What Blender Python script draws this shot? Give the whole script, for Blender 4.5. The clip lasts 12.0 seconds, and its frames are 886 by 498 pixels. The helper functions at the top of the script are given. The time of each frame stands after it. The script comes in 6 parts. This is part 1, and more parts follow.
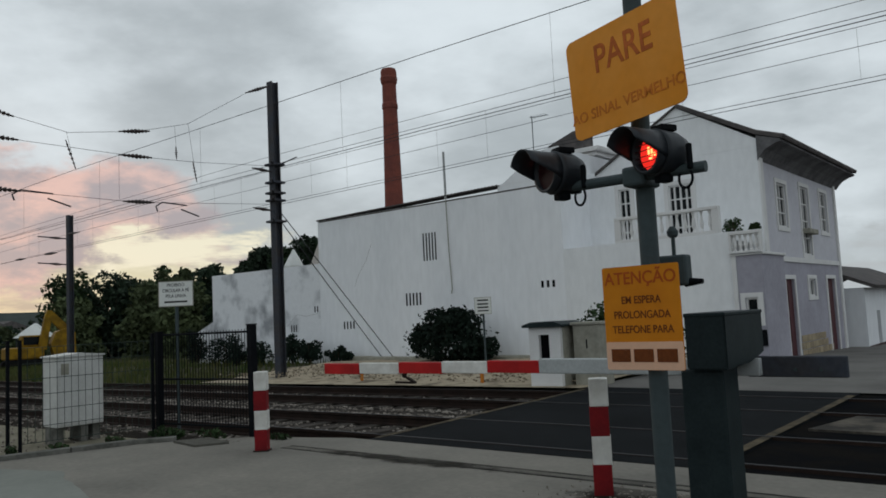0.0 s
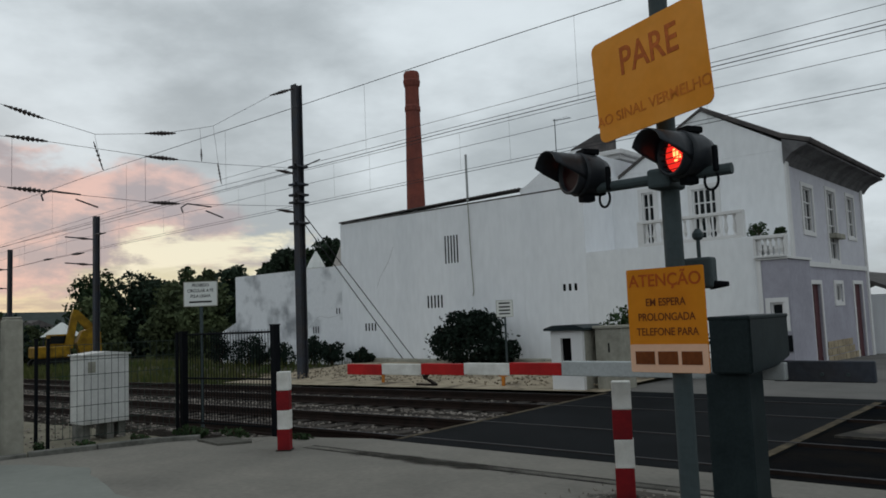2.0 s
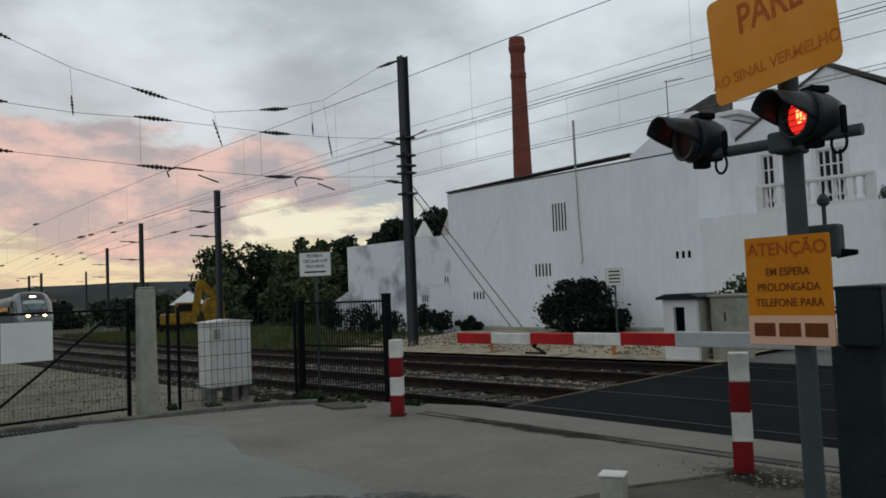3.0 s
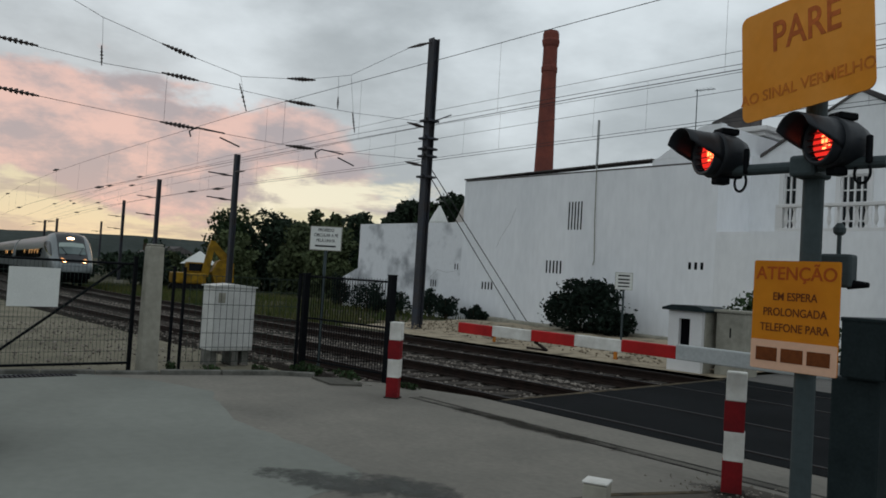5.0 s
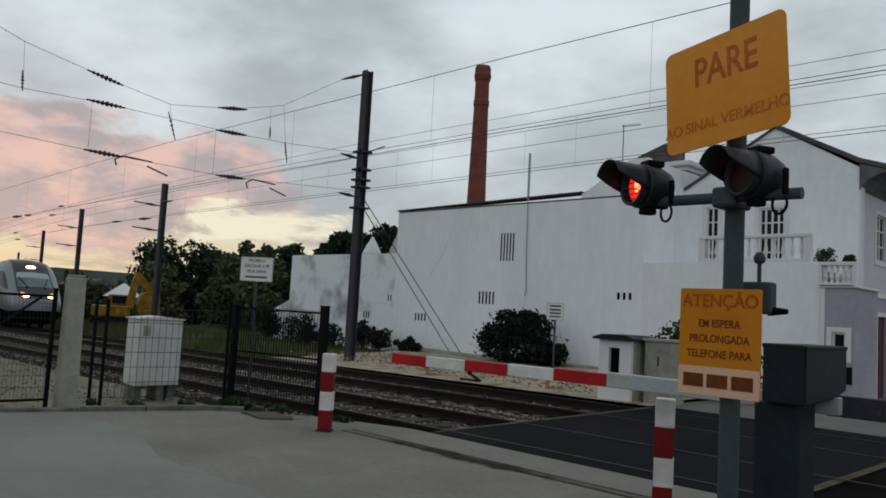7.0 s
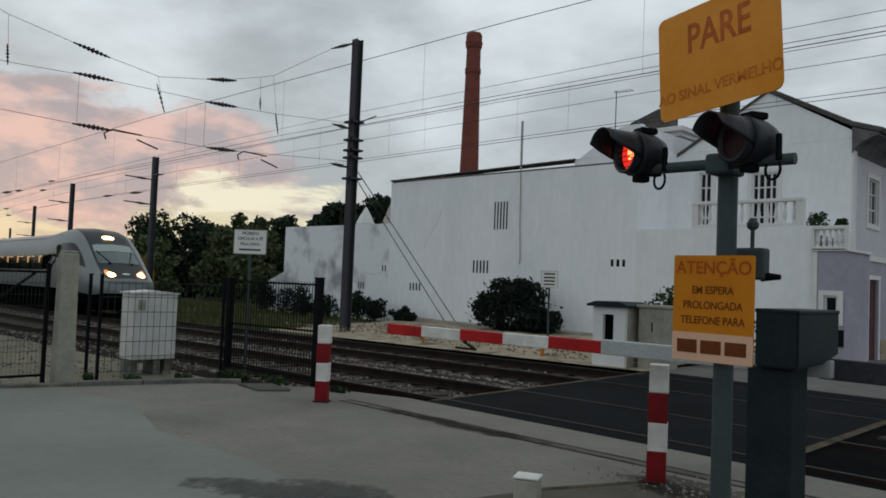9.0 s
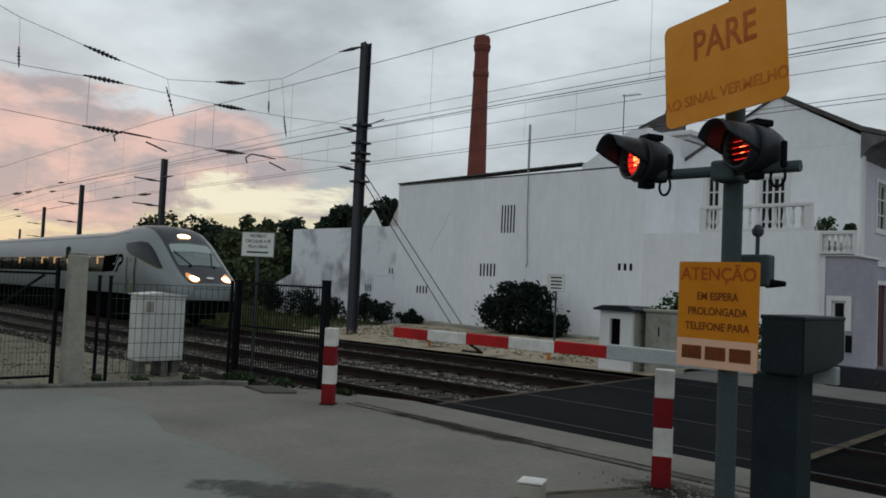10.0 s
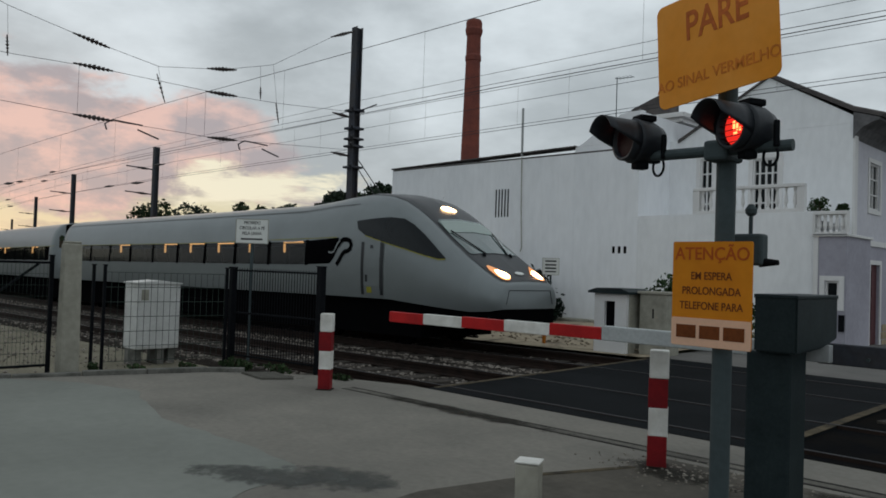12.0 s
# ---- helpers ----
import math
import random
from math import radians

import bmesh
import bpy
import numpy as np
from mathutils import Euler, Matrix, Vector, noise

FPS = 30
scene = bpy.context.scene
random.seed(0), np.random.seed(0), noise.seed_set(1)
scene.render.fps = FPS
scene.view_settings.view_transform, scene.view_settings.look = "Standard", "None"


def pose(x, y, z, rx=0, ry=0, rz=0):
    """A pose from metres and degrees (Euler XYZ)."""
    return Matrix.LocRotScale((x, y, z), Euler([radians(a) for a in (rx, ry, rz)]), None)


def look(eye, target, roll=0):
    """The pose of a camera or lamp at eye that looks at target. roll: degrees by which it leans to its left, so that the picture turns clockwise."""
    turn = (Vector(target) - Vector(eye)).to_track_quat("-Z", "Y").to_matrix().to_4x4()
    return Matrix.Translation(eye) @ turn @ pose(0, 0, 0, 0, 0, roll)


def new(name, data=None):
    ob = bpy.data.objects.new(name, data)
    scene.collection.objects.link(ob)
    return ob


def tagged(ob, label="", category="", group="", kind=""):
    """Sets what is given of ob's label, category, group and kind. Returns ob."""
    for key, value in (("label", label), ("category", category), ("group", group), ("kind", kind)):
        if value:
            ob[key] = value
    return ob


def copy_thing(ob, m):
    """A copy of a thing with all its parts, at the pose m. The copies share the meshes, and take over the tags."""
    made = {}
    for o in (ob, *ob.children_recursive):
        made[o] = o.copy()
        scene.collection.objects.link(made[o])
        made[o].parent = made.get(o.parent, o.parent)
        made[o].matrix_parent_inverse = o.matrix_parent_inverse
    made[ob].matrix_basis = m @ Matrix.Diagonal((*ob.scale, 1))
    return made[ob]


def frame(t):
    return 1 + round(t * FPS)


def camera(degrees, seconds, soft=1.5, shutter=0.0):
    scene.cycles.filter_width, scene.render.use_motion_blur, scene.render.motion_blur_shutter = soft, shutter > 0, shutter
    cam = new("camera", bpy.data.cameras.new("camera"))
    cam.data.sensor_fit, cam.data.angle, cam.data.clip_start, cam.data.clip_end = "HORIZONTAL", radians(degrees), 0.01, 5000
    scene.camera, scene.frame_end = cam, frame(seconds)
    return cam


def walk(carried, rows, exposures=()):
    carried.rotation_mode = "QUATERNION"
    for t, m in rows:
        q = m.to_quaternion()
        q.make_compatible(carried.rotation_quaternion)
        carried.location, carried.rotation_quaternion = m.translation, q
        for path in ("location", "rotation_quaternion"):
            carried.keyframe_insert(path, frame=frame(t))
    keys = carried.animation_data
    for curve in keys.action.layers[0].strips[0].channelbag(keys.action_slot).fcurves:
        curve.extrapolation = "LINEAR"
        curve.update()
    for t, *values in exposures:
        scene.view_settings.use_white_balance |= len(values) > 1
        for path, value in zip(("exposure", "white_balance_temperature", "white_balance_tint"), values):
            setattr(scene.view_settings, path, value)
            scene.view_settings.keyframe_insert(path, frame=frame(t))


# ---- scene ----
cam = camera(59.4, 12.0, soft=1.7)

PATH = [
    (0, (-0.027, -0.005, 1.695), (-1.285, 1.541, 1.863), -2.8),
    (0.5, (0.007, -0.001, 1.712), (-1.255, 1.54, 1.887), -1.8),
    (1, (0.009, -0.007, 1.697), (-1.265, 1.526, 1.86), -2.3),
    (1.5, (-0.009, -0.024, 1.714), (-1.294, 1.498, 1.897), -2.6),
    (2, (-0.027, -0.033, 1.681), (-1.326, 1.477, 1.859), -2.3),
    (2.5, (-0.013, -0.023, 1.702), (-1.359, 1.446, 1.872), -3.5),
    (3, (-0.021, -0.053, 1.697), (-1.521, 1.265, 1.805), -2.4),
    (3.2, (-0.031, -0.043, 1.692), (-1.646, 1.136, 1.741), -2.0),
    (3.6, (-0.028, -0.03, 1.70), (-1.715, 1.02, 1.72), 0.0),
    (4.2, (-0.024, -0.01, 1.71), (-1.66, 1.13, 1.73), 2.4),
    (4.8, (-0.021, 0.003, 1.72), (-1.573, 1.264, 1.764), 3.5),
    (5, (-0.021, -0.004, 1.725), (-1.544, 1.29, 1.795), 3.5),
    (5.5, (-0.008, -0.008, 1.717), (-1.514, 1.3, 1.87), 3.5),
    (6, (-0.001, -0.029, 1.719), (-1.484, 1.307, 1.855), 2.7),
    (6.5, (-0.008, -0.015, 1.724), (-1.486, 1.331, 1.796), 2.6),
    (7, (-0.025, -0.006, 1.708), (-1.431, 1.407, 1.869), 3.2),
    (7.2, (-0.043, -0.002, 1.701), (-1.42, 1.438, 1.876), 3.5),
    (8.8, (-0.036, -0.009, 1.715), (-1.421, 1.432, 1.794), 2.4),
    (9, (-0.029, -0.003, 1.717), (-1.424, 1.427, 1.8), 2.3),
    (9.5, (-0.006, -0.025, 1.715), (-1.413, 1.395, 1.781), 2.3),
    (10, (-0.002, -0.019, 1.731), (-1.411, 1.398, 1.82), 2.6),
    (10.5, (-0.005, -0.015, 1.716), (-1.404, 1.412, 1.791), 2.7),
    (11, (-0.038, -0.023, 1.719), (-1.437, 1.405, 1.752), 2.4),
    (11.5, (-0.053, -0.016, 1.724), (-1.457, 1.406, 1.79), 2.0),
    (12, (0.003, -0.03, 1.716), (-1.395, 1.399, 1.768), 1.9),
]
walk(cam, [(t, look(eye, aim, roll)) for t, eye, aim, roll in PATH])

# ---- light: dusk under broken cloud, the sun just gone down beyond the line ----
SUN_WAY = Vector((-0.965, 0.26, 0.05)).normalized()
world = bpy.data.worlds.new("dusk_sky")
scene.world = world
world.use_nodes = True
wt = world.node_tree
wt.nodes.clear()


def wnode(kind, **values):
    n = wt.nodes.new(kind)
    for key, value in values.items():
        n.inputs[key].default_value = value
    return n


def wmath(op, a, b=None, clamp=False):
    n = wt.nodes.new("ShaderNodeMath")
    n.operation, n.use_clamp = op, clamp
    for i, v in enumerate((a, b)):
        if v is None:
            continue
        if isinstance(v, (int, float)):
            n.inputs[i].default_value = v
        else:
            wt.links.new(v, n.inputs[i])
    return n.outputs[0]


def wmix(fac, a, b):
    n = wt.nodes.new("ShaderNodeMix")
    n.data_type = "RGBA"
    for i, v in ((0, fac), (6, a), (7, b)):
        if isinstance(v, tuple):
            n.inputs[i].default_value = (*v, 1)
        elif isinstance(v, (int, float)):
            n.inputs[i].default_value = v
        else:
            wt.links.new(v, n.inputs[i])
    return n.outputs[2]


def wramp(value, lo, hi, smooth=True):
    n = wt.nodes.new("ShaderNodeMapRange")
    n.interpolation_type = "SMOOTHSTEP" if smooth else "LINEAR"
    wt.links.new(value, n.inputs[0])
    n.inputs[1].default_value, n.inputs[2].default_value = lo, hi
    return n.outputs[0]


def wnoise(vec, scale, detail, rough=0.55):
    n = wt.nodes.new("ShaderNodeTexNoise")
    n.inputs["Scale"].default_value, n.inputs["Detail"].default_value, n.inputs["Roughness"].default_value = scale, detail, rough
    wt.links.new(vec, n.inputs["Vector"])
    return n.outputs["Fac"]


coords = wt.nodes.new("ShaderNodeTexCoord").outputs["Generated"]
sep = wt.nodes.new("ShaderNodeSeparateXYZ")
wt.links.new(coords, sep.inputs[0])
up = sep.outputs[2]
dot = wt.nodes.new("ShaderNodeVectorMath")
dot.operation = "DOT_PRODUCT"
wt.links.new(coords, dot.inputs[0])
dot.inputs[1].default_value = SUN_WAY
glow = wramp(dot.outputs["Value"], 0.66, 0.95)
core = wramp(dot.outputs["Value"], 0.885, 0.985)
stretch = wt.nodes.new("ShaderNodeMapping")
stretch.inputs["Scale"].default_value = (1, 1, 2.3)
wt.links.new(coords, stretch.inputs[0])
puffs = wnoise(stretch.outputs[0], 7.0, 9, 0.56)
veil = wnoise(stretch.outputs[0], 2.6, 7, 0.55)
sky = wt.nodes.new("ShaderNodeTexSky")
sky.sky_type, sky.sun_disc = "NISHITA", False
sky.sun_elevation, sky.sun_rotation = radians(1.5), math.atan2(SUN_WAY.x, SUN_WAY.y)
low = wmix(glow, (0.42, 0.47, 0.49), (0.60, 0.575, 0.41))
thin = wt.nodes.new("ShaderNodeMapping")
thin.inputs["Scale"].default_value = (1, 1, 6.5)
wt.links.new(coords, thin.inputs[0])
streak = wnoise(thin.outputs[0], 6.0, 7, 0.6)
clear = wmix(wramp(up, 0.02, 0.20), low, wmix(glow, (0.44, 0.49, 0.53), (0.60, 0.60, 0.48)))
clear = wmix(wmath("MULTIPLY", wramp(streak, 0.47, 0.60), 0.75), clear, wmix(glow, (0.40, 0.43, 0.45), (0.335, 0.335, 0.315)))
grey = wmix(wramp(veil, 0.34, 0.68), (0.355, 0.398, 0.425), (0.64, 0.705, 0.745))
billow = wnoise(stretch.outputs[0], 11.0, 8, 0.6)
rose_light = wmix(core, (0.44, 0.425, 0.445), (0.68, 0.475, 0.43))
rose = wmix(wramp(billow, 0.40, 0.66), (0.36, 0.335, 0.36), rose_light)
crest = wmath("ADD", up, wmath("MULTIPLY", wmath("SUBTRACT", puffs, 0.5), 0.22))
edge = wmath("ADD", up, wmath("MULTIPLY", wmath("SUBTRACT", puffs, 0.5), 0.20))
crown = wmath("SUBTRACT", wmath("MULTIPLY", core, 0.20), crest)
rosy = wmath("MULTIPLY", wramp(crown, -0.03, 0.0), wramp(core, 0.02, 0.5))
cloud = wmix(rosy, grey, rose)
# a bright break in the cloud beside the sunset
gap_dot = wt.nodes.new("ShaderNodeVectorMath")
gap_dot.operation = "DOT_PRODUCT"
wt.links.new(coords, gap_dot.inputs[0])
gap_dot.inputs[1].default_value = Vector((-0.845, 0.535, 0.085)).normalized()
off = wmath("SUBTRACT", up, 0.088)
broken = wmath("ADD", gap_dot.outputs["Value"], wmath("MULTIPLY", wmath("SUBTRACT", billow, 0.5), 0.05))
broken = wmath("SUBTRACT", broken, wmath("MULTIPLY", wmath("MULTIPLY", off, off), 7.0))
gap = wmath("MULTIPLY", wramp(broken, 0.9885, 0.9975), wramp(streak, 0.34, 0.52))
clear = wmix(gap, clear, (0.76, 0.73, 0.58))
cover = wmath("MULTIPLY", wramp(edge, 0.055, 0.08), wmath("SUBTRACT", 1.0, gap))
shade = wmix(cover, clear, cloud)
bg_cloud = wt.nodes.new("ShaderNodeBackground")
wt.links.new(shade, bg_cloud.inputs[0])
bg_cloud.inputs[1].default_value = 1.0
bg_sky = wt.nodes.new("ShaderNodeBackground")
wt.links.new(sky.outputs[0], bg_sky.inputs[0])
bg_sky.inputs[1].default_value = 0.007
both = wt.nodes.new("ShaderNodeAddShader")
wt.links.new(bg_cloud.outputs[0], both.inputs[0])
wt.links.new(bg_sky.outputs[0], both.inputs[1])
wt.links.new(both.outputs[0], wt.nodes.new("ShaderNodeOutputWorld").inputs[0])
sun = new("sun", bpy.data.lights.new("sun", "SUN"))
sun.data.energy, sun.data.angle, sun.data.color = 0.1, radians(25), (1.0, 0.72, 0.5)
sun.matrix_world = look((-186, 74, 40), (0, 0, 0))
scene.view_settings.exposure = 0.12


# ---- materials ----
def material(name, colour, rough=0.7, metal=0.0, other=None, scale=6.0, grain=40.0, bump=0.15, vary=0.5, per_thing=0.0, emit=None, stretch=(1, 1, 1), coat=0.0, spec=None, edges=(0.35, 0.65)):
    """A procedural surface: broad stains between two colours, fine grain in tone and relief."""
    m = bpy.data.materials.new(name)
    m.use_nodes = True
    nt = m.node_tree
    bsdf = nt.nodes["Principled BSDF"]
    bsdf.inputs["Roughness"].default_value, bsdf.inputs["Metallic"].default_value = rough, metal
    bsdf.inputs["Coat Weight"].default_value = coat
    bsdf.inputs["Specular IOR Level"].default_value = spec if spec is not None else 0.4 if rough < 0.5 else 0.12
    tc = nt.nodes.new("ShaderNodeTexCoord")
    mp = nt.nodes.new("ShaderNodeMapping")
    mp.inputs["Scale"].default_value = stretch
    nt.links.new(tc.outputs["Object"], mp.inputs[0])
    big = nt.nodes.new("ShaderNodeTexNoise")
    big.inputs["Scale"].default_value, big.inputs["Detail"].default_value, big.inputs["Roughness"].default_value = scale, 6, 0.6
    fine = nt.nodes.new("ShaderNodeTexNoise")
    fine.inputs["Scale"].default_value, fine.inputs["Detail"].default_value = grain, 3
    nt.links.new(mp.outputs[0], big.inputs["Vector"])
    nt.links.new(mp.outputs[0], fine.inputs["Vector"])
    span = nt.nodes.new("ShaderNodeMapRange")
    span.inputs[1].default_value, span.inputs[2].default_value = edges
    nt.links.new(big.outputs["Fac"], span.inputs[0])
    mix = nt.nodes.new("ShaderNodeMix")
    mix.data_type = "RGBA"
    other = other or tuple(c * (1 - 0.45 * vary) for c in colour)
    mix.inputs[6].default_value, mix.inputs[7].default_value = (*colour, 1), (*other, 1)
    nt.links.new(span.outputs[0], mix.inputs[0])
    tone = nt.nodes.new("ShaderNodeMapRange")
    tone.inputs[1].default_value, tone.inputs[2].default_value = 0.3, 0.7
    tone.inputs[3].default_value, tone.inputs[4].default_value = 1 - 0.3 * vary, 1 + 0.25 * vary
    nt.links.new(fine.outputs["Fac"], tone.inputs[0])
    hsv = nt.nodes.new("ShaderNodeHueSaturation")
    nt.links.new(mix.outputs[2], hsv.inputs["Color"])
    value = tone.outputs[0]
    if per_thing:
        info = nt.nodes.new("ShaderNodeObjectInfo")
        isl = nt.nodes.new("ShaderNodeNewGeometry")
        add = nt.nodes.new("ShaderNodeMath")
        nt.links.new(info.outputs["Random"], add.inputs[0])
        nt.links.new(isl.outputs["Random Per Island"], add.inputs[1])
        rng = nt.nodes.new("ShaderNodeMapRange")
        rng.inputs[2].default_value = 2.0
        rng.inputs[3].default_value, rng.inputs[4].default_value = 1 - per_thing, 1 + per_thing
        nt.links.new(add.outputs[0], rng.inputs[0])
        mul = nt.nodes.new("ShaderNodeMath")
        mul.operation = "MULTIPLY"
        nt.links.new(value, mul.inputs[0])
        nt.links.new(rng.outputs[0], mul.inputs[1])
        value = mul.outputs[0]
    nt.links.new(value, hsv.inputs["Value"])
    nt.links.new(hsv.outputs[0], bsdf.inputs["Base Color"])
    if bump:
        b = nt.nodes.new("ShaderNodeBump")
        b.inputs["Strength"].default_value, b.inputs["Distance"].default_value = bump, 0.02
        nt.links.new(fine.outputs["Fac"], b.inputs["Height"])
        nt.links.new(b.outputs[0], bsdf.inputs["Normal"])
    if emit:
        bsdf.inputs["Emission Color"].default_value = (*emit[:3], 1)
        bsdf.inputs["Emission Strength"].default_value = emit[3]
    return m


def glass(name, colour, clear=0.5, rough=0.05):
    """Tinted pane: part see-through, part glossy."""
    m = bpy.data.materials.new(name)
    m.use_nodes = True
    nt = m.node_tree
    bsdf = nt.nodes["Principled BSDF"]
    bsdf.inputs["Base Color"].default_value, bsdf.inputs["Roughness"].default_value = (*colour, 1), rough
    see = nt.nodes.new("ShaderNodeBsdfTransparent")
    see.inputs[0].default_value = (0.75, 0.8, 0.8, 1)
    mix = nt.nodes.new("ShaderNodeMixShader")
    mix.inputs[0].default_value = 1 - clear
    nt.links.new(see.outputs[0], mix.inputs[1])
    nt.links.new(bsdf.outputs[0], mix.inputs[2])
    nt.links.new(mix.outputs[0], nt.nodes["Material Output"].inputs[0])
    return m


def stain(name, colour, scale=3.0, cut=0.5):
    """A dirt stain that thins out to nothing at its ragged rim."""
    m = bpy.data.materials.new(name)
    m.use_nodes = True
    nt = m.node_tree
    bsdf = nt.nodes["Principled BSDF"]
    bsdf.inputs["Base Color"].default_value, bsdf.inputs["Roughness"].default_value = (*colour, 1), 0.85
    bsdf.inputs["Specular IOR Level"].default_value = 0.1
    tc = nt.nodes.new("ShaderNodeTexCoord")
    mp = nt.nodes.new("ShaderNodeMapping")
    mp.inputs["Location"].default_value, mp.inputs["Scale"].default_value = (-1, -1, 0), (2, 2, 0)
    nt.links.new(tc.outputs["Generated"], mp.inputs[0])
    far = nt.nodes.new("ShaderNodeVectorMath")
    far.operation = "LENGTH"
    nt.links.new(mp.outputs[0], far.inputs[0])
    cloud = nt.nodes.new("ShaderNodeTexNoise")
    cloud.inputs["Scale"].default_value, cloud.inputs["Detail"].default_value, cloud.inputs["Roughness"].default_value = scale, 7, 0.65
    nt.links.new(tc.outputs["Object"], cloud.inputs["Vector"])
    fade = nt.nodes.new("ShaderNodeMath")
    fade.operation = "MULTIPLY_ADD"
    fade.inputs[1].default_value = -0.62
    nt.links.new(far.outputs["Value"], fade.inputs[0])
    nt.links.new(cloud.outputs["Fac"], fade.inputs[2])
    span = nt.nodes.new("ShaderNodeMapRange")
    span.inputs[1].default_value, span.inputs[2].default_value, span.inputs[4].default_value = 0.5 - cut, 0.5, 0.8
    nt.links.new(fade.outputs[0], span.inputs[0])
    see = nt.nodes.new("ShaderNodeBsdfTransparent")
    mix = nt.nodes.new("ShaderNodeMixShader")
    nt.links.new(span.outputs[0], mix.inputs[0])
    nt.links.new(see.outputs[0], mix.inputs[1])
    nt.links.new(bsdf.outputs[0], mix.inputs[2])
    nt.links.new(mix.outputs[0], nt.nodes["Material Output"].inputs[0])
    return m


SOIL = material("soil", (0.075, 0.068, 0.045), 0.95, other=(0.035, 0.042, 0.02), scale=0.25, grain=9, bump=0.5)
CONCRETE = material("worn_concrete", (0.228, 0.212, 0.183), 0.9, other=(0.155, 0.146, 0.128), scale=0.5, grain=14, bump=0.06, vary=0.3)
ASPHALT = material("asphalt", (0.0105, 0.012, 0.0135), 0.85, other=(0.006, 0.007, 0.008), spec=0.04, scale=0.8, grain=90, bump=0.25)
LIGHT_ROAD = material("dusty_road", (0.165, 0.157, 0.146), 0.9, other=(0.115, 0.11, 0.102), scale=0.6, grain=40)
SAND = material("sandy_dirt", (0.37, 0.31, 0.225), 0.95, other=(0.10, 0.08, 0.058), scale=1.5, edges=(0.48, 0.68), grain=14, bump=0.5)
BALLAST = material("ballast_bed", (0.062, 0.053, 0.046), 0.95, other=(0.034, 0.029, 0.025), scale=1.2, grain=22, bump=0.9)
STONE = material("ballast_stone", (0.28, 0.25, 0.218), 0.9, other=(0.13, 0.11, 0.094), scale=3, grain=30, per_thing=0.45)
RUST = material("rusty_rail", (0.03, 0.019, 0.015), 0.8, 0.1, other=(0.018, 0.013, 0.011), scale=4, grain=60)
RAIL_TOP = material("polished_rail_head", (0.04, 0.04, 0.043), 0.55, 0.6, scale=2, bump=0.02)
SLEEPER = material("concrete_sleeper", (0.06, 0.052, 0.045), 0.9, other=(0.034, 0.029, 0.025), scale=3)
WHITEWASH = material("whitewash", (0.85, 0.86, 0.88), 0.9, other=(0.765, 0.78, 0.805), scale=0.55, grain=5, bump=0.06, vary=0.14, stretch=(1, 1, 0.3), edges=(0.42, 0.75))
STAINED = material("stained_whitewash", (0.80, 0.81, 0.83), 0.92, other=(0.34, 0.35, 0.37), edges=(0.47, 0.66), scale=0.75, grain=6, bump=0.1, vary=0.12)
HOUSE_WHITE = material("house_limewash", (0.82, 0.828, 0.838), 0.9, other=(0.72, 0.73, 0.74), scale=0.5, grain=6, bump=0.06, vary=0.14, stretch=(1, 1, 0.4), edges=(0.42, 0.75))
LILAC = material("lilac_paint", (0.40, 0.388, 0.445), 0.9, other=(0.33, 0.32, 0.365), scale=0.7, grain=8, bump=0.06, vary=0.2)
TRIM = material("white_trim", (0.72, 0.71, 0.70), 0.8, scale=2, vary=0.15, bump=0.05)
ROOF_TILE = material("dark_clay_tile", (0.13, 0.115, 0.11), 0.9, other=(0.075, 0.07, 0.07), scale=2, per_thing=0.25)
BRICK = material("red_brick", (0.24, 0.075, 0.055), 0.9, other=(0.17, 0.06, 0.05), scale=1.5, grain=12, bump=0.4)
STEEL = material("weathered_steel", (0.05, 0.057, 0.073), 0.6, 0.2, other=(0.06, 0.055, 0.055), scale=2, grain=20)
GALV = material("grey_galvanised", (0.06, 0.078, 0.082), 0.6, 0.1, scale=3, grain=30, bump=0.05, vary=0.3)
CABLE = material("dark_cable", (0.05, 0.05, 0.055), 0.7, bump=0)
PORCELAIN = material("brown_insulator", (0.045, 0.03, 0.028), 0.4, bump=0)
BLACK = material("black_paint", (0.008, 0.009, 0.011), 0.6, spec=0.04, scale=8, bump=0.04)
# near-black without sheen: shade inside openings and rooms, put into the colour
OPENING_SHADE = material("opening_shade_black", (0.006, 0.006, 0.007), 0.9, bump=0, spec=0.0)
ORANGE = material("orange_sign_sheet", (0.64, 0.235, 0.014), 0.65, other=(0.54, 0.175, 0.01), scale=2, grain=15, bump=0.02, vary=0.12)
# paler copy of ORANGE: haze over the upper plate put into its colour
ORANGE_HAZED = material("hazed_orange_sheet", (0.76, 0.31, 0.055), 0.65, other=(0.68, 0.25, 0.025), scale=2, grain=15, bump=0.02, vary=0.12)
PALE = material("faded_peach_sheet", (0.72, 0.44, 0.30), 0.55, scale=3, bump=0.02, vary=0.12)
SIGN_RED = material("sign_red_ink", (0.44, 0.09, 0.014), 0.6, bump=0)
SIGN_FADED_RED = material("faded_red_ink", (0.52, 0.13, 0.03), 0.6, bump=0)
SIGN_FAINT = material("faded_ink", (0.60, 0.18, 0.025), 0.6, bump=0)
SIGN_BROWN = material("sign_brown_ink", (0.16, 0.045, 0.012), 0.6, bump=0)
SIGN_WHITE = material("white_sign_sheet", (0.72, 0.73, 0.70), 0.5, scale=3, vary=0.15, bump=0.02)
INK = material("black_ink", (0.05, 0.05, 0.05), 0.6, bump=0)
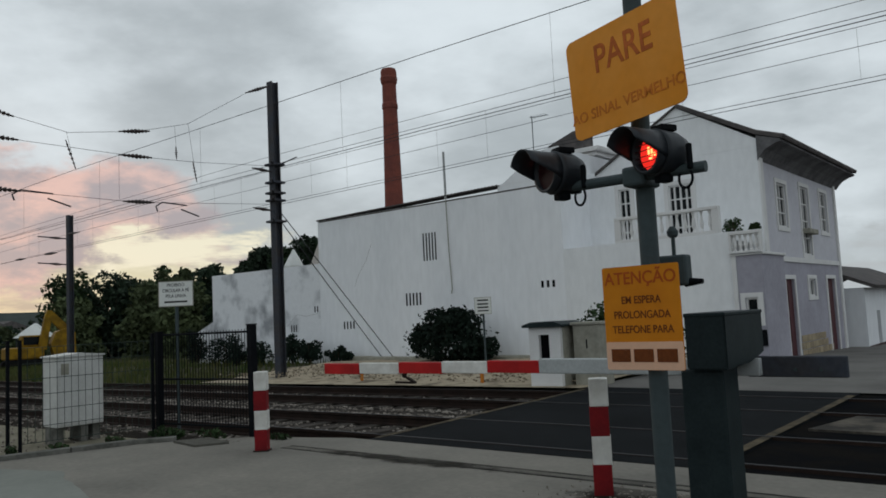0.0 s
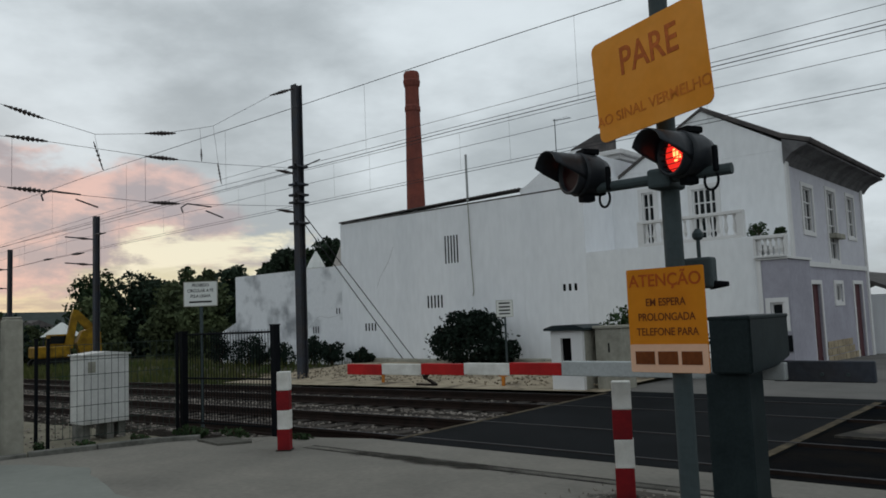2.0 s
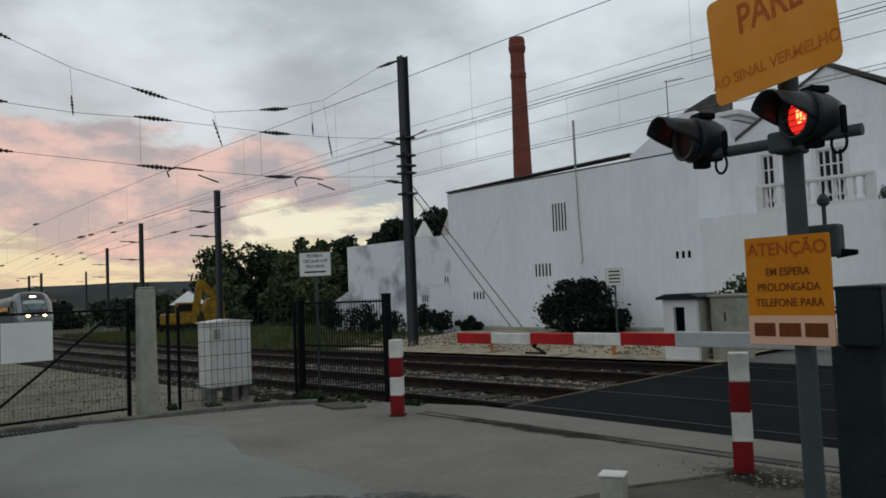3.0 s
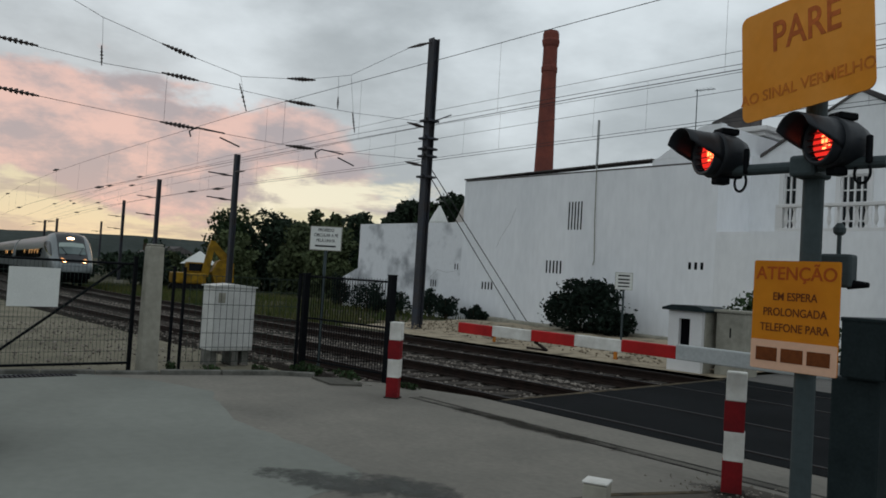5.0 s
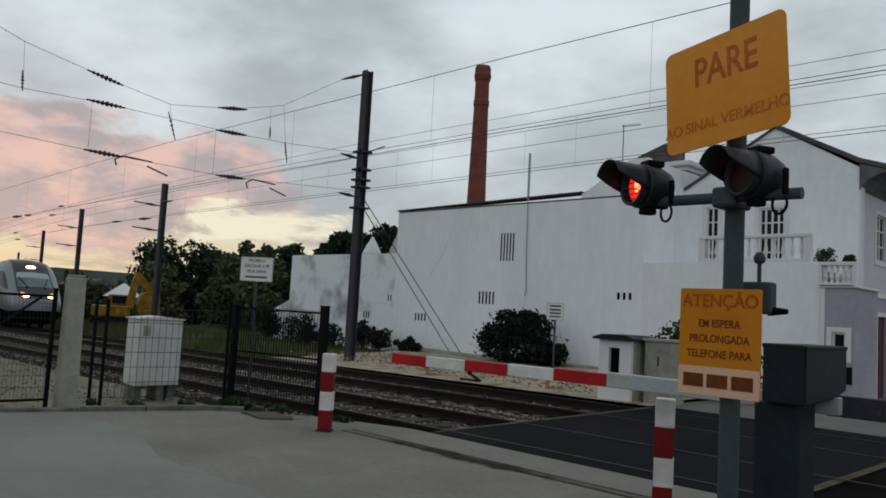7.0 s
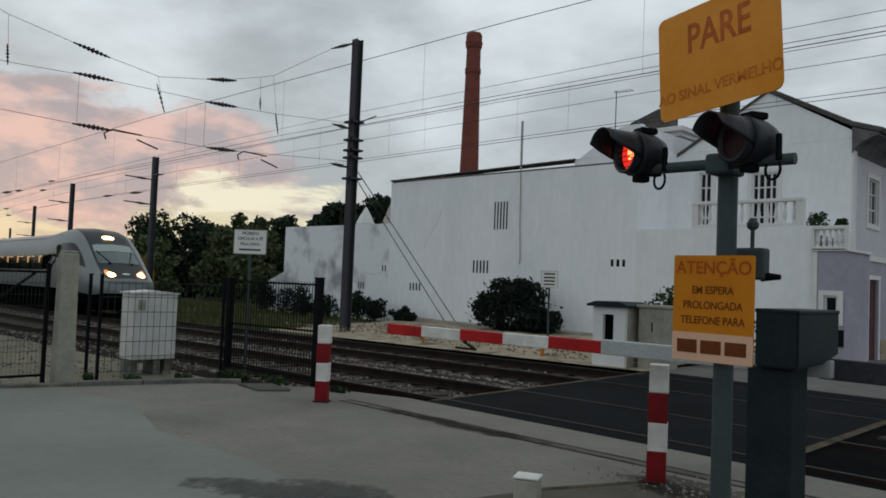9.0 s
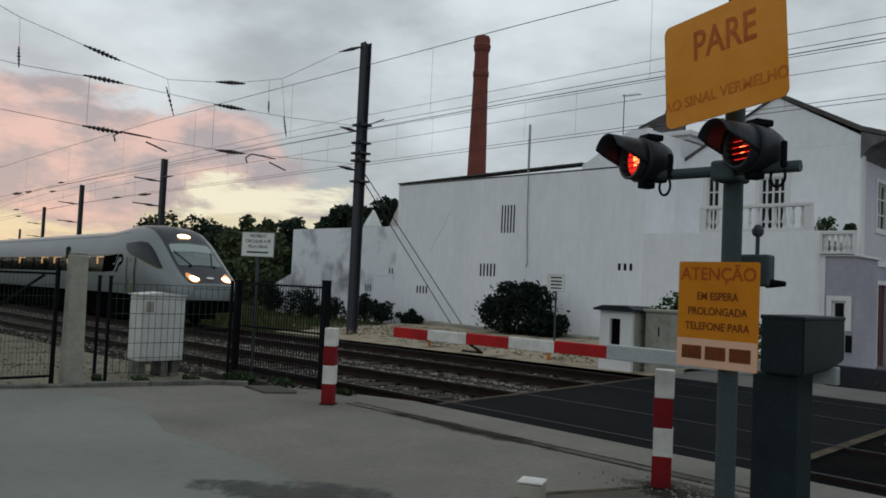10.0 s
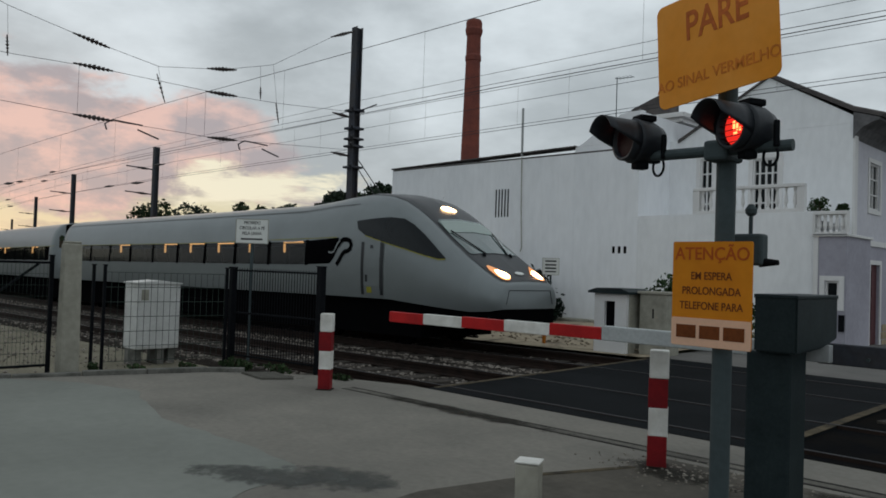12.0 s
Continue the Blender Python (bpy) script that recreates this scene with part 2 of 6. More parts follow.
BOOM_RED = material("boom_red", (0.46, 0.018, 0.018), 0.5, other=(0.32, 0.014, 0.015), scale=4, bump=0.03, vary=0.2)
RED = material("barrier_red", (0.23, 0.012, 0.015), 0.6, other=(0.14, 0.01, 0.013), scale=4, bump=0.04, vary=0.3)
WHITE = material("barrier_white", (0.72, 0.71, 0.67), 0.55, other=(0.52, 0.50, 0.46), scale=5, bump=0.04, vary=0.3)
BOX_GREY = material("machine_grey", (0.021, 0.031, 0.033), 0.5, other=(0.014, 0.021, 0.023), spec=0.08, scale=3, bump=0.04)
BOOM_GREY = material("boom_grey", (0.42, 0.44, 0.44), 0.5, scale=4, vary=0.3, bump=0.03)
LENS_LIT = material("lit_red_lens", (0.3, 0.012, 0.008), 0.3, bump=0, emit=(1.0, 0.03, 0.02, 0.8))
HOOD = material("signal_hood_black", (0.014, 0.018, 0.024), 0.5, spec=0.35, scale=6, bump=0.03)
LENS_CORE = material("red_lamp_core", (0.8, 0.2, 0.05), 0.3, bump=0, emit=(1.0, 0.16, 0.05, 5.0))
# the look of an unlit lens, put into the added louvre slats
UNLIT_SLAT = material("unlit_lens_slat", (0.035, 0.007, 0.008), 0.35, bump=0)
CAB_PAINT = material("cabinet_grey_white", (0.62, 0.62, 0.60), 0.6, other=(0.50, 0.50, 0.48), scale=2.5, bump=0.05, vary=0.25)
FENCE_GREEN = material("dark_green_wire", (0.035, 0.05, 0.042), 0.6, bump=0)
POST_CONC = material("fence_post_concrete", (0.35, 0.335, 0.28), 0.9, other=(0.25, 0.24, 0.20), scale=3, grain=14, bump=0.12, vary=0.25)
YELLOW = material("digger_yellow", (0.33, 0.19, 0.014), 0.5, other=(0.15, 0.085, 0.012), scale=2, bump=0.04)
LINE_YELLOW = material("worn_yellow_line", (0.115, 0.09, 0.055), 0.9, other=(0.03, 0.026, 0.02), scale=3, grain=25)
LEAF = material("leaves", (0.035, 0.06, 0.022), 0.7, other=(0.022, 0.04, 0.018), scale=0.6, bump=0, per_thing=0.5)
LEAF_OLIVE = material("olive_leaves", (0.085, 0.105, 0.048), 0.75, other=(0.05, 0.066, 0.033), scale=0.5, bump=0, per_thing=0.5)
LEAF_DARK = material("dark_leaves", (0.028, 0.044, 0.026), 0.7, other=(0.018, 0.03, 0.019), scale=0.6, bump=0, per_thing=0.45)
LEAF_DEEP = material("deep_green_leaves", (0.016, 0.029, 0.02), 0.7, other=(0.010, 0.019, 0.013), scale=1.2, bump=0, per_thing=0.45)
BARK = material("bark", (0.07, 0.055, 0.04), 0.95, scale=3, grain=25, bump=0.5)
GRASS = material("dry_grass", (0.045, 0.07, 0.018), 0.9, other=(0.10, 0.095, 0.035), scale=0.5, bump=0, per_thing=0.35)
HILL = material("far_hill", (0.055, 0.065, 0.06), 1.0, other=(0.035, 0.045, 0.04), scale=0.02, grain=0.3, bump=0)
TRAIN_SILVER = material("train_silver", (0.185, 0.205, 0.208), 0.34, 0.3, other=(0.165, 0.182, 0.185), spec=0.45, scale=0.6, grain=3, bump=0.0, vary=0.08)
TRAIN_PALE = material("train_pale_grey", (0.21, 0.227, 0.23), 0.38, 0.3, scale=0.6, bump=0.0, vary=0.08)
TRAIN_DARK = material("train_dark_grey", (0.012, 0.014, 0.017), 0.4, 0.0, scale=1, bump=0.0, vary=0.1)
# black train parts, and shade under and inside the cars put into colour
TRAIN_BLACK = material("train_black_and_shade", (0.004, 0.004, 0.0045), 0.9, spec=0.0, scale=2)
TRAIN_YELLOW = material("train_yellow_line", (0.30, 0.28, 0.04), 0.5, bump=0)
TRAIN_GLASS = glass("train_glass", (0.003, 0.004, 0.005), 0.5, 0.1)
SCREEN_GLASS = material("windscreen_glass", (0.07, 0.115, 0.11), 0.12, other=(0.045, 0.07, 0.066), scale=1.0, bump=0, vary=0.1, coat=0.5)
# pale colour for the reflection painted on the windscreen
SCREEN_SHEEN = material("sun_blind", (0.30, 0.36, 0.33), 0.4, bump=0, vary=0.1)
LAMP_AMBER = material("amber_lamp_glass", (0.7, 0.35, 0.12), 0.3, bump=0, emit=(1.0, 0.36, 0.12, 0.5))
HEADLIGHT = material("headlight_glow", (1, 0.9, 0.7), 0.3, bump=0, emit=(1.0, 0.62, 0.32, 9.0))
CABIN_LAMP = material("cabin_lamp", (1, 0.7, 0.4), 0.4, bump=0, emit=(1.0, 0.5, 0.18, 1.1))
SEAT = material("train_seat", (0.03, 0.024, 0.02), 0.8, scale=5)
CAR_PAINT = material("car_paint_black", (0.003, 0.0033, 0.0045), 0.25, 0.0, bump=0, spec=0.07)
CAR_LAMP = material("car_headlamp", (0.55, 0.6, 0.6), 0.12, 0.2, bump=0, coat=1.0)
RUBBER = material("rubber", (0.012, 0.012, 0.012), 0.85)
DOOR_RED = material("dark_red_door", (0.10, 0.035, 0.04), 0.6, scale=4, stretch=(1, 1, 0.2))
PANE = material("dark_window_pane", (0.006, 0.009, 0.011), 0.2, bump=0, spec=0.18)
UPPER_WALL = material("pale_lilac_paint", (0.60, 0.595, 0.635), 0.9, other=(0.52, 0.51, 0.56), scale=0.7, grain=8, bump=0.06, vary=0.15)


# ---- mesh helpers ----
def box(bm, x0, x1, y0, y1, z0, z1, bevel=0.0, m=None):
    made = bmesh.ops.create_cube(bm, size=1.0)["verts"]
    for v in made:
        v.co = Vector((x0 + (v.co.x + 0.5) * (x1 - x0), y0 + (v.co.y + 0.5) * (y1 - y0), z0 + (v.co.z + 0.5) * (z1 - z0)))
    if bevel:
        edges = list({e for v in made for e in v.link_edges})
        res = bmesh.ops.bevel(bm, geom=edges, offset=bevel, segments=2, affect="EDGES", profile=0.5)
        made = list({v for f in res["faces"] for v in f.verts} | {v for v in made if v.is_valid})
    if m is not None:
        bmesh.ops.transform(bm, matrix=m, verts=made)
    return made


def rod(bm, a, b, r0, r1=None, seg=10):
    """A round bar from a to b."""
    a, b = Vector(a), Vector(b)
    r1 = r0 if r1 is None else r1
    made = bmesh.ops.create_cone(bm, cap_ends=True, segments=seg, radius1=r0, radius2=r1, depth=(b - a).length)["verts"]
    m = Matrix.Translation((a + b) / 2) @ (b - a).to_track_quat("Z", "Y").to_matrix().to_4x4()
    bmesh.ops.transform(bm, matrix=m, verts=made)
    return made


def prism(bm, outline, axis, lo, hi):
    """A flat outline pushed along one axis ('x', 'y' or 'z') from lo to hi."""
    def at(p, d):
        return {"x": (d, p[0], p[1]), "y": (p[0], d, p[1]), "z": (p[0], p[1], d)}[axis]
    a = [bm.verts.new(at(p, lo)) for p in outline]
    b = [bm.verts.new(at(p, hi)) for p in outline]
    n = len(outline)
    bm.faces.new(a)
    bm.faces.new(b[::-1])
    for i in range(n):
        bm.faces.new((a[i], b[i], b[(i + 1) % n], a[(i + 1) % n]))
    bmesh.ops.recalc_face_normals(bm, faces=bm.faces)
    return a + b


def spin(bm, profile, at, seg=16, m=None):
    """A turned shape: profile of (radius, height) about the vertical at a point."""
    rings = []
    for r, z in profile:
        rings.append([bm.verts.new((at[0] + r * math.cos(2 * math.pi * i / seg), at[1] + r * math.sin(2 * math.pi * i / seg), at[2] + z)) for i in range(seg)])
    for a, b in zip(rings, rings[1:]):
        for i in range(seg):
            bm.faces.new((a[i], a[(i + 1) % seg], b[(i + 1) % seg], b[i]))
    bm.faces.new(rings[0][::-1])
    bm.faces.new(rings[-1])
    made = [v for r in rings for v in r]
    if m is not None:
        bmesh.ops.transform(bm, matrix=m, verts=made)
    return made


def link(name, bm, mat, smooth=False):
    me = bpy.data.meshes.new(name)
    bm.to_mesh(me)
    bm.free()
    me.materials.append(mat)
    if smooth:
        me.shade_smooth()
    return new(name, me)


def part(name, bm, mat, parent, label="", smooth=False):
    ob = link(name, bm, mat, smooth)
    ob.parent = parent
    return tagged(ob, label)


def raw(name, verts, faces, mat, parent=None, kind=""):
    me = bpy.data.meshes.new(name)
    me.from_pydata([tuple(v) for v in verts], [], faces)
    me.materials.append(mat)
    ob = new(name, me)
    if parent:
        ob.parent = parent
    return tagged(ob, kind=kind)


def thing(name, label, category, at=(0, 0, 0), group="", kind=""):
    ob = new(name)
    ob.empty_display_size = 0.2
    ob.location = at
    return tagged(ob, label, category, group, kind)


def tube(name, points, r, mat, parent=None, label=""):
    cu = bpy.data.curves.new(name, "CURVE")
    cu.dimensions, cu.bevel_depth, cu.bevel_resolution = "3D", r, 1
    sp = cu.splines.new("POLY")
    sp.points.add(len(points) - 1)
    for p, q in zip(sp.points, points):
        p.co = (*q, 1)
    tmp = bpy.data.objects.new(name, cu)
    me = bpy.data.meshes.new_from_object(tmp)
    me.name = name
    bpy.data.objects.remove(tmp)
    me.materials.append(mat)
    ob = new(name, me)
    if parent:
        ob.parent = parent
    return tagged(ob, label)


def writing(name, text, size, mat, parent, m, label="", squeeze=1.0):
    cu = bpy.data.curves.new(name, "FONT")
    cu.body, cu.size, cu.align_x, cu.align_y, cu.extrude = text, size, "CENTER", "CENTER", 0.001
    cu.offset = 0.012 * size
    tmp = bpy.data.objects.new(name, cu)
    me = bpy.data.meshes.new_from_object(tmp)
    bpy.data.objects.remove(tmp)
    me.transform(m @ Matrix.Diagonal((squeeze, 1, 1, 1)))
    me.materials.append(mat)
    ob = new(name, me)
    ob.parent = parent
    return tagged(ob, label)


UPRIGHT = Matrix.Rotation(radians(90), 4, "X")


# ---- the line of the railway: straight at the crossing, then a wide curve and a slight fall ----
def bend(x):
    d = min(0.0, x + 28)
    return 0.00195 * d * d if d > -30 else 0.00195 * 900 + 0.117 * (-d - 30)


def fall(x):
    return 0.0094 * max(-110.0, min(0.0, x + 8))


NEAR, FAR, GAUGE = 9.12, 13.17, 1.668


# ---- large structure: ground, yard, apron, roads ----
def smooth(v, a, b):
    q = max(0.0, min(1.0, (v - a) / (b - a)))
    return q * q * (3 - 2 * q)


def sheet(name, xs, ys, height, mat, label):
    verts = [(x, y, height(x, y)) for y in ys for x in xs]
    n = len(xs)
    faces = [(j * n + i, j * n + i + 1, (j + 1) * n + i + 1, (j + 1) * n + i) for j in range(len(ys) - 1) for i in range(n - 1)]
    ob = raw(name, verts, faces, mat, kind="structure")
    return tagged(ob, label, name.split("_")[0])


def span(a, b, n):
    return [a + (b - a) * i / (n - 1) for i in range(n)]


GX = [-2500, -1200, -700, -400, -250] + span(-180, 40, 111) + [80, 200, 600, 2500]
GY = [-2500, -800, -200, -80] + span(-40, 60, 68) + [80, 120, 200, 400, 900, 2500]
sheet("ground", GX, GY, lambda x, y: fall(x) - 0.32 + 0.42 * smooth(y, 15.5, 20) * smooth(x, -60, -36) - 1.6 * smooth(y, 14.9, 16.5) * smooth(x, -9.6, -8.45) + 0.05 * noise.noise((x * 0.4, y * 0.4, 0)),
      SOIL, "dark weedy soil beside the railway")
sheet("ground_yard", span(-90, -12.0, 60), span(-14, 7.6, 26), lambda x, y: fall(x) - 0.04 + bend(x) * 0.0 + 0.035 * noise.noise((x * 0.7, y * 0.7, 3)) - 0.3 * smooth(y, 6.9, 7.6),
      material("yard_dirt", (0.215, 0.195, 0.145), 0.95, other=(0.115, 0.108, 0.078), scale=0.5, grain=12, bump=0.5), "bare gravelly dirt yard behind the fence")
sheet("ground_bank", span(-22.6, -8.4, 30), span(14.75, 22.2, 14), lambda x, y: 0.0 + fall(x) + 0.22 * smooth(y, 15.0, 20.5) + 0.05 * noise.noise((x * 0.9, y * 0.9, 7)) * smooth(y, 14.8, 16),
      SAND, "sandy rubble bank along the far rail")
bm = bmesh.new()
prism(bm, [(-12.4, -40), (-12.2, 2.2), (-11.85, 3.6), (-11.0, 6.2), (-9.9, 7.3), (-8.3, 7.86), (60, 7.86), (60, -40)], "z", -0.3, 0.0)
tagged(link("pavement", bm, CONCRETE), "worn grey concrete apron before the crossing", "pavement", kind="structure")
# newer greenish slab let into the old apron, with a ragged edge
edge = [(-12.15, 3.3), (-11.0, 4.15), (-9.97, 4.5), (-8.9, 4.2), (-7.78, 3.93), (-6.51, 3.97), (-5.47, 3.92), (-5.15, 3.37), (-5.05, 2.98), (-4.8, 1.6), (-4.4, 0.0), (-4.2, -5.0)]
ragged = []
for (ax, ay), (bx, by) in zip(edge, edge[1:]):
    for k in range(8):
        x, y = ax + (bx - ax) * k / 8, ay + (by - ay) * k / 8
        ragged.append((x + 0.07 * noise.noise((x * 2.3, y * 2.3, 1)), y + 0.09 * noise.noise((x * 2.3, y * 2.3, 5))))
bm = bmesh.new()
prism(bm, ragged + [(-4.2, -5.0), (-12.2, -5.0)], "z", -0.01, 0.004)
tagged(link("pavement_slab", bm, material("newer_concrete", (0.225, 0.234, 0.209), 0.9, other=(0.182, 0.189, 0.169), scale=0.45, grain=9, bump=0.03, vary=0.16)), "smoother greenish newer concrete slab in the apron", "slab", kind="structure")
bm = bmesh.new()
prism(bm, [(-3.62, 6.74), (-3.66, 6.1), (-4.05, 5.2), (-4.3, 4.2), (-4.1, 2.0), (-3.95, -5.0), (20, -5.0), (20, 6.88)], "z", -0.01, 0.0035)
tagged(link("pavement_slab_2", bm, material("brown_old_concrete", (0.12, 0.107, 0.088), 0.92, other=(0.055, 0.05, 0.043), scale=0.8, grain=12, bump=0.12, vary=0.35)), "old brown-stained concrete beside the barrier", "slab", kind="structure")
bm = bmesh.new()
prism(bm, [(-3.66, 6.22), (-3.60, 6.2), (-4.02, 5.2), (-4.09, 5.22)], "z", 0.0, 0.008)
tagged(link("paint_line", bm, LINE_YELLOW), "faded yellow paint line on the apron", "road line", kind="structure")
bm = bmesh.new()
prism(bm, [(-7.95, 7.865), (-3.1, 7.865), (-3.1, 14.95), (-8.3, 14.95)], "z", -0.3, 0.004)
tagged(link("road", bm, ASPHALT), "dark asphalt road over the tracks", "road", kind="structure")
bm = bmesh.new()
prism(bm, [(-3.095, 7.865), (30, 7.865), (30, 14.95), (-3.095, 14.95)], "z", -0.3, -0.03)
tagged(link("road_2", bm, material("tarred_infill", (0.0075, 0.0085, 0.010), 0.95, other=(0.013, 0.012, 0.011), spec=0.0, scale=1.2, grain=50, bump=0.4)), "dark infill beside the crossing road", "road", kind="structure")
sheet("road_3", span(-8.4, 25, 12), span(14.955, 70, 24), lambda x, y: 0.0 - 0.026 * max(0, y - 20), LIGHT_ROAD, "dusty pale road running past the house")
# painted edges and the sandy patch
for name, pts in (("line", ((-3.22, 8.2), (-3.1, 8.2), (-3.1, 14.5), (-3.22, 14.5))), ("line", ((-7.95, 8.0), (-7.86, 8.0), (-8.15, 14.5), (-8.25, 14.5)))):
    bm = bmesh.new()
    prism(bm, pts, "z", 0.0, 0.009)
    tagged(link("road_line", bm, LINE_YELLOW), "worn yellowish edge line on the asphalt", "road line", kind="structure")
bm = bmesh.new()
prism(bm, [(-2.9, 10.8), (2.0, 10.6), (2.0, 12.0), (-2.6, 12.15)], "z", -0.03, 0.0)
tagged(link("pavement_patch", bm, material("dusty_patch", (0.11, 0.096, 0.077), 0.95, other=(0.035, 0.032, 0.028), scale=1.6, grain=18, edges=(0.4, 0.6))), "pale sandy patch between the tracks", "patch", kind="structure")
# narrow cable duct with two dark joints across the apron
JOINT = material("joint_dirt", (0.022, 0.021, 0.019), 0.95, other=(0.10, 0.094, 0.082), scale=2.0, grain=30, bump=0.2, edges=(0.45, 0.7))
for y in (6.83, 7.0):
    bm = bmesh.new()
    prism(bm, [(-8.6, y), (8, y + 0.12), (8, y + 0.165), (-8.6, y + 0.045)], "z", 0.0, 0.005)
    tagged(link("duct_joint", bm, JOINT), "dark joint of the cable duct in the concrete", "joint", kind="structure")
bm = bmesh.new()
prism(bm, [(-8.6, 6.88), (8, 7.0), (8, 7.115), (-8.6, 6.995)], "z", 0.0, 0.004)
tagged(link("duct_cover", bm, material("duct_concrete", (0.15, 0.14, 0.12), 0.92, other=(0.08, 0.075, 0.065), scale=1.5, grain=20)), "strip of concrete duct covers", "duct", kind="structure")
DAMP, DIRT = stain("damp_stain", (0.105, 0.108, 0.10), 4.0, 0.40), stain("ground_dirt", (0.035, 0.032, 0.026), 2.2, 0.36)
for i, (cx, cy, rx, ry, turn, mat) in enumerate(((-4.95, 3.98, 0.85, 0.45, 20, DAMP), (-5.4, 3.5, 1.1, 0.42, 28, DAMP), (-1.0, 6.5, 2.2, 0.95, 0, DIRT), (-3.3, 6.3, 0.9, 0.45, 0, DIRT), (-6.4, 6.9, 2.6, 0.3, 1, DIRT), (-10.3, 6.75, 0.9, 0.3, 20, DIRT))):
    bm = bmesh.new()
    prism(bm, [(rx * math.cos(2 * math.pi * k / 28), ry * math.sin(2 * math.pi * k / 28)) for k in range(28)], "z", 0.0052 + 0.0006 * i, 0.0056 + 0.0006 * i)
    spot = link("pavement_stain", bm, mat)
    spot.matrix_world = pose(cx, cy, 0.0, 0, 0, turn)
    tagged(spot, "dark damp stain on the concrete" if mat is DAMP else "dark dirt washed onto the concrete", "stain", kind="structure")
bm = bmesh.new()
prism(bm, [(-10.6, 6.45), (-9.9, 6.35), (-9.65, 6.75), (-10.35, 6.9)], "z", 0.0, 0.03)
tagged(link("manhole_cover", bm, material("dark_slab", (0.11, 0.105, 0.09), 0.95, grain=20, bump=0.4)), "weathered concrete manhole slab in the apron", "manhole")
# kerb along the fence, and the drain grate
KERB = material("dirty_kerb", (0.17, 0.165, 0.15), 0.95, other=(0.08, 0.08, 0.07), scale=2.5, grain=18, bump=0.5, per_thing=0.2)
kerb = thing("kerb", "low worn concrete kerb under the fence", "kerb", kind="structure")
line = [(-12.35, -10.0), (-12.22, 2.2), (-11.9, 3.6), (-11.1, 6.15), (-10.75, 6.6)]
for (ax, ay), (bx, by) in zip(line, line[1:]):
    n = max(1, round(math.hypot(bx - ax, by - ay) / 0.95))
    for i in range(n):
        p, q = Vector((ax + (bx - ax) * i / n, ay + (by - ay) * i / n, 0)), Vector((ax + (bx - ax) * (i + 0.985) / n, ay + (by - ay) * (i + 0.985) / n, 0))
        d = (q - p)
        bm = bmesh.new()
        box(bm, 0, d.length, -0.07, 0.07, -0.1, 0.055 + random.uniform(-0.015, 0.015), 0.012, Matrix.Translation(p) @ Matrix.Rotation(math.atan2(d.y, d.x), 4, "Z"))
        part("kerb_stone", bm, KERB, kerb)
grate = thing("drain_grate", "dark slotted drain grate along the kerb", "drain")
# near-black sheet under the bars stands for shade down the drain
bm = bmesh.new()
box(bm, -12.0, -11.72, 1.4, 3.3, 0.0, 0.006)
part("recess", bm, OPENING_SHADE, grate)
for i in range(32):
    bm = bmesh.new()
    y = 1.42 + i * 0.059
    box(bm, -11.99, -11.73, y, y + 0.026, 0.006, 0.014)
    part("bar", bm, STEEL, grate)


# ---- the railway ----
XS = [60 - 3.0 * i for i in range(80)]


def sweep(profile, y0, xs, lift=0.0):
    """A section (y, z) carried along the line of a track."""
    verts, faces, n = [], [], len(profile)
    for x in xs:
        for py, pz in profile:
            verts.append((x, y0 + bend(x) + py, fall(x) + pz + lift))
    for i in range(len(xs) - 1):
        for k in range(n):
            a, b = i * n + k, i * n + (k + 1) % n
            faces.append((a, a + n, b + n, b))
    return verts, faces


def railway(y0, label):
    track = thing("railway_track", label, "railway track", group="pair of railway tracks")
    for s in (-1, 1):
        prof = [(-0.07, -0.16), (-0.07, -0.14), (-0.012, -0.12), (-0.012, -0.045), (-0.036, -0.03), (-0.036, 0.010), (0.036, 0.010), (0.036, -0.03), (0.012, -0.045), (0.012, -0.12), (0.07, -0.14), (0.07, -0.16)]
        v, f = sweep(prof, y0 + s * (GAUGE / 2 + 0.036), XS)
        rail = raw("rail", v, f, RUST, track)
        v, f = sweep([(-0.02, 0.0), (-0.02, 0.013), (0.02, 0.013), (0.02, 0.0)], y0 + s * (GAUGE / 2 + 0.036), XS)
        head = raw("railhead", v, f, RAIL_TOP, rail)
        tagged(head, "worn bright running surface")
    me = None
    for i in range(90):
        x = -8.6 - 0.62 * i
        bm = bmesh.new()
        if me is None:
            box(bm, -0.12, 0.12, -1.3, 1.3, -0.30, -0.155, 0.02)
            sl = part("sleeper", bm, SLEEPER, track)
            me = sl.data
        else:
            bm.free()
            sl = new("sleeper", me)
            sl.parent = track
        sl.matrix_basis = pose(x, y0 + bend(x), fall(x), 0, 0, math.degrees(math.atan((bend(x + 0.5) - bend(x - 0.5)))))
    return track


LEFT_XS = [-8.0 - 2.4 * i for i in range(60)]
v, f = sweep([(-1.35, -0.6), (-1.3, -0.19), (1.35, -0.19), (2.2, -0.24), (2.9, -0.19), (5.5, -0.19), (5.75, -0.22), (6.6, -0.6)], NEAR, LEFT_XS)
f.append(tuple(range(8)))
tagged(raw("ballast_bed", v, f, BALLAST, kind="stuff"), "rust-stained ballast under both tracks", "ballast")
railway(NEAR, "nearer rusty track on ballast, sunk in the road at the crossing")
railway(FAR, "farther rusty track that the train runs on")


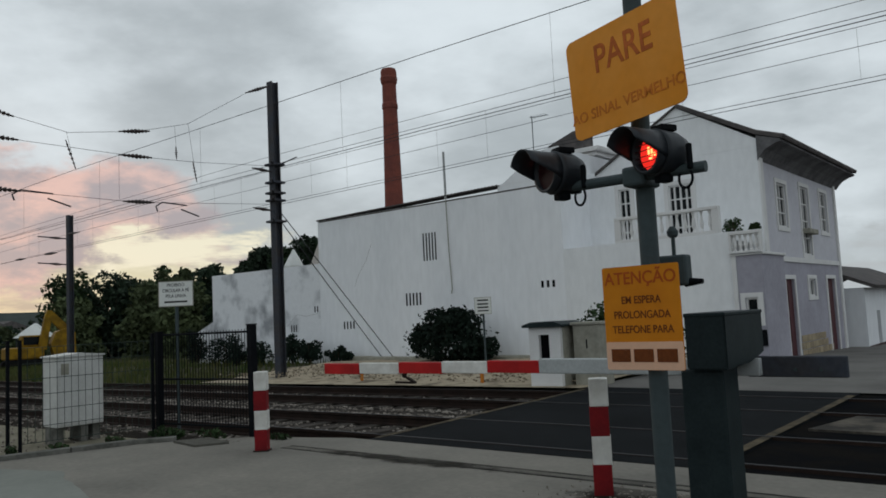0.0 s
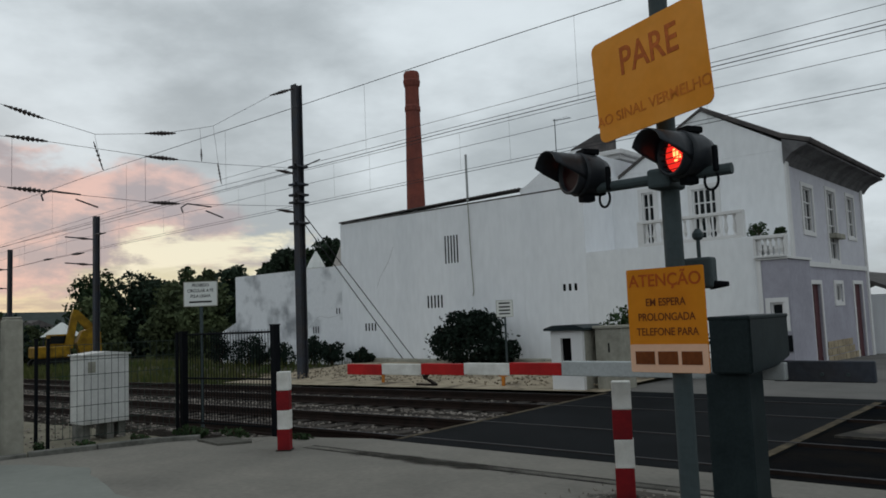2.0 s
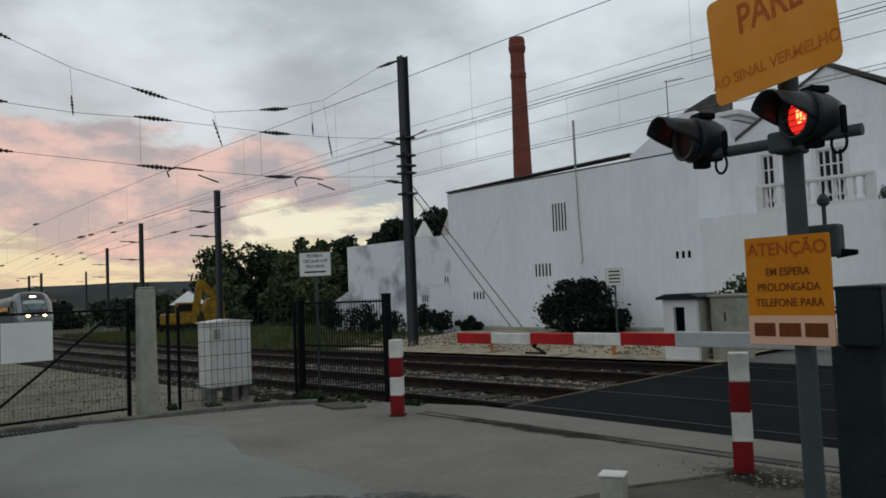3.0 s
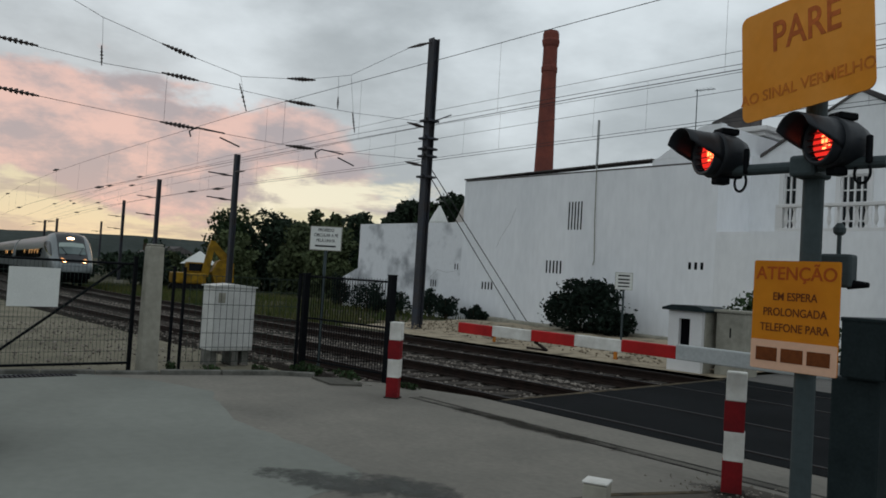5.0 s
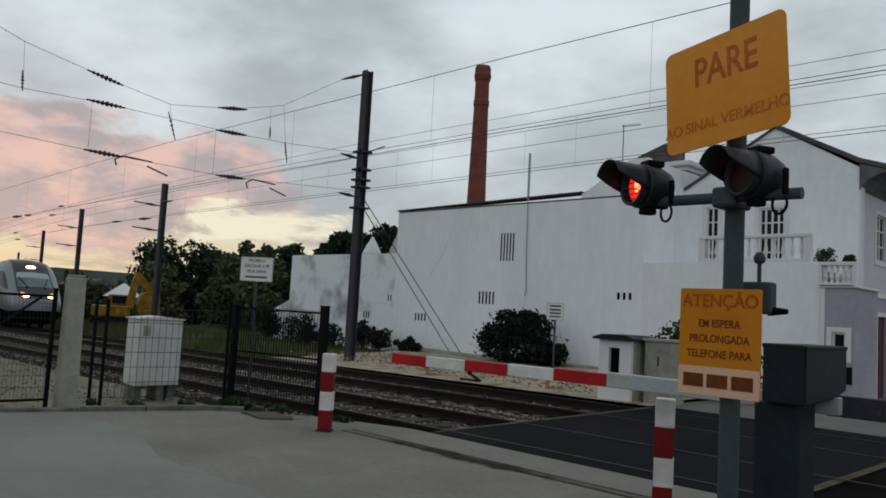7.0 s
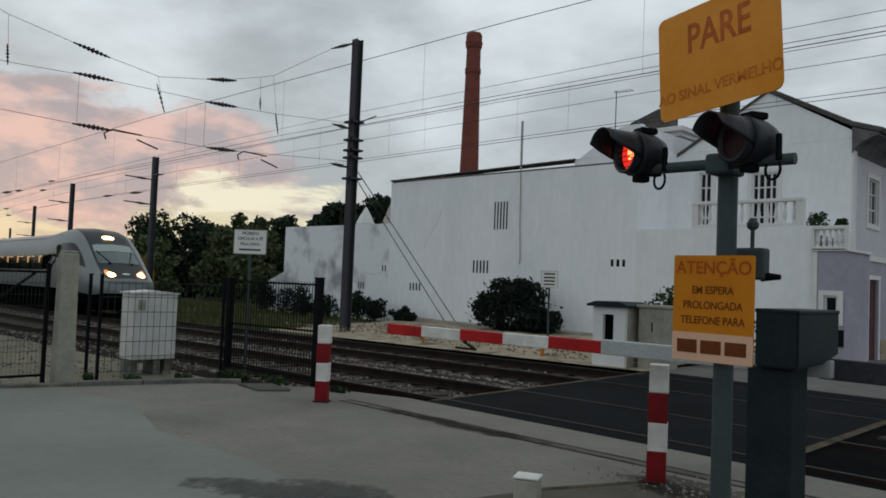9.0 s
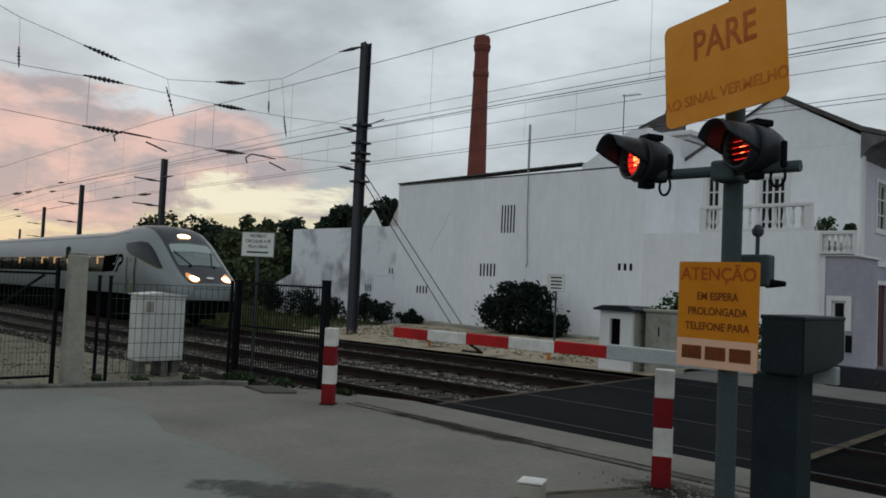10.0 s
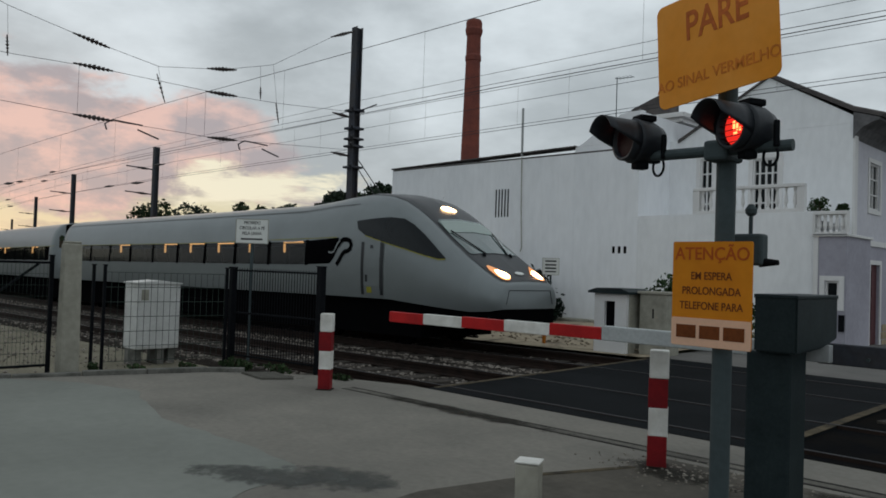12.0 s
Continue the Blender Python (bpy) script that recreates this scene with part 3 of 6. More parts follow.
def stones(name, count, where, size, mat, label):
    """Loose stones of a squashed, uneven shape, joined as one mass."""
    base = np.array([(1, 0, 0), (-1, 0, 0), (0, 1, 0), (0, -1, 0), (0, 0, 1), (0, 0, -1)], float)
    tri = np.array([(0, 2, 4), (2, 1, 4), (1, 3, 4), (3, 0, 4), (2, 0, 5), (1, 2, 5), (3, 1, 5), (0, 3, 5)])
    rng = np.random.default_rng(5)
    verts, faces = [], []
    for i in range(count):
        x, y, z = where(rng)
        r = rng.uniform(*size)
        a = rng.uniform(0, 6.28)
        c, s = math.cos(a), math.sin(a)
        p = base * rng.uniform(0.55, 1.1, (6, 1)) * np.array((r, r * 0.8, r * 0.6))
        p = np.stack((p[:, 0] * c - p[:, 1] * s, p[:, 0] * s + p[:, 1] * c, p[:, 2]), 1) + (x, y, z)
        verts.append(p)
        faces.append(tri + 6 * i)
    return tagged(raw(name, np.concatenate(verts).tolist(), np.concatenate(faces).tolist(), mat, kind="stuff"), label, "stones")


def on_bed(rng):
    x = -7.9 - 42 * rng.random() ** 1.7
    k = rng.random()
    dy = rng.uniform(1.05, 2.9) if k < 0.55 else (rng.uniform(-0.75, 0.75) if k < 0.75 else rng.uniform(3.4, 4.8) if k < 0.88 else rng.uniform(-1.3, -0.95))
    return x, NEAR + bend(x) + dy, fall(x) - 0.175 - (0.04 if 1.9 < dy < 2.5 else 0)


stones("ballast_stones", 9000, on_bed, (0.025, 0.06), STONE, "pale broken ballast stones between the rails")
stones("rubble", 1500, lambda r: (r.uniform(-22, -8.6), r.uniform(15.0, 20.5), 0.05 + 0.22 * smooth(17, 15, 20.5) * r.random()), (0.02, 0.065), material("bank_rubble", (0.36, 0.30, 0.22), 0.95, other=(0.20, 0.16, 0.115), scale=2, per_thing=0.45), "rubble on the sandy bank")
stones("grit", 260, lambda r: (-3.2 + r.normal(0, 0.45) + 0.9 * (r.random() < 0.35), 6.35 + r.normal(0, 0.22), 0.006), (0.008, 0.028), material("grit_stone", (0.26, 0.235, 0.20), 0.95, other=(0.12, 0.105, 0.09), scale=4, per_thing=0.4), "crumbled concrete and grit round the bollard foot")
stones("yard_stones", 1100, lambda r: (r.uniform(-22, -12.5), r.uniform(3.0, 7.5), fall(-16) + 0.02), (0.015, 0.05), STONE, "loose stones behind the fence")


# ---- walls with real openings ----
def holed(bm, u0, u1, w0, w1, holes, depth0, depth1, axis):
    """A wall in the plane of u (x or y) and z, with rectangular openings cut through; axis 'y' faces along y, 'x' along x."""
    us = sorted({u0, u1, *(h[0] for h in holes), *(h[1] for h in holes)})
    ws = sorted({w0, w1, *(h[2] for h in holes), *(h[3] for h in holes)})
    grid = {}

    def vert(i, j, d):
        key = (i, j, d)
        if key not in grid:
            grid[key] = bm.verts.new((us[i], d, ws[j]) if axis == "y" else (d, us[i], ws[j]))
        return grid[key]

    def solid(i, j):
        if not (0 <= i < len(us) - 1 and 0 <= j < len(ws) - 1):
            return False
        cu, cw = (us[i] + us[i + 1]) / 2, (ws[j] + ws[j + 1]) / 2
        return not any(h[0] < cu < h[1] and h[2] < cw < h[3] for h in holes)
    for i in range(len(us) - 1):
        for j in range(len(ws) - 1):
            if not solid(i, j):
                continue
            bm.faces.new([vert(*p, depth0) for p in ((i, j), (i + 1, j), (i + 1, j + 1), (i, j + 1))])
            bm.faces.new([vert(*p, depth1) for p in ((i, j + 1), (i + 1, j + 1), (i + 1, j), (i, j))])
            for (di, dj), (p, q) in {(-1, 0): ((i, j + 1), (i, j)), (1, 0): ((i + 1, j), (i + 1, j + 1)), (0, -1): ((i, j), (i + 1, j)), (0, 1): ((i + 1, j + 1), (i, j + 1))}.items():
                if not solid(i + di, j + dj):
                    bm.faces.new([vert(*p, depth0), vert(*p, depth1), vert(*q, depth1), vert(*q, depth0)])
    bmesh.ops.recalc_face_normals(bm, faces=bm.faces)


def slots(x0, x1, z0, z1, n):
    step = (x1 - x0) / (2 * n - 1)
    return [(x0 + 2 * i * step, x0 + (2 * i + 1) * step, z0, z1) for i in range(n)]


warehouse = thing("warehouse", "long whitewashed windowless warehouse with slit vents", "warehouse")
main_holes = slots(-18.9, -18.25, 3.72, 4.75, 5) + slots(-19.87, -19.1, 2.09, 2.56, 5) + slots(-23.34, -22.7, 1.30, 1.6, 4)
bm = bmesh.new()
holed(bm, -24.7, -15.36, -0.3, 5.86, main_holes, 22.0, 22.35, "y")
part("front_wall", bm, WHITEWASH, warehouse)
bm = bmesh.new()
holed(bm, -32.4, -24.705, -0.3, 4.08, slots(-26.65, -26.25, 1.25, 1.55, 3) + slots(-25.1, -24.85, 2.05, 2.3, 2), 22.0, 22.35, "y")
prism(bm, [(-32.4, -0.3), (-32.4, 1.9), (-33.9, 1.35), (-33.9, -0.3)], "y", 22.04, 22.35)
part("wing_wall", bm, STAINED, warehouse, "damp-stained whitewashed lower wall")
bm = bmesh.new()
holed(bm, -15.355, -12.9, -0.3, 6.04, slots(-13.82, -13.28, 2.42, 2.65, 3), 22.0, 22.35, "y")
prism(bm, [(-15.3, 6.045), (-12.9, 6.045), (-12.9, 7.05), (-13.6, 6.98), (-14.3, 6.6), (-14.75, 6.33), (-15.1, 6.12)], "y", 22.0, 22.35)
part("gable_wall", bm, WHITEWASH, warehouse)
# near-black sheets just behind the wall face stand for shade in the slits
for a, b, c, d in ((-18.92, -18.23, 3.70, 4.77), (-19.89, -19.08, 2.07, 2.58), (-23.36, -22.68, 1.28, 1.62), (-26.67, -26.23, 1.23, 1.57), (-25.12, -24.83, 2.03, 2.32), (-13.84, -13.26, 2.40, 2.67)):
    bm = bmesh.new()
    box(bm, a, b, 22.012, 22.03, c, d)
    part("vent_screen", bm, OPENING_SHADE, warehouse, "near-black sheet painted as the shade in the slit vent")
# solid near-black fill gives the interior its shade by colour
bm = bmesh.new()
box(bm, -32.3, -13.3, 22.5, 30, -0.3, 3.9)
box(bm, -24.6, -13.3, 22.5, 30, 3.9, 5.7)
part("inner_wall", bm, OPENING_SHADE, warehouse, "near-black block in place of the unlit interior")
for a, top in ((-13.2, 7.0), (-24.7, 5.84), (-32.4, 4.06)):
    bm = bmesh.new()
    box(bm, a, a + 0.3, 22.355, 30, -0.3, top)
    part("side_wall", bm, WHITEWASH, warehouse)
bm = bmesh.new()
prism(bm, [(21.98, 5.85), (22.5, 5.75), (30, 7.0), (30, 6.8), (22.0, 5.8)], "x", -24.6, -13.0)
part("roof", bm, ROOF_TILE, warehouse)
for i in range(62):
    x = -24.72 + i * 0.152
    if x > -15.35:
        break
    bm = bmesh.new()
    pts = [(x + 0.075 + 0.078 * math.cos(a), 5.875 + 0.05 * math.sin(a) + 0.018 * (x + 24.7)) for a in [math.pi * k / 6 for k in range(7)]]
    prism(bm, pts, "y", 21.92 + random.uniform(-0.015, 0.015), 22.5)
    part("roof_tile", bm, ROOF_TILE, warehouse)
tube("drain_pipe", [(-17.6, 21.95, 2.45), (-17.55, 21.95, 2.6), (-17.62, 21.95, 4.0), (-17.66, 21.95, 5.95)], 0.016, POST_CONC, warehouse, "thin grey cable pipe on the wall")
tube("roof_pole", [(-17.66, 21.96, 5.9), (-17.67, 21.96, 7.65)], 0.045, BOOM_GREY, warehouse, "short grey pole above the roof edge")
# hairline cracks and a bare cable on the whitewash
for pts in ([(-21.6, 4.6), (-21.9, 4.0), (-22.4, 3.4), (-22.6, 3.0)], [(-24.9, 2.0), (-25.6, 1.9), (-26.2, 2.0), (-26.9, 1.5)]):
    tube("wall_crack", [(x, 21.998, z) for x, z in pts], 0.007, material("crack_grey", (0.5, 0.5, 0.5), 0.9, bump=0), warehouse, "grey crack in the plaster")
ledge = thing("low_wall", "low rough concrete ledge at the foot of the wall", "wall", kind="structure")
for i in range(12):
    bm = bmesh.new()
    x = -22.5 + i * 1.2
    box(bm, x, x + 1.185, 21.2, 21.6, -0.1, 0.22 + random.uniform(-0.03, 0.03), 0.03)
    part("block", bm, POST_CONC, ledge)


def chimney():
    c = thing("factory_chimney", "tall tapering red brick factory chimney", "chimney", (-29.45, 32.0, 0))
    prof = [(0.62, 0), (0.60, 2.0), (0.55, 7.0), (0.42, 13.2), (0.42, 13.5), (0.40, 14.9)]
    bm = bmesh.new()
    spin(bm, prof, (0, 0, 0), 14)
    part("shaft", bm, BRICK, c)
    bm = bmesh.new()
    spin(bm, [(0.40, 13.45), (0.455, 13.5), (0.455, 13.75), (0.41, 13.85)], (0, 0, 0), 14)
    part("ring", bm, BRICK, c)
    bm = bmesh.new()
    spin(bm, [(0.40, 14.88), (0.46, 15.0), (0.50, 15.25), (0.46, 15.35), (0.46, 15.65), (0.40, 15.8), (0.2, 15.8)], (0, 0, 0), 14)
    part("crown", bm, BRICK, c, "darker corbelled brick crown")
    for k in range(0, 44):
        bm = bmesh.new()
        z = 0.4 + k * 0.32
        r = 0.62 - z * 0.0152
        spin(bm, [(r + 0.003, z), (r + 0.006, z + 0.012), (r + 0.003, z + 0.024)], (0, 0, 0), 14)
        part("brick_course", bm, BRICK, c)


chimney()


# ---- the lilac house with its terrace ----
def window(parent, u0, u1, z0, z1, plane, axis, out, bars=(1, 2), name="window"):
    """A framed window set in an opening; out: -1 or 1, the side that it faces."""
    def bx(bm, a, b, c, d, near, far):
        lo, hi = sorted((plane + out * near, plane + out * far))
        if axis == "y":
            box(bm, a, b, lo, hi, c, d)
        else:
            box(bm, lo, hi, a, b, c, d)
    bm = bmesh.new()
    bx(bm, u0, u1, z0, z1, -0.12, -0.10)
    pane = part(name, bm, PANE, parent, "dark glass pane in a white frame")
    t = 0.055
    bm = bmesh.new()
    for a, b, c, d in ((u0, u0 + t, z0, z1), (u1 - t, u1, z0, z1), (u0 + t, u1 - t, z0, z0 + t), (u0 + t, u1 - t, z1 - t, z1)):
        bx(bm, a, b, c, d, -0.1, -0.03)
    for i in range(bars[0]):
        c = u0 + (u1 - u0) * (i + 1) / (bars[0] + 1)
        bx(bm, c - 0.025, c + 0.025, z0 + t, z1 - t, -0.1, -0.04)
    for i in range(bars[1]):
        c = z0 + (z1 - z0) * (i + 1) / (bars[1] + 1)
        bx(bm, u0 + t, u1 - t, c - 0.02, c + 0.02, -0.1, -0.045)
    part("frame", bm, TRIM, pane)
    bm = bmesh.new()
    s = 0.13
    for a, b, c, d in ((u0 - s, u0, z0 - s, z1 + s), (u1, u1 + s, z0 - s, z1 + s), (u0, u1, z0 - s, z0), (u0, u1, z1, z1 + s)):
        bx(bm, a, b, c, d, 0.0, 0.035)
    part("surround", bm, TRIM, pane)


house = thing("house", "two-storey lilac and white house with a balustraded terrace", "house")
bm = bmesh.new()
holed(bm, -12.9, -7.18, -0.3, 6.30, [(-10.06, -9.27, 3.64, 5.48), (-11.8, -11.37, 3.64, 5.6)], 24.0, 24.3, "y")
prism(bm, [(-12.4, 6.305), (-7.18, 6.305), (-7.18, 6.53), (-9.61, 7.97), (-12.3, 6.4)], "y", 24.0, 24.3)
part("gable_wall", bm, HOUSE_WHITE, house)
fac = [(25.55, 26.6, 3.95, 5.36), (28.25, 29.3, 3.13, 5.5), (30.85, 31.85, 4.05, 5.53), (25.75, 26.75, -0.3, 2.29), (28.45, 29.35, 1.71, 2.31), (30.95, 32.1, -0.45, 2.33)]
bm = bmesh.new()
holed(bm, 24.3, 33.2, -1.0, 2.92, fac[3:], -7.18, -7.5, "x")
part("facade", bm, LILAC, house, "lilac painted ground-floor facade")
bm = bmesh.new()
holed(bm, 24.3, 33.2, 2.92, 6.30, fac[:3], -7.18, -7.5, "x")
part("upper_facade", bm, UPPER_WALL, house, "pale faded upper facade")
# solid near-black fill: the rooms' shade put into the colour
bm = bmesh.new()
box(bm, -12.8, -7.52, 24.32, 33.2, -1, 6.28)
part("inner_wall", bm, OPENING_SHADE, house, "near-black block in place of the unlit rooms")
for (a, b, c, d), bars in zip(fac[:3] + [fac[4]], ((1, 2), (1, 3), (1, 2), (1, 0))):
    window(house, a, b, c, d, -7.18, "x", 1, bars)
for a, b, c, d in (fac[3], fac[5]):
    bm = bmesh.new()
    box(bm, -7.3, -7.26, a, b, c, d)
    for k in range(2):
        for j in range(2):
            box(bm, -7.262, -7.24, a + 0.1 + k * 0.36, a + 0.36 + k * 0.36, 0.3 + j * 1.0, 1.1 + j * 1.0)
    door = part("door", bm, DOOR_RED, house, "dark red panelled wooden door")
    bm = bmesh.new()
    for p, q, r, s in ((a - 0.13, a, -0.5, d + 0.13), (b, b + 0.13, -0.5, d + 0.13), (a, b, d, d + 0.13)):
        box(bm, -7.18, -7.145, p, q, r, s)
    part("surround", bm, TRIM, door)
window(house, -10.06, -9.27, 3.64, 5.48, 24.0, "y", -1, (3, 3))
window(house, -11.8, -11.37, 3.64, 5.6, 24.0, "y", -1, (1, 3))
bm = bmesh.new()
box(bm, -7.18, -7.13, 24.3, 33.2, 2.84, 3.0)
box(bm, -7.18, -7.12, 24.0, 24.28, -0.5, 6.3)
box(bm, -7.18, -7.12, 32.95, 33.2, -0.6, 6.3)
part("trim", bm, TRIM, house, "white corner strips and storey band")
# the shade under the overhang is put into this dark grey
EAVE = material("shaded_eave_grey", (0.17, 0.165, 0.17), 0.9, other=(0.09, 0.088, 0.09), scale=1.5, grain=10)
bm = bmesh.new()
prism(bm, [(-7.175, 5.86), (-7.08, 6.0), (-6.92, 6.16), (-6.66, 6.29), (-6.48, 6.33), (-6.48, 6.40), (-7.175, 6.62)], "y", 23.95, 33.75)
part("eave", bm, EAVE, house, "coved eave, its underside shade painted in dark grey")
bm = bmesh.new()
prism(bm, [(-6.42, 6.40), (-7.2, 6.66), (-9.61, 7.98), (-12.6, 6.2), (-12.6, 6.30), (-9.61, 8.04), (-7.2, 6.74), (-6.40, 6.46)], "y", 23.93, 33.6)
roof = part("roof", bm, ROOF_TILE, house)
for i in range(64):
    y = 23.93 + i * 0.153
    bm = bmesh.new()
    rod(bm, (-7.2, y + 0.075, 6.745), (-9.6, y + 0.075, 8.06), 0.065, 0.06, 6)
    rod(bm, (-6.38, y + 0.075, 6.47), (-7.2, y + 0.075, 6.745), 0.065, 0.065, 6)
    part("roof_tile", bm, ROOF_TILE, roof)
# terrace wall and balustrades
bm = bmesh.new()
box(bm, -12.895, -7.5, 22.0, 22.3, -0.3, 3.62)
box(bm, -12.895, -7.5, 22.3, 23.99, 3.4, 3.6)
part("terrace_wall", bm, HOUSE_WHITE, house, "plain whitewashed terrace wall")


def baluster_row(u0, u1, z0, h, y, n, label, pw=0.2):
    bal = part("balustrade", (lambda b: (box(b, u0, u1, y - 0.1, y + 0.1, z0, z0 + 0.1, 0.01), box(b, u0, u1, y - 0.11, y + 0.11, z0 + h - 0.1, z0 + h, 0.015), box(b, u0, u0 + pw, y - 0.1, y + 0.1, z0 + 0.1, z0 + h - 0.1), box(b, u1 - pw, u1, y - 0.1, y + 0.1, z0 + 0.1, z0 + h - 0.1)) and b)(bmesh.new()), TRIM, house, label)
    k = (h - 0.2)
    for i in range(n):
        bm = bmesh.new()
        x = u0 + pw + 0.08 + (u1 - u0 - 2 * pw - 0.16) * i / (n - 1)
        spin(bm, [(0.05, 0), (0.05, 0.06 * k), (0.03, 0.12 * k), (0.065, 0.35 * k), (0.055, 0.5 * k), (0.03, 0.8 * k), (0.05, 0.92 * k), (0.05, k)], (x, y, z0 + 0.1), 8)
        part("baluster", bm, TRIM, bal)


baluster_row(-11.05, -7.8, 3.62, 0.80, 22.12, 12, "white turned-baluster railing of the terrace")
bm = bmesh.new()
holed(bm, -7.495, -6.67, -0.3, 2.93, [(-7.2, -6.85, 1.1, 1.75)], 21.95, 22.2, "y")
box(bm, -7.495, -6.67, 22.2, 23.98, -0.3, 2.93)
part("porch_wall", bm, LILAC, house, "lilac porch block under the small terrace")
window(house, -7.2, -6.85, 1.1, 1.75, 21.95, "y", -1, (0, 0))
bm = bmesh.new()
box(bm, -7.55, -6.6, 21.88, 24, 2.93, 3.0, 0.01)
box(bm, -7.5, -7.38, 21.925, 21.95, -0.3, 2.93)
part("porch_slab", bm, TRIM, house)
baluster_row(-7.52, -6.65, 2.95, 0.66, 21.98, 5, "white balusters of the small porch terrace", 0.06)
# bare stone at the foot of the facade, and the meter box on the porch
BARE_STONE = material("bare_wall_stone", (0.40, 0.33, 0.22), 0.95, other=(0.26, 0.21, 0.15), scale=3, grain=16, bump=0.5, per_thing=0.25)
rng = random.Random(4)
for row in range(4):
    y = 26.95 + 0.12 * (row % 2)
    while y < 30.75 - 0.25 * row:
        w = rng.uniform(0.28, 0.62)
        bm = bmesh.new()
        box(bm, -7.18, -7.155 + rng.uniform(-0.008, 0.012), y, y + w - 0.025, -0.5 + 0.24 * row, -0.28 + 0.24 * row, 0.012)
        part("stone", bm, BARE_STONE, house)
        y += w
bm = bmesh.new()
box(bm, -6.84, -6.69, 21.9, 21.95, 0.42, 0.86, 0.008)
part("meter_box", bm, BLACK, house, "small dark meter box")
# balcony box with plants on the upper storey
bm = bmesh.new()
box(bm, -7.18, -6.92, 28.2, 29.35, 3.85, 4.02, 0.02)
part("planter", bm, POST_CONC, house, "small planter at the upper window")
# loft block with cornice behind, chimney pot and aerial
loft = thing("roof_loft", "small white loft block with moulded cornice on the roof", "loft")
bm = bmesh.new()
box(bm, -15.45, -13.6, 26.0, 28, 5.5, 7.3)
part("wall", bm, WHITEWASH, loft)
bm = bmesh.new()
box(bm, -15.7, -13.5, 25.9, 28.1, 7.35, 7.5, 0.02)
box(bm, -15.85, -13.35, 25.75, 28.2, 7.5, 7.68, 0.03)
part("cornice", bm, TRIM, loft)
bm = bmesh.new()
prism(bm, [(-15.75, 7.68), (-14.2, 7.68), (-14.2, 8.5), (-14.6, 8.5), (-15.75, 8.1)], "y", 26.2, 27)
part("chimney_cowl", bm, ROOF_TILE, loft)
aerial = thing("tv_aerial", "thin rooftop television aerial", "aerial", (-16.3, 26.0, 5.8))
bm = bmesh.new()
rod(bm, (0, 0, 0), (0, 0, 3.6), 0.018)
part("mast", bm, GALV, aerial)
bm = bmesh.new()
rod(bm, (-0.1, 0, 3.55), (0.75, 0, 3.5), 0.012)
for k in range(5):
    rod(bm, (0.05 + k * 0.15, -0.2, 3.54), (0.05 + k * 0.15, 0.2, 3.54), 0.008)
part("crossbars", bm, GALV, aerial)
cone = thing("garden_spire", "small pale pyramid spire behind the low wall", "spire", (-29.6, 26.5, 0))
bm = bmesh.new()
spin(bm, [(0.6, 3.2), (0.6, 4.4), (0.5, 4.6), (0.12, 5.55), (0.05, 5.6)], (0, 0, 0), 6)
part("spire", bm, material("pale_plaster", (0.5, 0.46, 0.42), 0.9), cone)
# low building further down the road
cottage = thing("cottage", "low white cottage with dark roof down the road", "house")
bm = bmesh.new()
holed(bm, 34.5, 46, -1.6, 1.95, [(36.2, 36.9, -1.6, 1.0), (40.0, 40.8, -0.2, 1.0)], -6.6, -6.9, "x")
box(bm, -10, -6.6, 34.2, 34.5, -1.6, 1.95)
part("wall", bm, WHITEWASH, cottage)
bm = bmesh.new()
box(bm, -6.59, -6.56, 34.3, 46, -1.6, -0.35)
part("plinth", bm, material("dark_plinth", (0.1, 0.06, 0.06), 0.9), cottage)
# near-black fill: shade behind the cottage's openings, as colour
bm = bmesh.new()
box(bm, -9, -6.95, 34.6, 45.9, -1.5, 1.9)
part("inner_wall", bm, OPENING_SHADE, cottage)
bm = bmesh.new()
prism(bm, [(-6.2, 1.9), (-8.6, 2.9), (-11, 1.95), (-11, 2.1), (-8.6, 3.05), (-6.15, 2.03)], "y", 34.0, 46.2)
part("roof", bm, ROOF_TILE, cottage)


# ---- catenary masts and wires ----
def mast(x, y, h, label, w=0.25):
    z0 = fall(x)
    m = thing("catenary_mast", label, "railway mast", (x, y, z0 - 0.1), group="catenary masts")
    bm = bmesh.new()
    box(bm, -w / 2, w / 2, -w / 2, -w / 2 + 0.03, 0, h)
    box(bm, -w / 2, w / 2, w / 2 - 0.03, w / 2, 0, h)
    box(bm, -0.02, 0.02, -w / 2 + 0.03, w / 2 - 0.03, 0, h)
    part("post", bm, STEEL, m)
    bm = bmesh.new()
    box(bm, -0.34, 0.34, -0.34, 0.34, -0.2, 0.12, 0.03)
    part("footing", bm, POST_CONC, m)
    return m


def insulator(bm, a, b, r=0.075, n=7):
    """Ribbed insulator between two points."""
    a, b = Vector(a), Vector(b)
    rod(bm, a.lerp(b, -0.12), b.lerp(a, -0.12), r * 0.28, None, 8)
    for i in range(n):
        p, q = a.lerp(b, (i + 0.5) / n), 1.0 - 0.45 * abs(2 * (i + 0.5) / n - 1)
        rod(bm, p - (b - a) * 0.052, p + (b - a) * 0.03, r * 0.9 * q, r * 0.6 * q, 8)


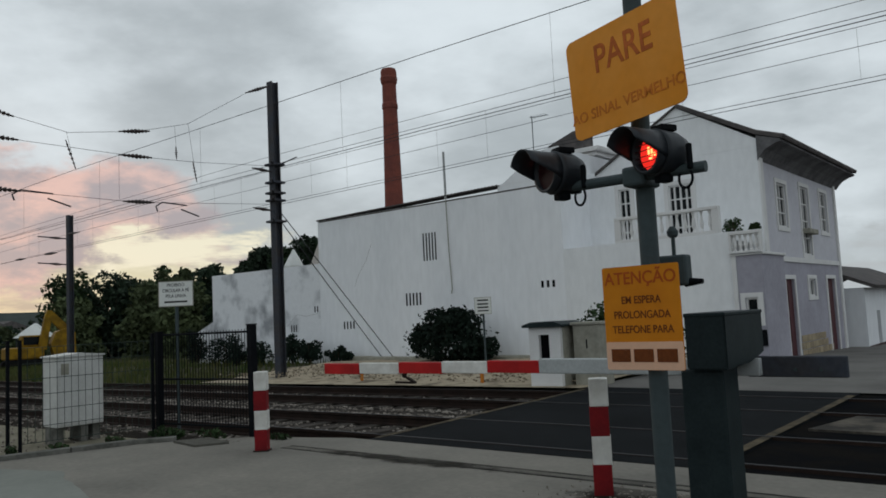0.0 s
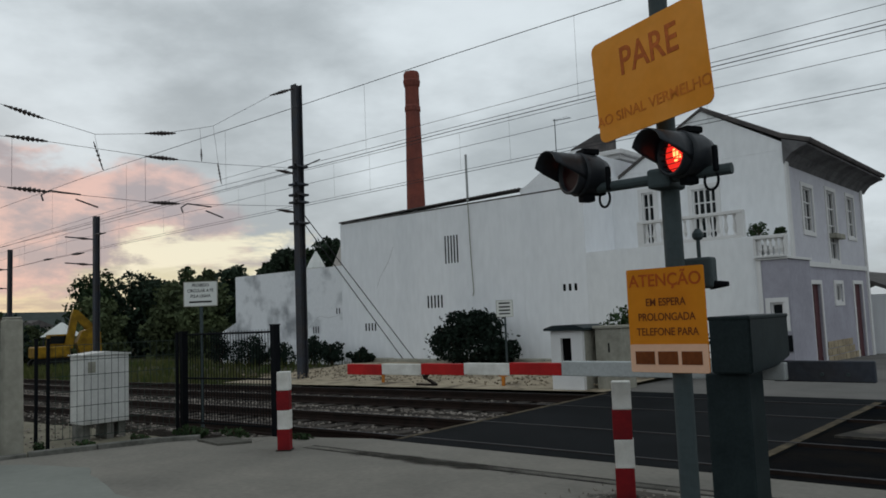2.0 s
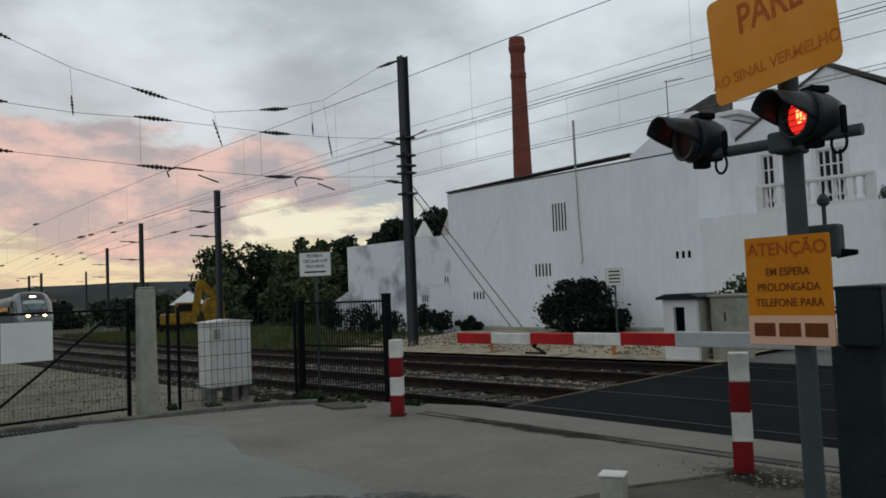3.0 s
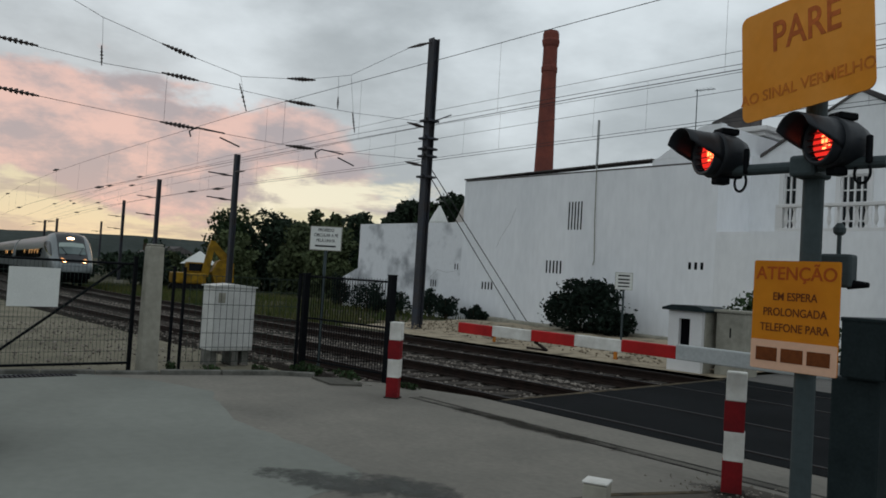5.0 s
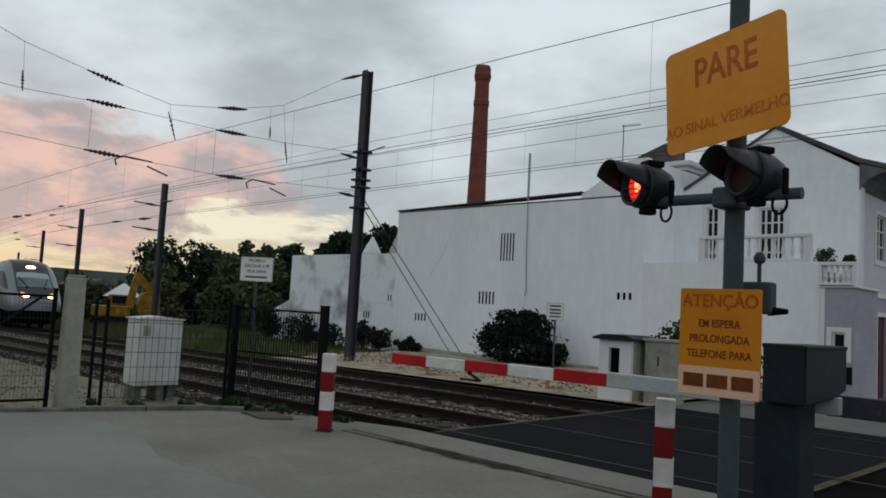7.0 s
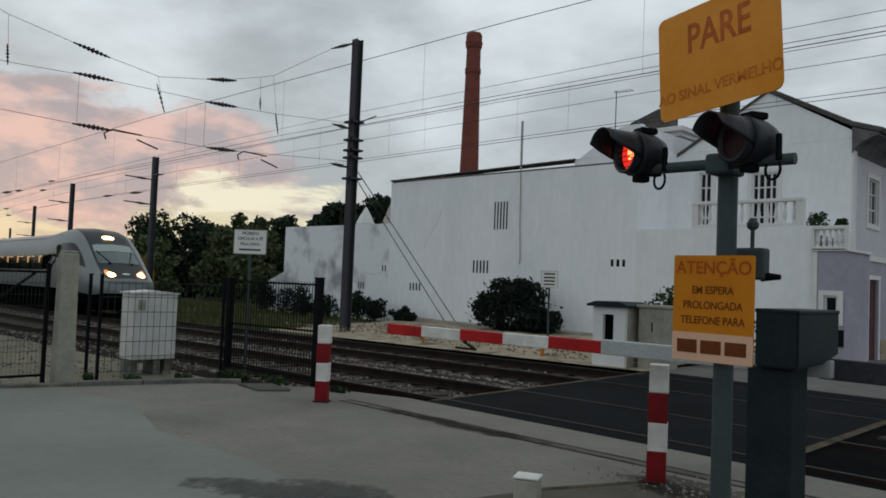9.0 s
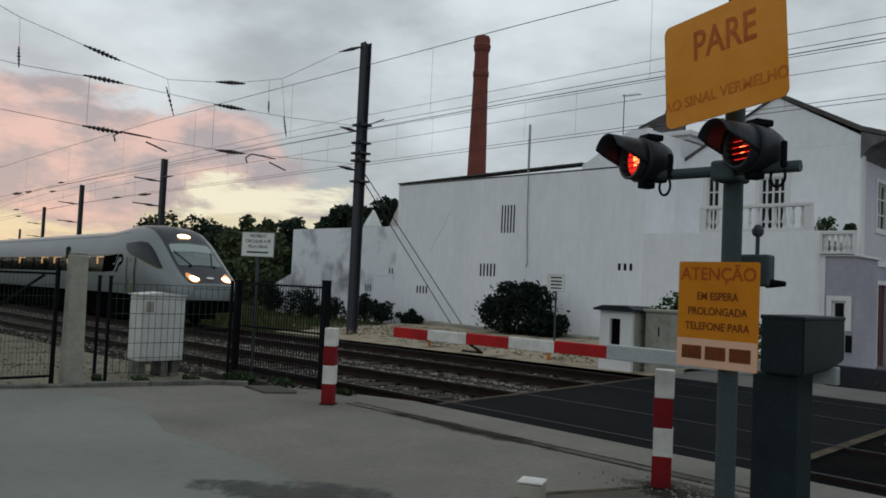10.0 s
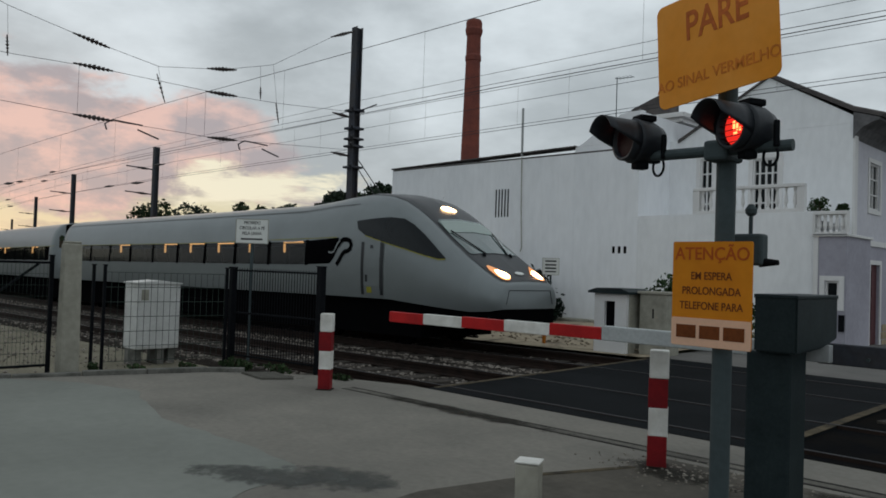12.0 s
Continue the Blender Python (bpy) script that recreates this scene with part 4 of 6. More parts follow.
P1 = (-20.36, 16.33)
m1 = mast(*P1, 9.95, "tall dark steel catenary mast with stays and insulators", w=0.27)
for z in (5.5, 6.8):
    bm = bmesh.new()
    insulator(bm, (0, -0.25, z + 0.1), (0, -0.85, z + 0.13))
    part("insulator", bm, PORCELAIN, m1)
bm = bmesh.new()
insulator(bm, (0, -0.25, 9.75), (0, -1.0, 9.42))
part("insulator", bm, PORCELAIN, m1)
for z in (5.2, 5.9, 6.15, 6.5, 7.1):
    bm = bmesh.new()
    box(bm, -0.24, 0.24, -0.24, 0.24, z, z + 0.07, 0.01)
    rod(bm, (0.1, -0.2, z + 0.03), (0.3, -0.35, z + 0.1), 0.03)
    part("bracket", bm, STEEL, m1)
bm = bmesh.new()
rod(bm, (0.2, 0, 7.1), (1.0, 0.1, 7.25), 0.02)
part("arm", bm, STEEL, m1)
for dx in (-0.15, 0.15):
    tube("stay_wire", [(0.1, 0.1, 5.4 + dx), (-0.25 + dx * 2, 5.45, 0.25)], 0.016, CABLE, m1)
others = [(-37.6, 17.6, 7.75), (-55.5, 20.2, 7.95), (-82.0, 26.4, 8.3), (-105, 25.9, 7.0), (-110, 25.7, 6.9), (-128, 38.0, 8.2)]
for x, y, h in others:
    mm = mast(x, y, h, "brownish steel catenary mast down the line")
    for z in (5.35, 6.6):
        bm = bmesh.new()
        rod(bm, (0, -0.17, z), (0, -1.5, z + 0.05), 0.03, None, 6)
        part("arm", bm, STEEL, mm)
        bm = bmesh.new()
        insulator(bm, (0, -0.4, z), (0, -0.95, z + 0.03), 0.09)
        part("insulator", bm, PORCELAIN, mm)
# head span across the tracks, hung from the tall mast
head = thing("head_span", "three cross wires with brown insulators above the tracks", "overhead wires")
HX = -20.36
UPPER = [(16.33, 9.62), (15.4, 9.25), (13.1, 7.80), (12.65, 7.66), (11.4, 7.30), (9.5, 6.98), (7.75, 7.25), (5.7, 7.66), (4.0, 8.25), (1.0, 9.3), (-2.0, 10.3)]
tube("upper_wire", [(HX, y, z) for y, z in UPPER], 0.0065, CABLE, head)
tube("middle_wire", [(HX, y, z) for y, z in ((16.33, 6.88), (13.35, 6.65), (11.4, 6.58), (7.8, 6.6), (5.75, 6.52), (3.7, 6.6), (-2.0, 6.9))], 0.0065, CABLE, head)
tube("lower_wire", [(HX, y, z) for y, z in ((16.33, 5.6), (11.5, 5.27), (7.8, 5.3), (3.9, 5.43), (-2.0, 5.7))], 0.0065, CABLE, head)
for ya, za, yb, zb in ((11.75, 7.36, 11.0, 7.24), (8.05, 7.2, 7.3, 7.34), (4.3, 8.15, 3.65, 8.38), (11.8, 6.6, 11.0, 6.57), (8.15, 6.6, 7.35, 6.6), (4.2, 6.6, 3.4, 6.61), (11.85, 5.3, 11.1, 5.27), (8.2, 5.3, 7.4, 5.31), (4.3, 5.42, 3.5, 5.45)):
    bm = bmesh.new()
    insulator(bm, (HX, ya, za), (HX, yb, zb), 0.085)
    part("insulator", bm, PORCELAIN, head)
for ya, za, yb, zb in ((5.7, 7.66, 5.76, 6.5), (9.46, 6.98, 9.67, 6.05), (13.1, 7.8, 13.35, 6.06), (12.65, 7.66, 12.7, 6.63), (7.4, 6.6, 7.4, 5.31), (10.9, 6.57, 10.9, 5.27)):
    tube("dropper", [(HX, ya, za), (HX, yb, zb)], 0.004, CABLE, head)
for ya, za, yb, zb in ((9.46, 6.7, 9.67, 6.1), (13.25, 6.6, 13.35, 6.1), (5.72, 6.9, 5.75, 6.5), (12.68, 7.0, 12.69, 6.7)):
    bm = bmesh.new()
    insulator(bm, (HX, ya, za), (HX, yb, zb), 0.05, 5)
    part("insulator", bm, PORCELAIN, head)
for y, s in ((8.1, 1), (12.0, 1)):
    tube("steady_arm", [(HX, y + 1.0, 5.3), (HX, y + 0.2, 5.33), (HX, y, 5.2), (HX, y + 0.05, 5.05)], 0.022, STEEL, head)
    tube("steady_arm", [(HX - 0.3, y + 1.6, 5.05), (HX - 0.3, y + 1.0, 5.22)], 0.022, STEEL, head)


def wire_line(name, y0, z0, sag_every, xs, label, zc=None, dropper=None, strains=()):
    """A wire along the line, with an optional contact wire under it and droppers between."""
    w = thing(name, label, "overhead wires", group="wires along the line")
    pts = [(x, y0 + bend(x), z0 + fall(x) - 0.10 * math.sin(math.pi * (((x + 20.36) / sag_every) % 1.0))) for x in xs]
    tube("carrier_wire", pts, 0.006, CABLE, w)
    if zc is not None:
        tube("contact_wire", [(x, y0 + bend(x), zc + fall(x)) for x in xs], 0.006, CABLE, w)
        x = 12.0
        while x > -60:
            zt = z0 + fall(x) - 0.10 * math.sin(math.pi * (((x + 20.36) / sag_every) % 1.0))
            tube("dropper", [(x, y0 + bend(x), zt), (x, y0 + bend(x), zc + fall(x))], 0.0022, CABLE, w)
            x -= dropper
    # strain insulators let into the wires beyond the head span
    for k, x in enumerate(strains):
        z = (z0 if zc is None or k % 2 else zc) + fall(x)
        bm = bmesh.new()
        insulator(bm, (x - 0.45, y0 + bend(x), z), (x + 0.45, y0 + bend(x), z - 0.02), 0.065)
        part("insulator", bm, PORCELAIN, w)
    return w


WX = [40 - 2.0 * i for i in range(66)]
wire_line("near_catenary", 9.55, 6.06, 40, WX, "carrier and contact wire over the nearer track", 4.72, 4.4, (-33, -41, -52, -60, -74, -83))
wire_line("far_catenary", 13.3, 6.08, 40, WX, "carrier and contact wire over the farther track", 4.93, 4.3, (-30, -46, -55, -66, -79))
wire_line("feeder_pair", 16.0, 7.25, 40, WX, "feeder wires along the masts", 6.3, 60, (-34, -50, -63, -77))
wire_line("side_catenary", 15.3, 6.55, 40, WX, "carrier wire over the siding", 5.5, 4.9, (-38, -49, -58, -70, -85))


# ---- crossing equipment ----
def bollard(x, y, turn, h=1.05, label="red and white striped square steel bollard on the concrete"):
    b = thing("striped_bollard", label, "bollard", (x, y, 0), group="striped bollards")
    b.rotation_euler = (0, 0, radians(turn))
    zs = [0.0, 0.27 * h, 0.51 * h, 0.76 * h, h]
    for i in range(4):
        bm = bmesh.new()
        o = (0.004 if i % 2 else -0.002)
        box(bm, -0.085 + o, 0.085 + o, -0.075, 0.075, zs[i], zs[i + 1] - (0.0005 if i < 3 else 0), 0.012 if i == 3 else 0.006)
        part("band", bm, WHITE if i % 2 else RED, b, "white painted band" if i % 2 else "red painted band")
    bm = bmesh.new()
    box(bm, -0.105, 0.105, -0.095, 0.095, 0.0, 0.015, 0.004)
    part("base_plate", bm, RUST, b)
    return b


bollard(-8.67, 6.59, 38)
bollard(-3.51, 6.41, 28)
bollard(-2.68, 15.9, 20, 1.0)
marker = thing("marker_post", "short square pale concrete marker post", "marker post", (-3.02, 3.9, 0))
bm = bmesh.new()
box(bm, -0.075, 0.075, -0.07, 0.07, 0, 0.52, 0.015, Matrix.Rotation(radians(25), 4, "Z"))
part("post", bm, POST_CONC, marker)
bm = bmesh.new()
box(bm, -0.08, 0.08, -0.075, 0.075, 0.521, 0.535, 0.006, Matrix.Rotation(radians(25), 4, "Z"))
part("cap", bm, WHITE, marker, "white painted top")

barrier = thing("crossing_barrier", "lowered red and white crossing barrier with grey drive box", "barrier", (-2.05, 5.85, 0))
bm = bmesh.new()
box(bm, -0.34, -0.02, -0.22, 0.1, 0.0, 1.2, 0.02)
box(bm, -0.42, 0.06, -0.3, 0.18, 0.0, 0.04, 0.01)
part("pedestal", bm, BOX_GREY, barrier)
bm = bmesh.new()
prism(bm, [(-0.28, 1.2), (0.25, 1.22), (0.56, 1.275), (0.56, 1.60), (-0.28, 1.60)], "x", -0.26, 0.04)
bmesh.ops.bevel(bm, geom=list(bm.edges), offset=0.012, segments=2, affect="EDGES")
part("drive_box", bm, BOX_GREY, barrier, "dark grey sheet-metal drive housing")
bm = bmesh.new()
box(bm, -0.265, 0.045, -0.285, 0.565, 1.585, 1.615, 0.008)
part("lid", bm, BOX_GREY, barrier)
bm = bmesh.new()
rod(bm, (-0.15, 0.2, 1.17), (-0.15, 0.46, 1.17), 0.045)
part("shaft", bm, STEEL, barrier)
TIP = -4.90
edges = [TIP, -4.32, -3.72, -3.12, -2.54, -1.94]
boom = part("boom", (lambda b: box(b, -1.94, 0.06, 0.34, 0.42, 1.105, 1.24, 0.01) and b)(bmesh.new()), BOOM_GREY, barrier, "bare grey root of the boom")
for i in range(5):
    bm = bmesh.new()
    box(bm, edges[i], edges[i + 1] - 0.001, 0.345, 0.415, 1.07 + 0.009 * i, 1.19 + 0.008 * i, 0.006)
    part("stripe", bm, WHITE if i % 2 else BOOM_RED, boom, "white stripe" if i % 2 else "red stripe")
bm = bmesh.new()
box(bm, -0.06, 0.66, 0.43, 0.48, 1.09, 1.25, 0.01)
part("rear_arm", bm, STEEL, barrier, "grey steel counterweight arm")
for x in (0.3, 0.48):
    bm = bmesh.new()
    rod(bm, (x, 0.432, 1.15), (x, 0.415, 1.15), 0.014)
    part("bolt", bm, GALV, barrier)

signal = thing("crossing_signal", "grey pole with twin red lamps and orange warning plates", "crossing signal", (-2.02, 4.42, 0))
bm = bmesh.new()
rod(bm, (0, 0, 0), (0, 0, 3.95), 0.057, 0.057, 20)
part("pole", bm, GALV, signal, smooth=False)
bm = bmesh.new()
rod(bm, (0, 0, 0), (0, 0, 0.06), 0.14, 0.09, 16)
part("base", bm, GALV, signal)
bm = bmesh.new()
rod(bm, (0, 0, 3.9), (0, 0, 3.98), 0.10, 0.08, 16)
part("cap", bm, GALV, signal)
bm = bmesh.new()
rod(bm, (-0.42, -0.12, 2.46), (0.42, -0.10, 2.46), 0.033, None, 12)
part("crossbar", bm, GALV, signal)
bm = bmesh.new()
box(bm, -0.075, 0.075, -0.16, 0.07, 2.40, 2.52, 0.02)
part("clamp", bm, GALV, signal)


def plate(outline_w, outline_h, r=0.05):
    pts = []
    for cx, cz, a0 in ((outline_w / 2 - r, outline_h / 2 - r, 0), (-outline_w / 2 + r, outline_h / 2 - r, 90), (-outline_w / 2 + r, -outline_h / 2 + r, 180), (outline_w / 2 - r, -outline_h / 2 + r, 270)):
        for k in range(6):
            a = radians(a0 + 18 * k)
            pts.append((cx + r * math.cos(a), cz + r * math.sin(a)))
    return pts


def mounted(name, m, w, h, mat, label, r=0.05):
    bm = bmesh.new()
    prism(bm, plate(w, h, r), "y", -0.004, 0.004)
    bmesh.ops.transform(bm, matrix=m, verts=bm.verts)
    return part(name, bm, mat, signal, label)


PARE = pose(-0.01, -0.18, 3.10, 0, -4, -15)
top_plate = mounted("stop_plate", PARE, 0.86, 0.65, ORANGE_HAZED, "orange plate with faded red writing")
writing("writing", "PARE", 0.25, SIGN_FADED_RED, top_plate, PARE @ pose(0.02, -0.0055, 0.13) @ UPRIGHT, "faded red writing", 0.8)
writing("writing", "AO SINAL VERMELHO", 0.092, SIGN_FAINT, top_plate, PARE @ pose(0.0, -0.0055, -0.19) @ UPRIGHT, "barely legible red writing", 0.98)
ATT = pose(-0.03, -0.10, 1.62, 0, 0, -3)
low_plate = mounted("notice_plate", ATT, 0.50, 0.62, ORANGE, "orange notice plate with dark writing", 0.012)
bm = bmesh.new()
prism(bm, plate(0.498, 0.165, 0.01), "y", -0.007, -0.0042)
bmesh.ops.transform(bm, matrix=ATT @ pose(0, 0, -0.226), verts=bm.verts)
strip = part("pale_strip", bm, PALE, low_plate, "pale peach strip at the foot")
writing("writing", "ATENÇÃO", 0.105, SIGN_RED, low_plate, ATT @ pose(0, -0.0055, 0.235) @ UPRIGHT, "dark red writing", 0.94)
for i, text in enumerate(("EM ESPERA", "PROLONGADA", "TELEFONE PARA")):
    writing("writing", text, 0.064, SIGN_BROWN, low_plate, ATT @ pose(0, -0.0055, 0.105 - 0.088 * i) @ UPRIGHT, "dark brown writing", 0.84)
for i in range(3):
    bm = bmesh.new()
    box(bm, -0.215 + i * 0.15, -0.088 + i * 0.15, -0.0095, -0.007, -0.262, -0.185, 0, ATT)
    part("number_bar", bm, SIGN_BROWN, strip, "dark plain bar")


def lamp_head(hx, hz):
    hold = part("lamp_bracket", (lambda b: box(b, -0.03, 0.03, -0.02, 0.14, -0.13, -0.06, 0.01) and b)(bmesh.new()), BLACK, signal)
    hold.matrix_basis = pose(hx, -0.14, hz, 0, 0, -26)
    x, y, z = 0.0, -0.03, 0.0
    bm = bmesh.new()
    spin(bm, [(0.05, -0.17), (0.10, -0.16), (0.125, -0.1), (0.135, 0.0), (0.14, 0.03), (0.12, 0.035)], (0, 0, 0), 24, Matrix.Translation((x, y, z)) @ Matrix.Rotation(radians(90), 4, "X"))
    body = part("lamp_head", bm, HOOD, hold, "black round signal lamp", True)
    turn = Matrix.Rotation(radians(90), 4, "X")
    bm = bmesh.new()
    spin(bm, [(0.106, 0.0), (0.10, 0.004)], (0, 0, 0), 24, Matrix.Translation((x, y - 0.036, z)) @ turn)
    lens = part("lens", bm, LENS_LIT, hold, "glowing red lens")
    for px, pz, w, h in ((-0.022, 0.012, 0.016, 0.052), (0.004, 0.0, 0.014, 0.04), (-0.01, -0.032, 0.026, 0.012), (0.028, -0.014, 0.012, 0.022), (0.03, 0.022, 0.008, 0.012)):
        bm = bmesh.new()
        box(bm, px - w / 2, px + w / 2, y - 0.047, y - 0.041, pz - h / 2, pz + h / 2, 0.002)
        part("light_element", bm, LENS_CORE, lens, "orange-hot light element")
    # added louvre over the always-lit lens: its slats imitate the flashing
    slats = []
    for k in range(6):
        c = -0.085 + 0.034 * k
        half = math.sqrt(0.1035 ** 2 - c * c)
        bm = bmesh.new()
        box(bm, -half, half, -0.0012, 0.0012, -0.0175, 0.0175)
        slat = part("shutter_slat", bm, UNLIT_SLAT, hold, "added dark red slat that opens and shuts to imitate flashing")
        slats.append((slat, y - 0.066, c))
    bm = bmesh.new()
    spin(bm, [(0.108, -0.03), (0.128, -0.03), (0.128, 0.055), (0.108, 0.055), (0.108, -0.0299)], (0, 0, 0), 24, Matrix.Translation((x, y - 0.036, z)) @ turn)
    part("lens_rim", bm, HOOD, hold, "black lens rim", True)
    # hood: the upper part of a long flaring tube
    bm = bmesh.new()
    seg, rings = 18, []
    for k, (d, r) in enumerate(((0.03, 0.13), (0.11, 0.133), (0.19, 0.137), (0.26, 0.14))):
        half = 115 - 16 * k
        ring = []
        for rr in (r, r - 0.006):
            ring.append([bm.verts.new((x + rr * math.sin(radians(-half + 2 * half * i / seg)), y - d, z + rr * math.cos(radians(-half + 2 * half * i / seg)))) for i in range(seg + 1)])
        rings.append(ring)
    for a, b in zip(rings, rings[1:]):
        for side in (0, 1):
            for i in range(seg):
                bm.faces.new((a[side][i], a[side][i + 1], b[side][i + 1], b[side][i]))
        for i in (0, seg):
            bm.faces.new((a[0][i], a[1][i], b[1][i], b[0][i]))
    for ring in (rings[0], rings[-1]):
        for i in range(seg):
            bm.faces.new((ring[0][i], ring[0][i + 1], ring[1][i + 1], ring[1][i]))
    bmesh.ops.recalc_face_normals(bm, faces=bm.faces)
    part("hood", bm, HOOD, hold, "long black hood", True)
    for name, a in (("top_clip", (x - 0.05, x + 0.05, y, y + 0.12, z + 0.125, z + 0.165)), ("bottom_clip", (x - 0.035, x + 0.035, y - 0.01, y + 0.08, z - 0.175, z - 0.125)), ("hinge", (x + 0.135, x + 0.165, y + 0.085, y + 0.115, z - 0.12, z + 0.03))):
        bm = bmesh.new()
        box(bm, *a, 0.01)
        part(name, bm, BLACK, hold)
    pts = [(x + 0.13 + 0.055 * math.cos(a), y + 0.08, z - 0.17 + 0.055 * math.sin(a)) for a in [math.pi * (0.8 + 1.4 * k / 12) for k in range(13)]]
    tube("cable_loop", pts, 0.008, BLACK, hold)
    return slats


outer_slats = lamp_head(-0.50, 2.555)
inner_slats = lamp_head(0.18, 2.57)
# bell and small rear lamp lower on the pole
bm = bmesh.new()
rod(bm, (0.07, 0.2, 1.95), (0.07, 0.2, 2.16), 0.012)
box(bm, -0.02, 0.16, 0.15, 0.25, 1.80, 1.99, 0.015)
spin(bm, [(0.02, 0), (0.034, 0.015), (0.036, 0.04), (0.015, 0.07)], (0.07, 0.2, 2.10), 10)
part("bell_box", bm, GALV, signal, "small grey bell box on the pole")
bm = bmesh.new()
rod(bm, (0.13, 0.2, 1.82), (0.24, 0.2, 1.82), 0.03, 0.015)
part("side_horn", bm, BLACK, signal)


# ---- fence, cabinet, signs ----
def white_sign(name, x, y, h, w, ph, top, label, turn, rows):
    s = thing(name, label, "sign", (x, y, 0))
    s.rotation_euler = (0, 0, radians(turn))
    bm = bmesh.new()
    rod(bm, (0, 0.03, -0.1), (0, 0.03, top - 0.02), 0.03, None, 12)
    part("post", bm, GALV, s)
    bm = bmesh.new()
    prism(bm, [(-w / 2, top - ph), (w / 2, top - ph), (w / 2, top), (-w / 2, top)], "y", -0.008, 0.0)
    pl = part("plate", bm, SIGN_WHITE, s, "white rectangular plate")
    bm = bmesh.new()
    for a, b, c, d in ((-w / 2, w / 2, top - 0.012, top), (-w / 2, w / 2, top - ph, top - ph + 0.012), (-w / 2, -w / 2 + 0.012, top - ph, top), (w / 2 - 0.012, w / 2, top - ph, top)):
        box(bm, a, b, -0.011, -0.008, c, d)
    part("border", bm, POST_CONC, pl)
    for text, size, z in rows:
        if text:
            writing("writing", text, size, INK, pl, pose(0, -0.0095, z) @ UPRIGHT, "black writing", 0.85)
        else:
            bm = bmesh.new()
            box(bm, -w * 0.33, w * 0.33, -0.0105, -0.008, z - size / 3, z + size / 3)
            part("writing_bar", bm, INK, pl, "unreadable line of writing")
    return s


white_sign("warning_sign", -12.15, 7.50, 2.5, 0.60, 0.44, 2.50, "white railway warning sign on a grey post by the fence", 40,
           [("PROIBIDO", 0.078, 2.43), ("CIRCULAR A PÉ", 0.078, 2.335), ("PELA LINHA", 0.078, 2.24), ("", 0.045, 2.14)])
white_sign("warning_sign", -13.75, 18.6, 2.1, 0.50, 0.50, 2.15, "white warning sign on a grey post before the wall", 30,
           [("", 0.07, 2.06), ("", 0.07, 1.95), ("", 0.07, 1.85), ("", 0.06, 1.75)])


def mesh_panel(name, a, b, z0, z1, step, rows, parent, r=0.0022):
    """Welded wire mesh between two posts, joined as one mesh."""
    a, b = Vector((*a, 0)), Vector((*b, 0))
    d = b - a
    n = max(2, round(d.length / step))
    bm = bmesh.new()
    for i in range(n + 1):
        p = a + d * (i / n)
        rod(bm, (p.x, p.y, z0), (p.x, p.y, z1), r, None, 4)
    for k in range(rows + 1):
        z = z0 + (z1 - z0) * k / rows
        rod(bm, (a.x, a.y, z), (b.x, b.y, z), r * 1.15, None, 4)
    return part(name, bm, FENCE_GREEN, parent, "thin dark wire mesh")


def fence_post(parent, x, y, h, r=0.04):
    bm = bmesh.new()
    box(bm, x - r, x + r, y - r, y + r, -0.1, h, 0.005)
    box(bm, x - r - 0.006, x + r + 0.006, y - r - 0.006, y + r + 0.006, h, h + 0.02)
    part("post", bm, BLACK, parent)


yard_gate = thing("mesh_gate", "dark wire-mesh gate with a blank white panel", "gate")
for y in (2.1, 4.18):
    fence_post(yard_gate, -12.25, y, 1.72, 0.028)
mesh_panel("mesh", (-12.25, 2.1), (-12.25, 4.18), 0.12, 1.62, 0.055, 9, yard_gate)
for z in (0.1, 1.62):
    bm = bmesh.new()
    rod(bm, (-12.25, 2.1, z), (-12.25, 4.18, z), 0.018, None, 8)
    part("frame_rail", bm, BLACK, yard_gate)
bm = bmesh.new()
rod(bm, (-12.27, 2.15, 0.12), (-12.27, 4.0, 1.6), 0.02, None, 8)
part("brace", bm, BLACK, yard_gate, "black diagonal brace")
bm = bmesh.new()
box(bm, -12.21, -12.2, 2.43, 3.1, 0.94, 1.5, 0.003)
part("panel", bm, SIGN_WHITE, yard_gate, "blank white sheet panel")
yard_fence = thing("mesh_fence", "dark wire-mesh fence along the yard", "fence")
for y in (-8, -5.5, -3, -0.5):
    fence_post(yard_fence, -12.3, y, 1.75)
mesh_panel("mesh", (-12.3, -8), (-12.25, 2.0), 0.1, 1.62, 0.055, 9, yard_fence)
pier = thing("concrete_post", "rough tapered concrete fence pier with crumbling top", "fence post", (-12.15, 4.42, 0))
bm = bmesh.new()
box(bm, -0.13, 0.13, -0.135, 0.135, -0.1, 1.92, 0.03)
for v in bm.verts:
    q = (1.95 - v.co.z) / 2.0
    v.co.x *= 0.9 + 0.12 * q
    v.co.y *= 0.9 + 0.12 * q
    v.co += Vector((noise.noise(v.co * 5), noise.noise(v.co * 6 + Vector((4, 0, 0))), 0)) * 0.02
part("shaft", bm, POST_CONC, pier)
bm = bmesh.new()
box(bm, -0.10, 0.10, -0.105, 0.105, 1.921, 1.95, 0.014)
part("top", bm, POST_CONC, pier)
small = thing("wire_fence", "green wire-mesh fence before the cabinet", "fence")
for x, y in ((-12.2, 4.78), (-12.2, 4.95), (-12.0, 6.95)):
    fence_post(small, x, y, 1.6, 0.022)
mesh_panel("mesh", (-12.2, 4.95), (-12.02, 6.92), 0.1, 1.5, 0.105, 6, small, 0.0042)
black_gate = thing("bar_fence", "black steel bar fence panel beside the track", "fence")
fence_post(black_gate, -12.05, 7.1, 1.62, 0.05)
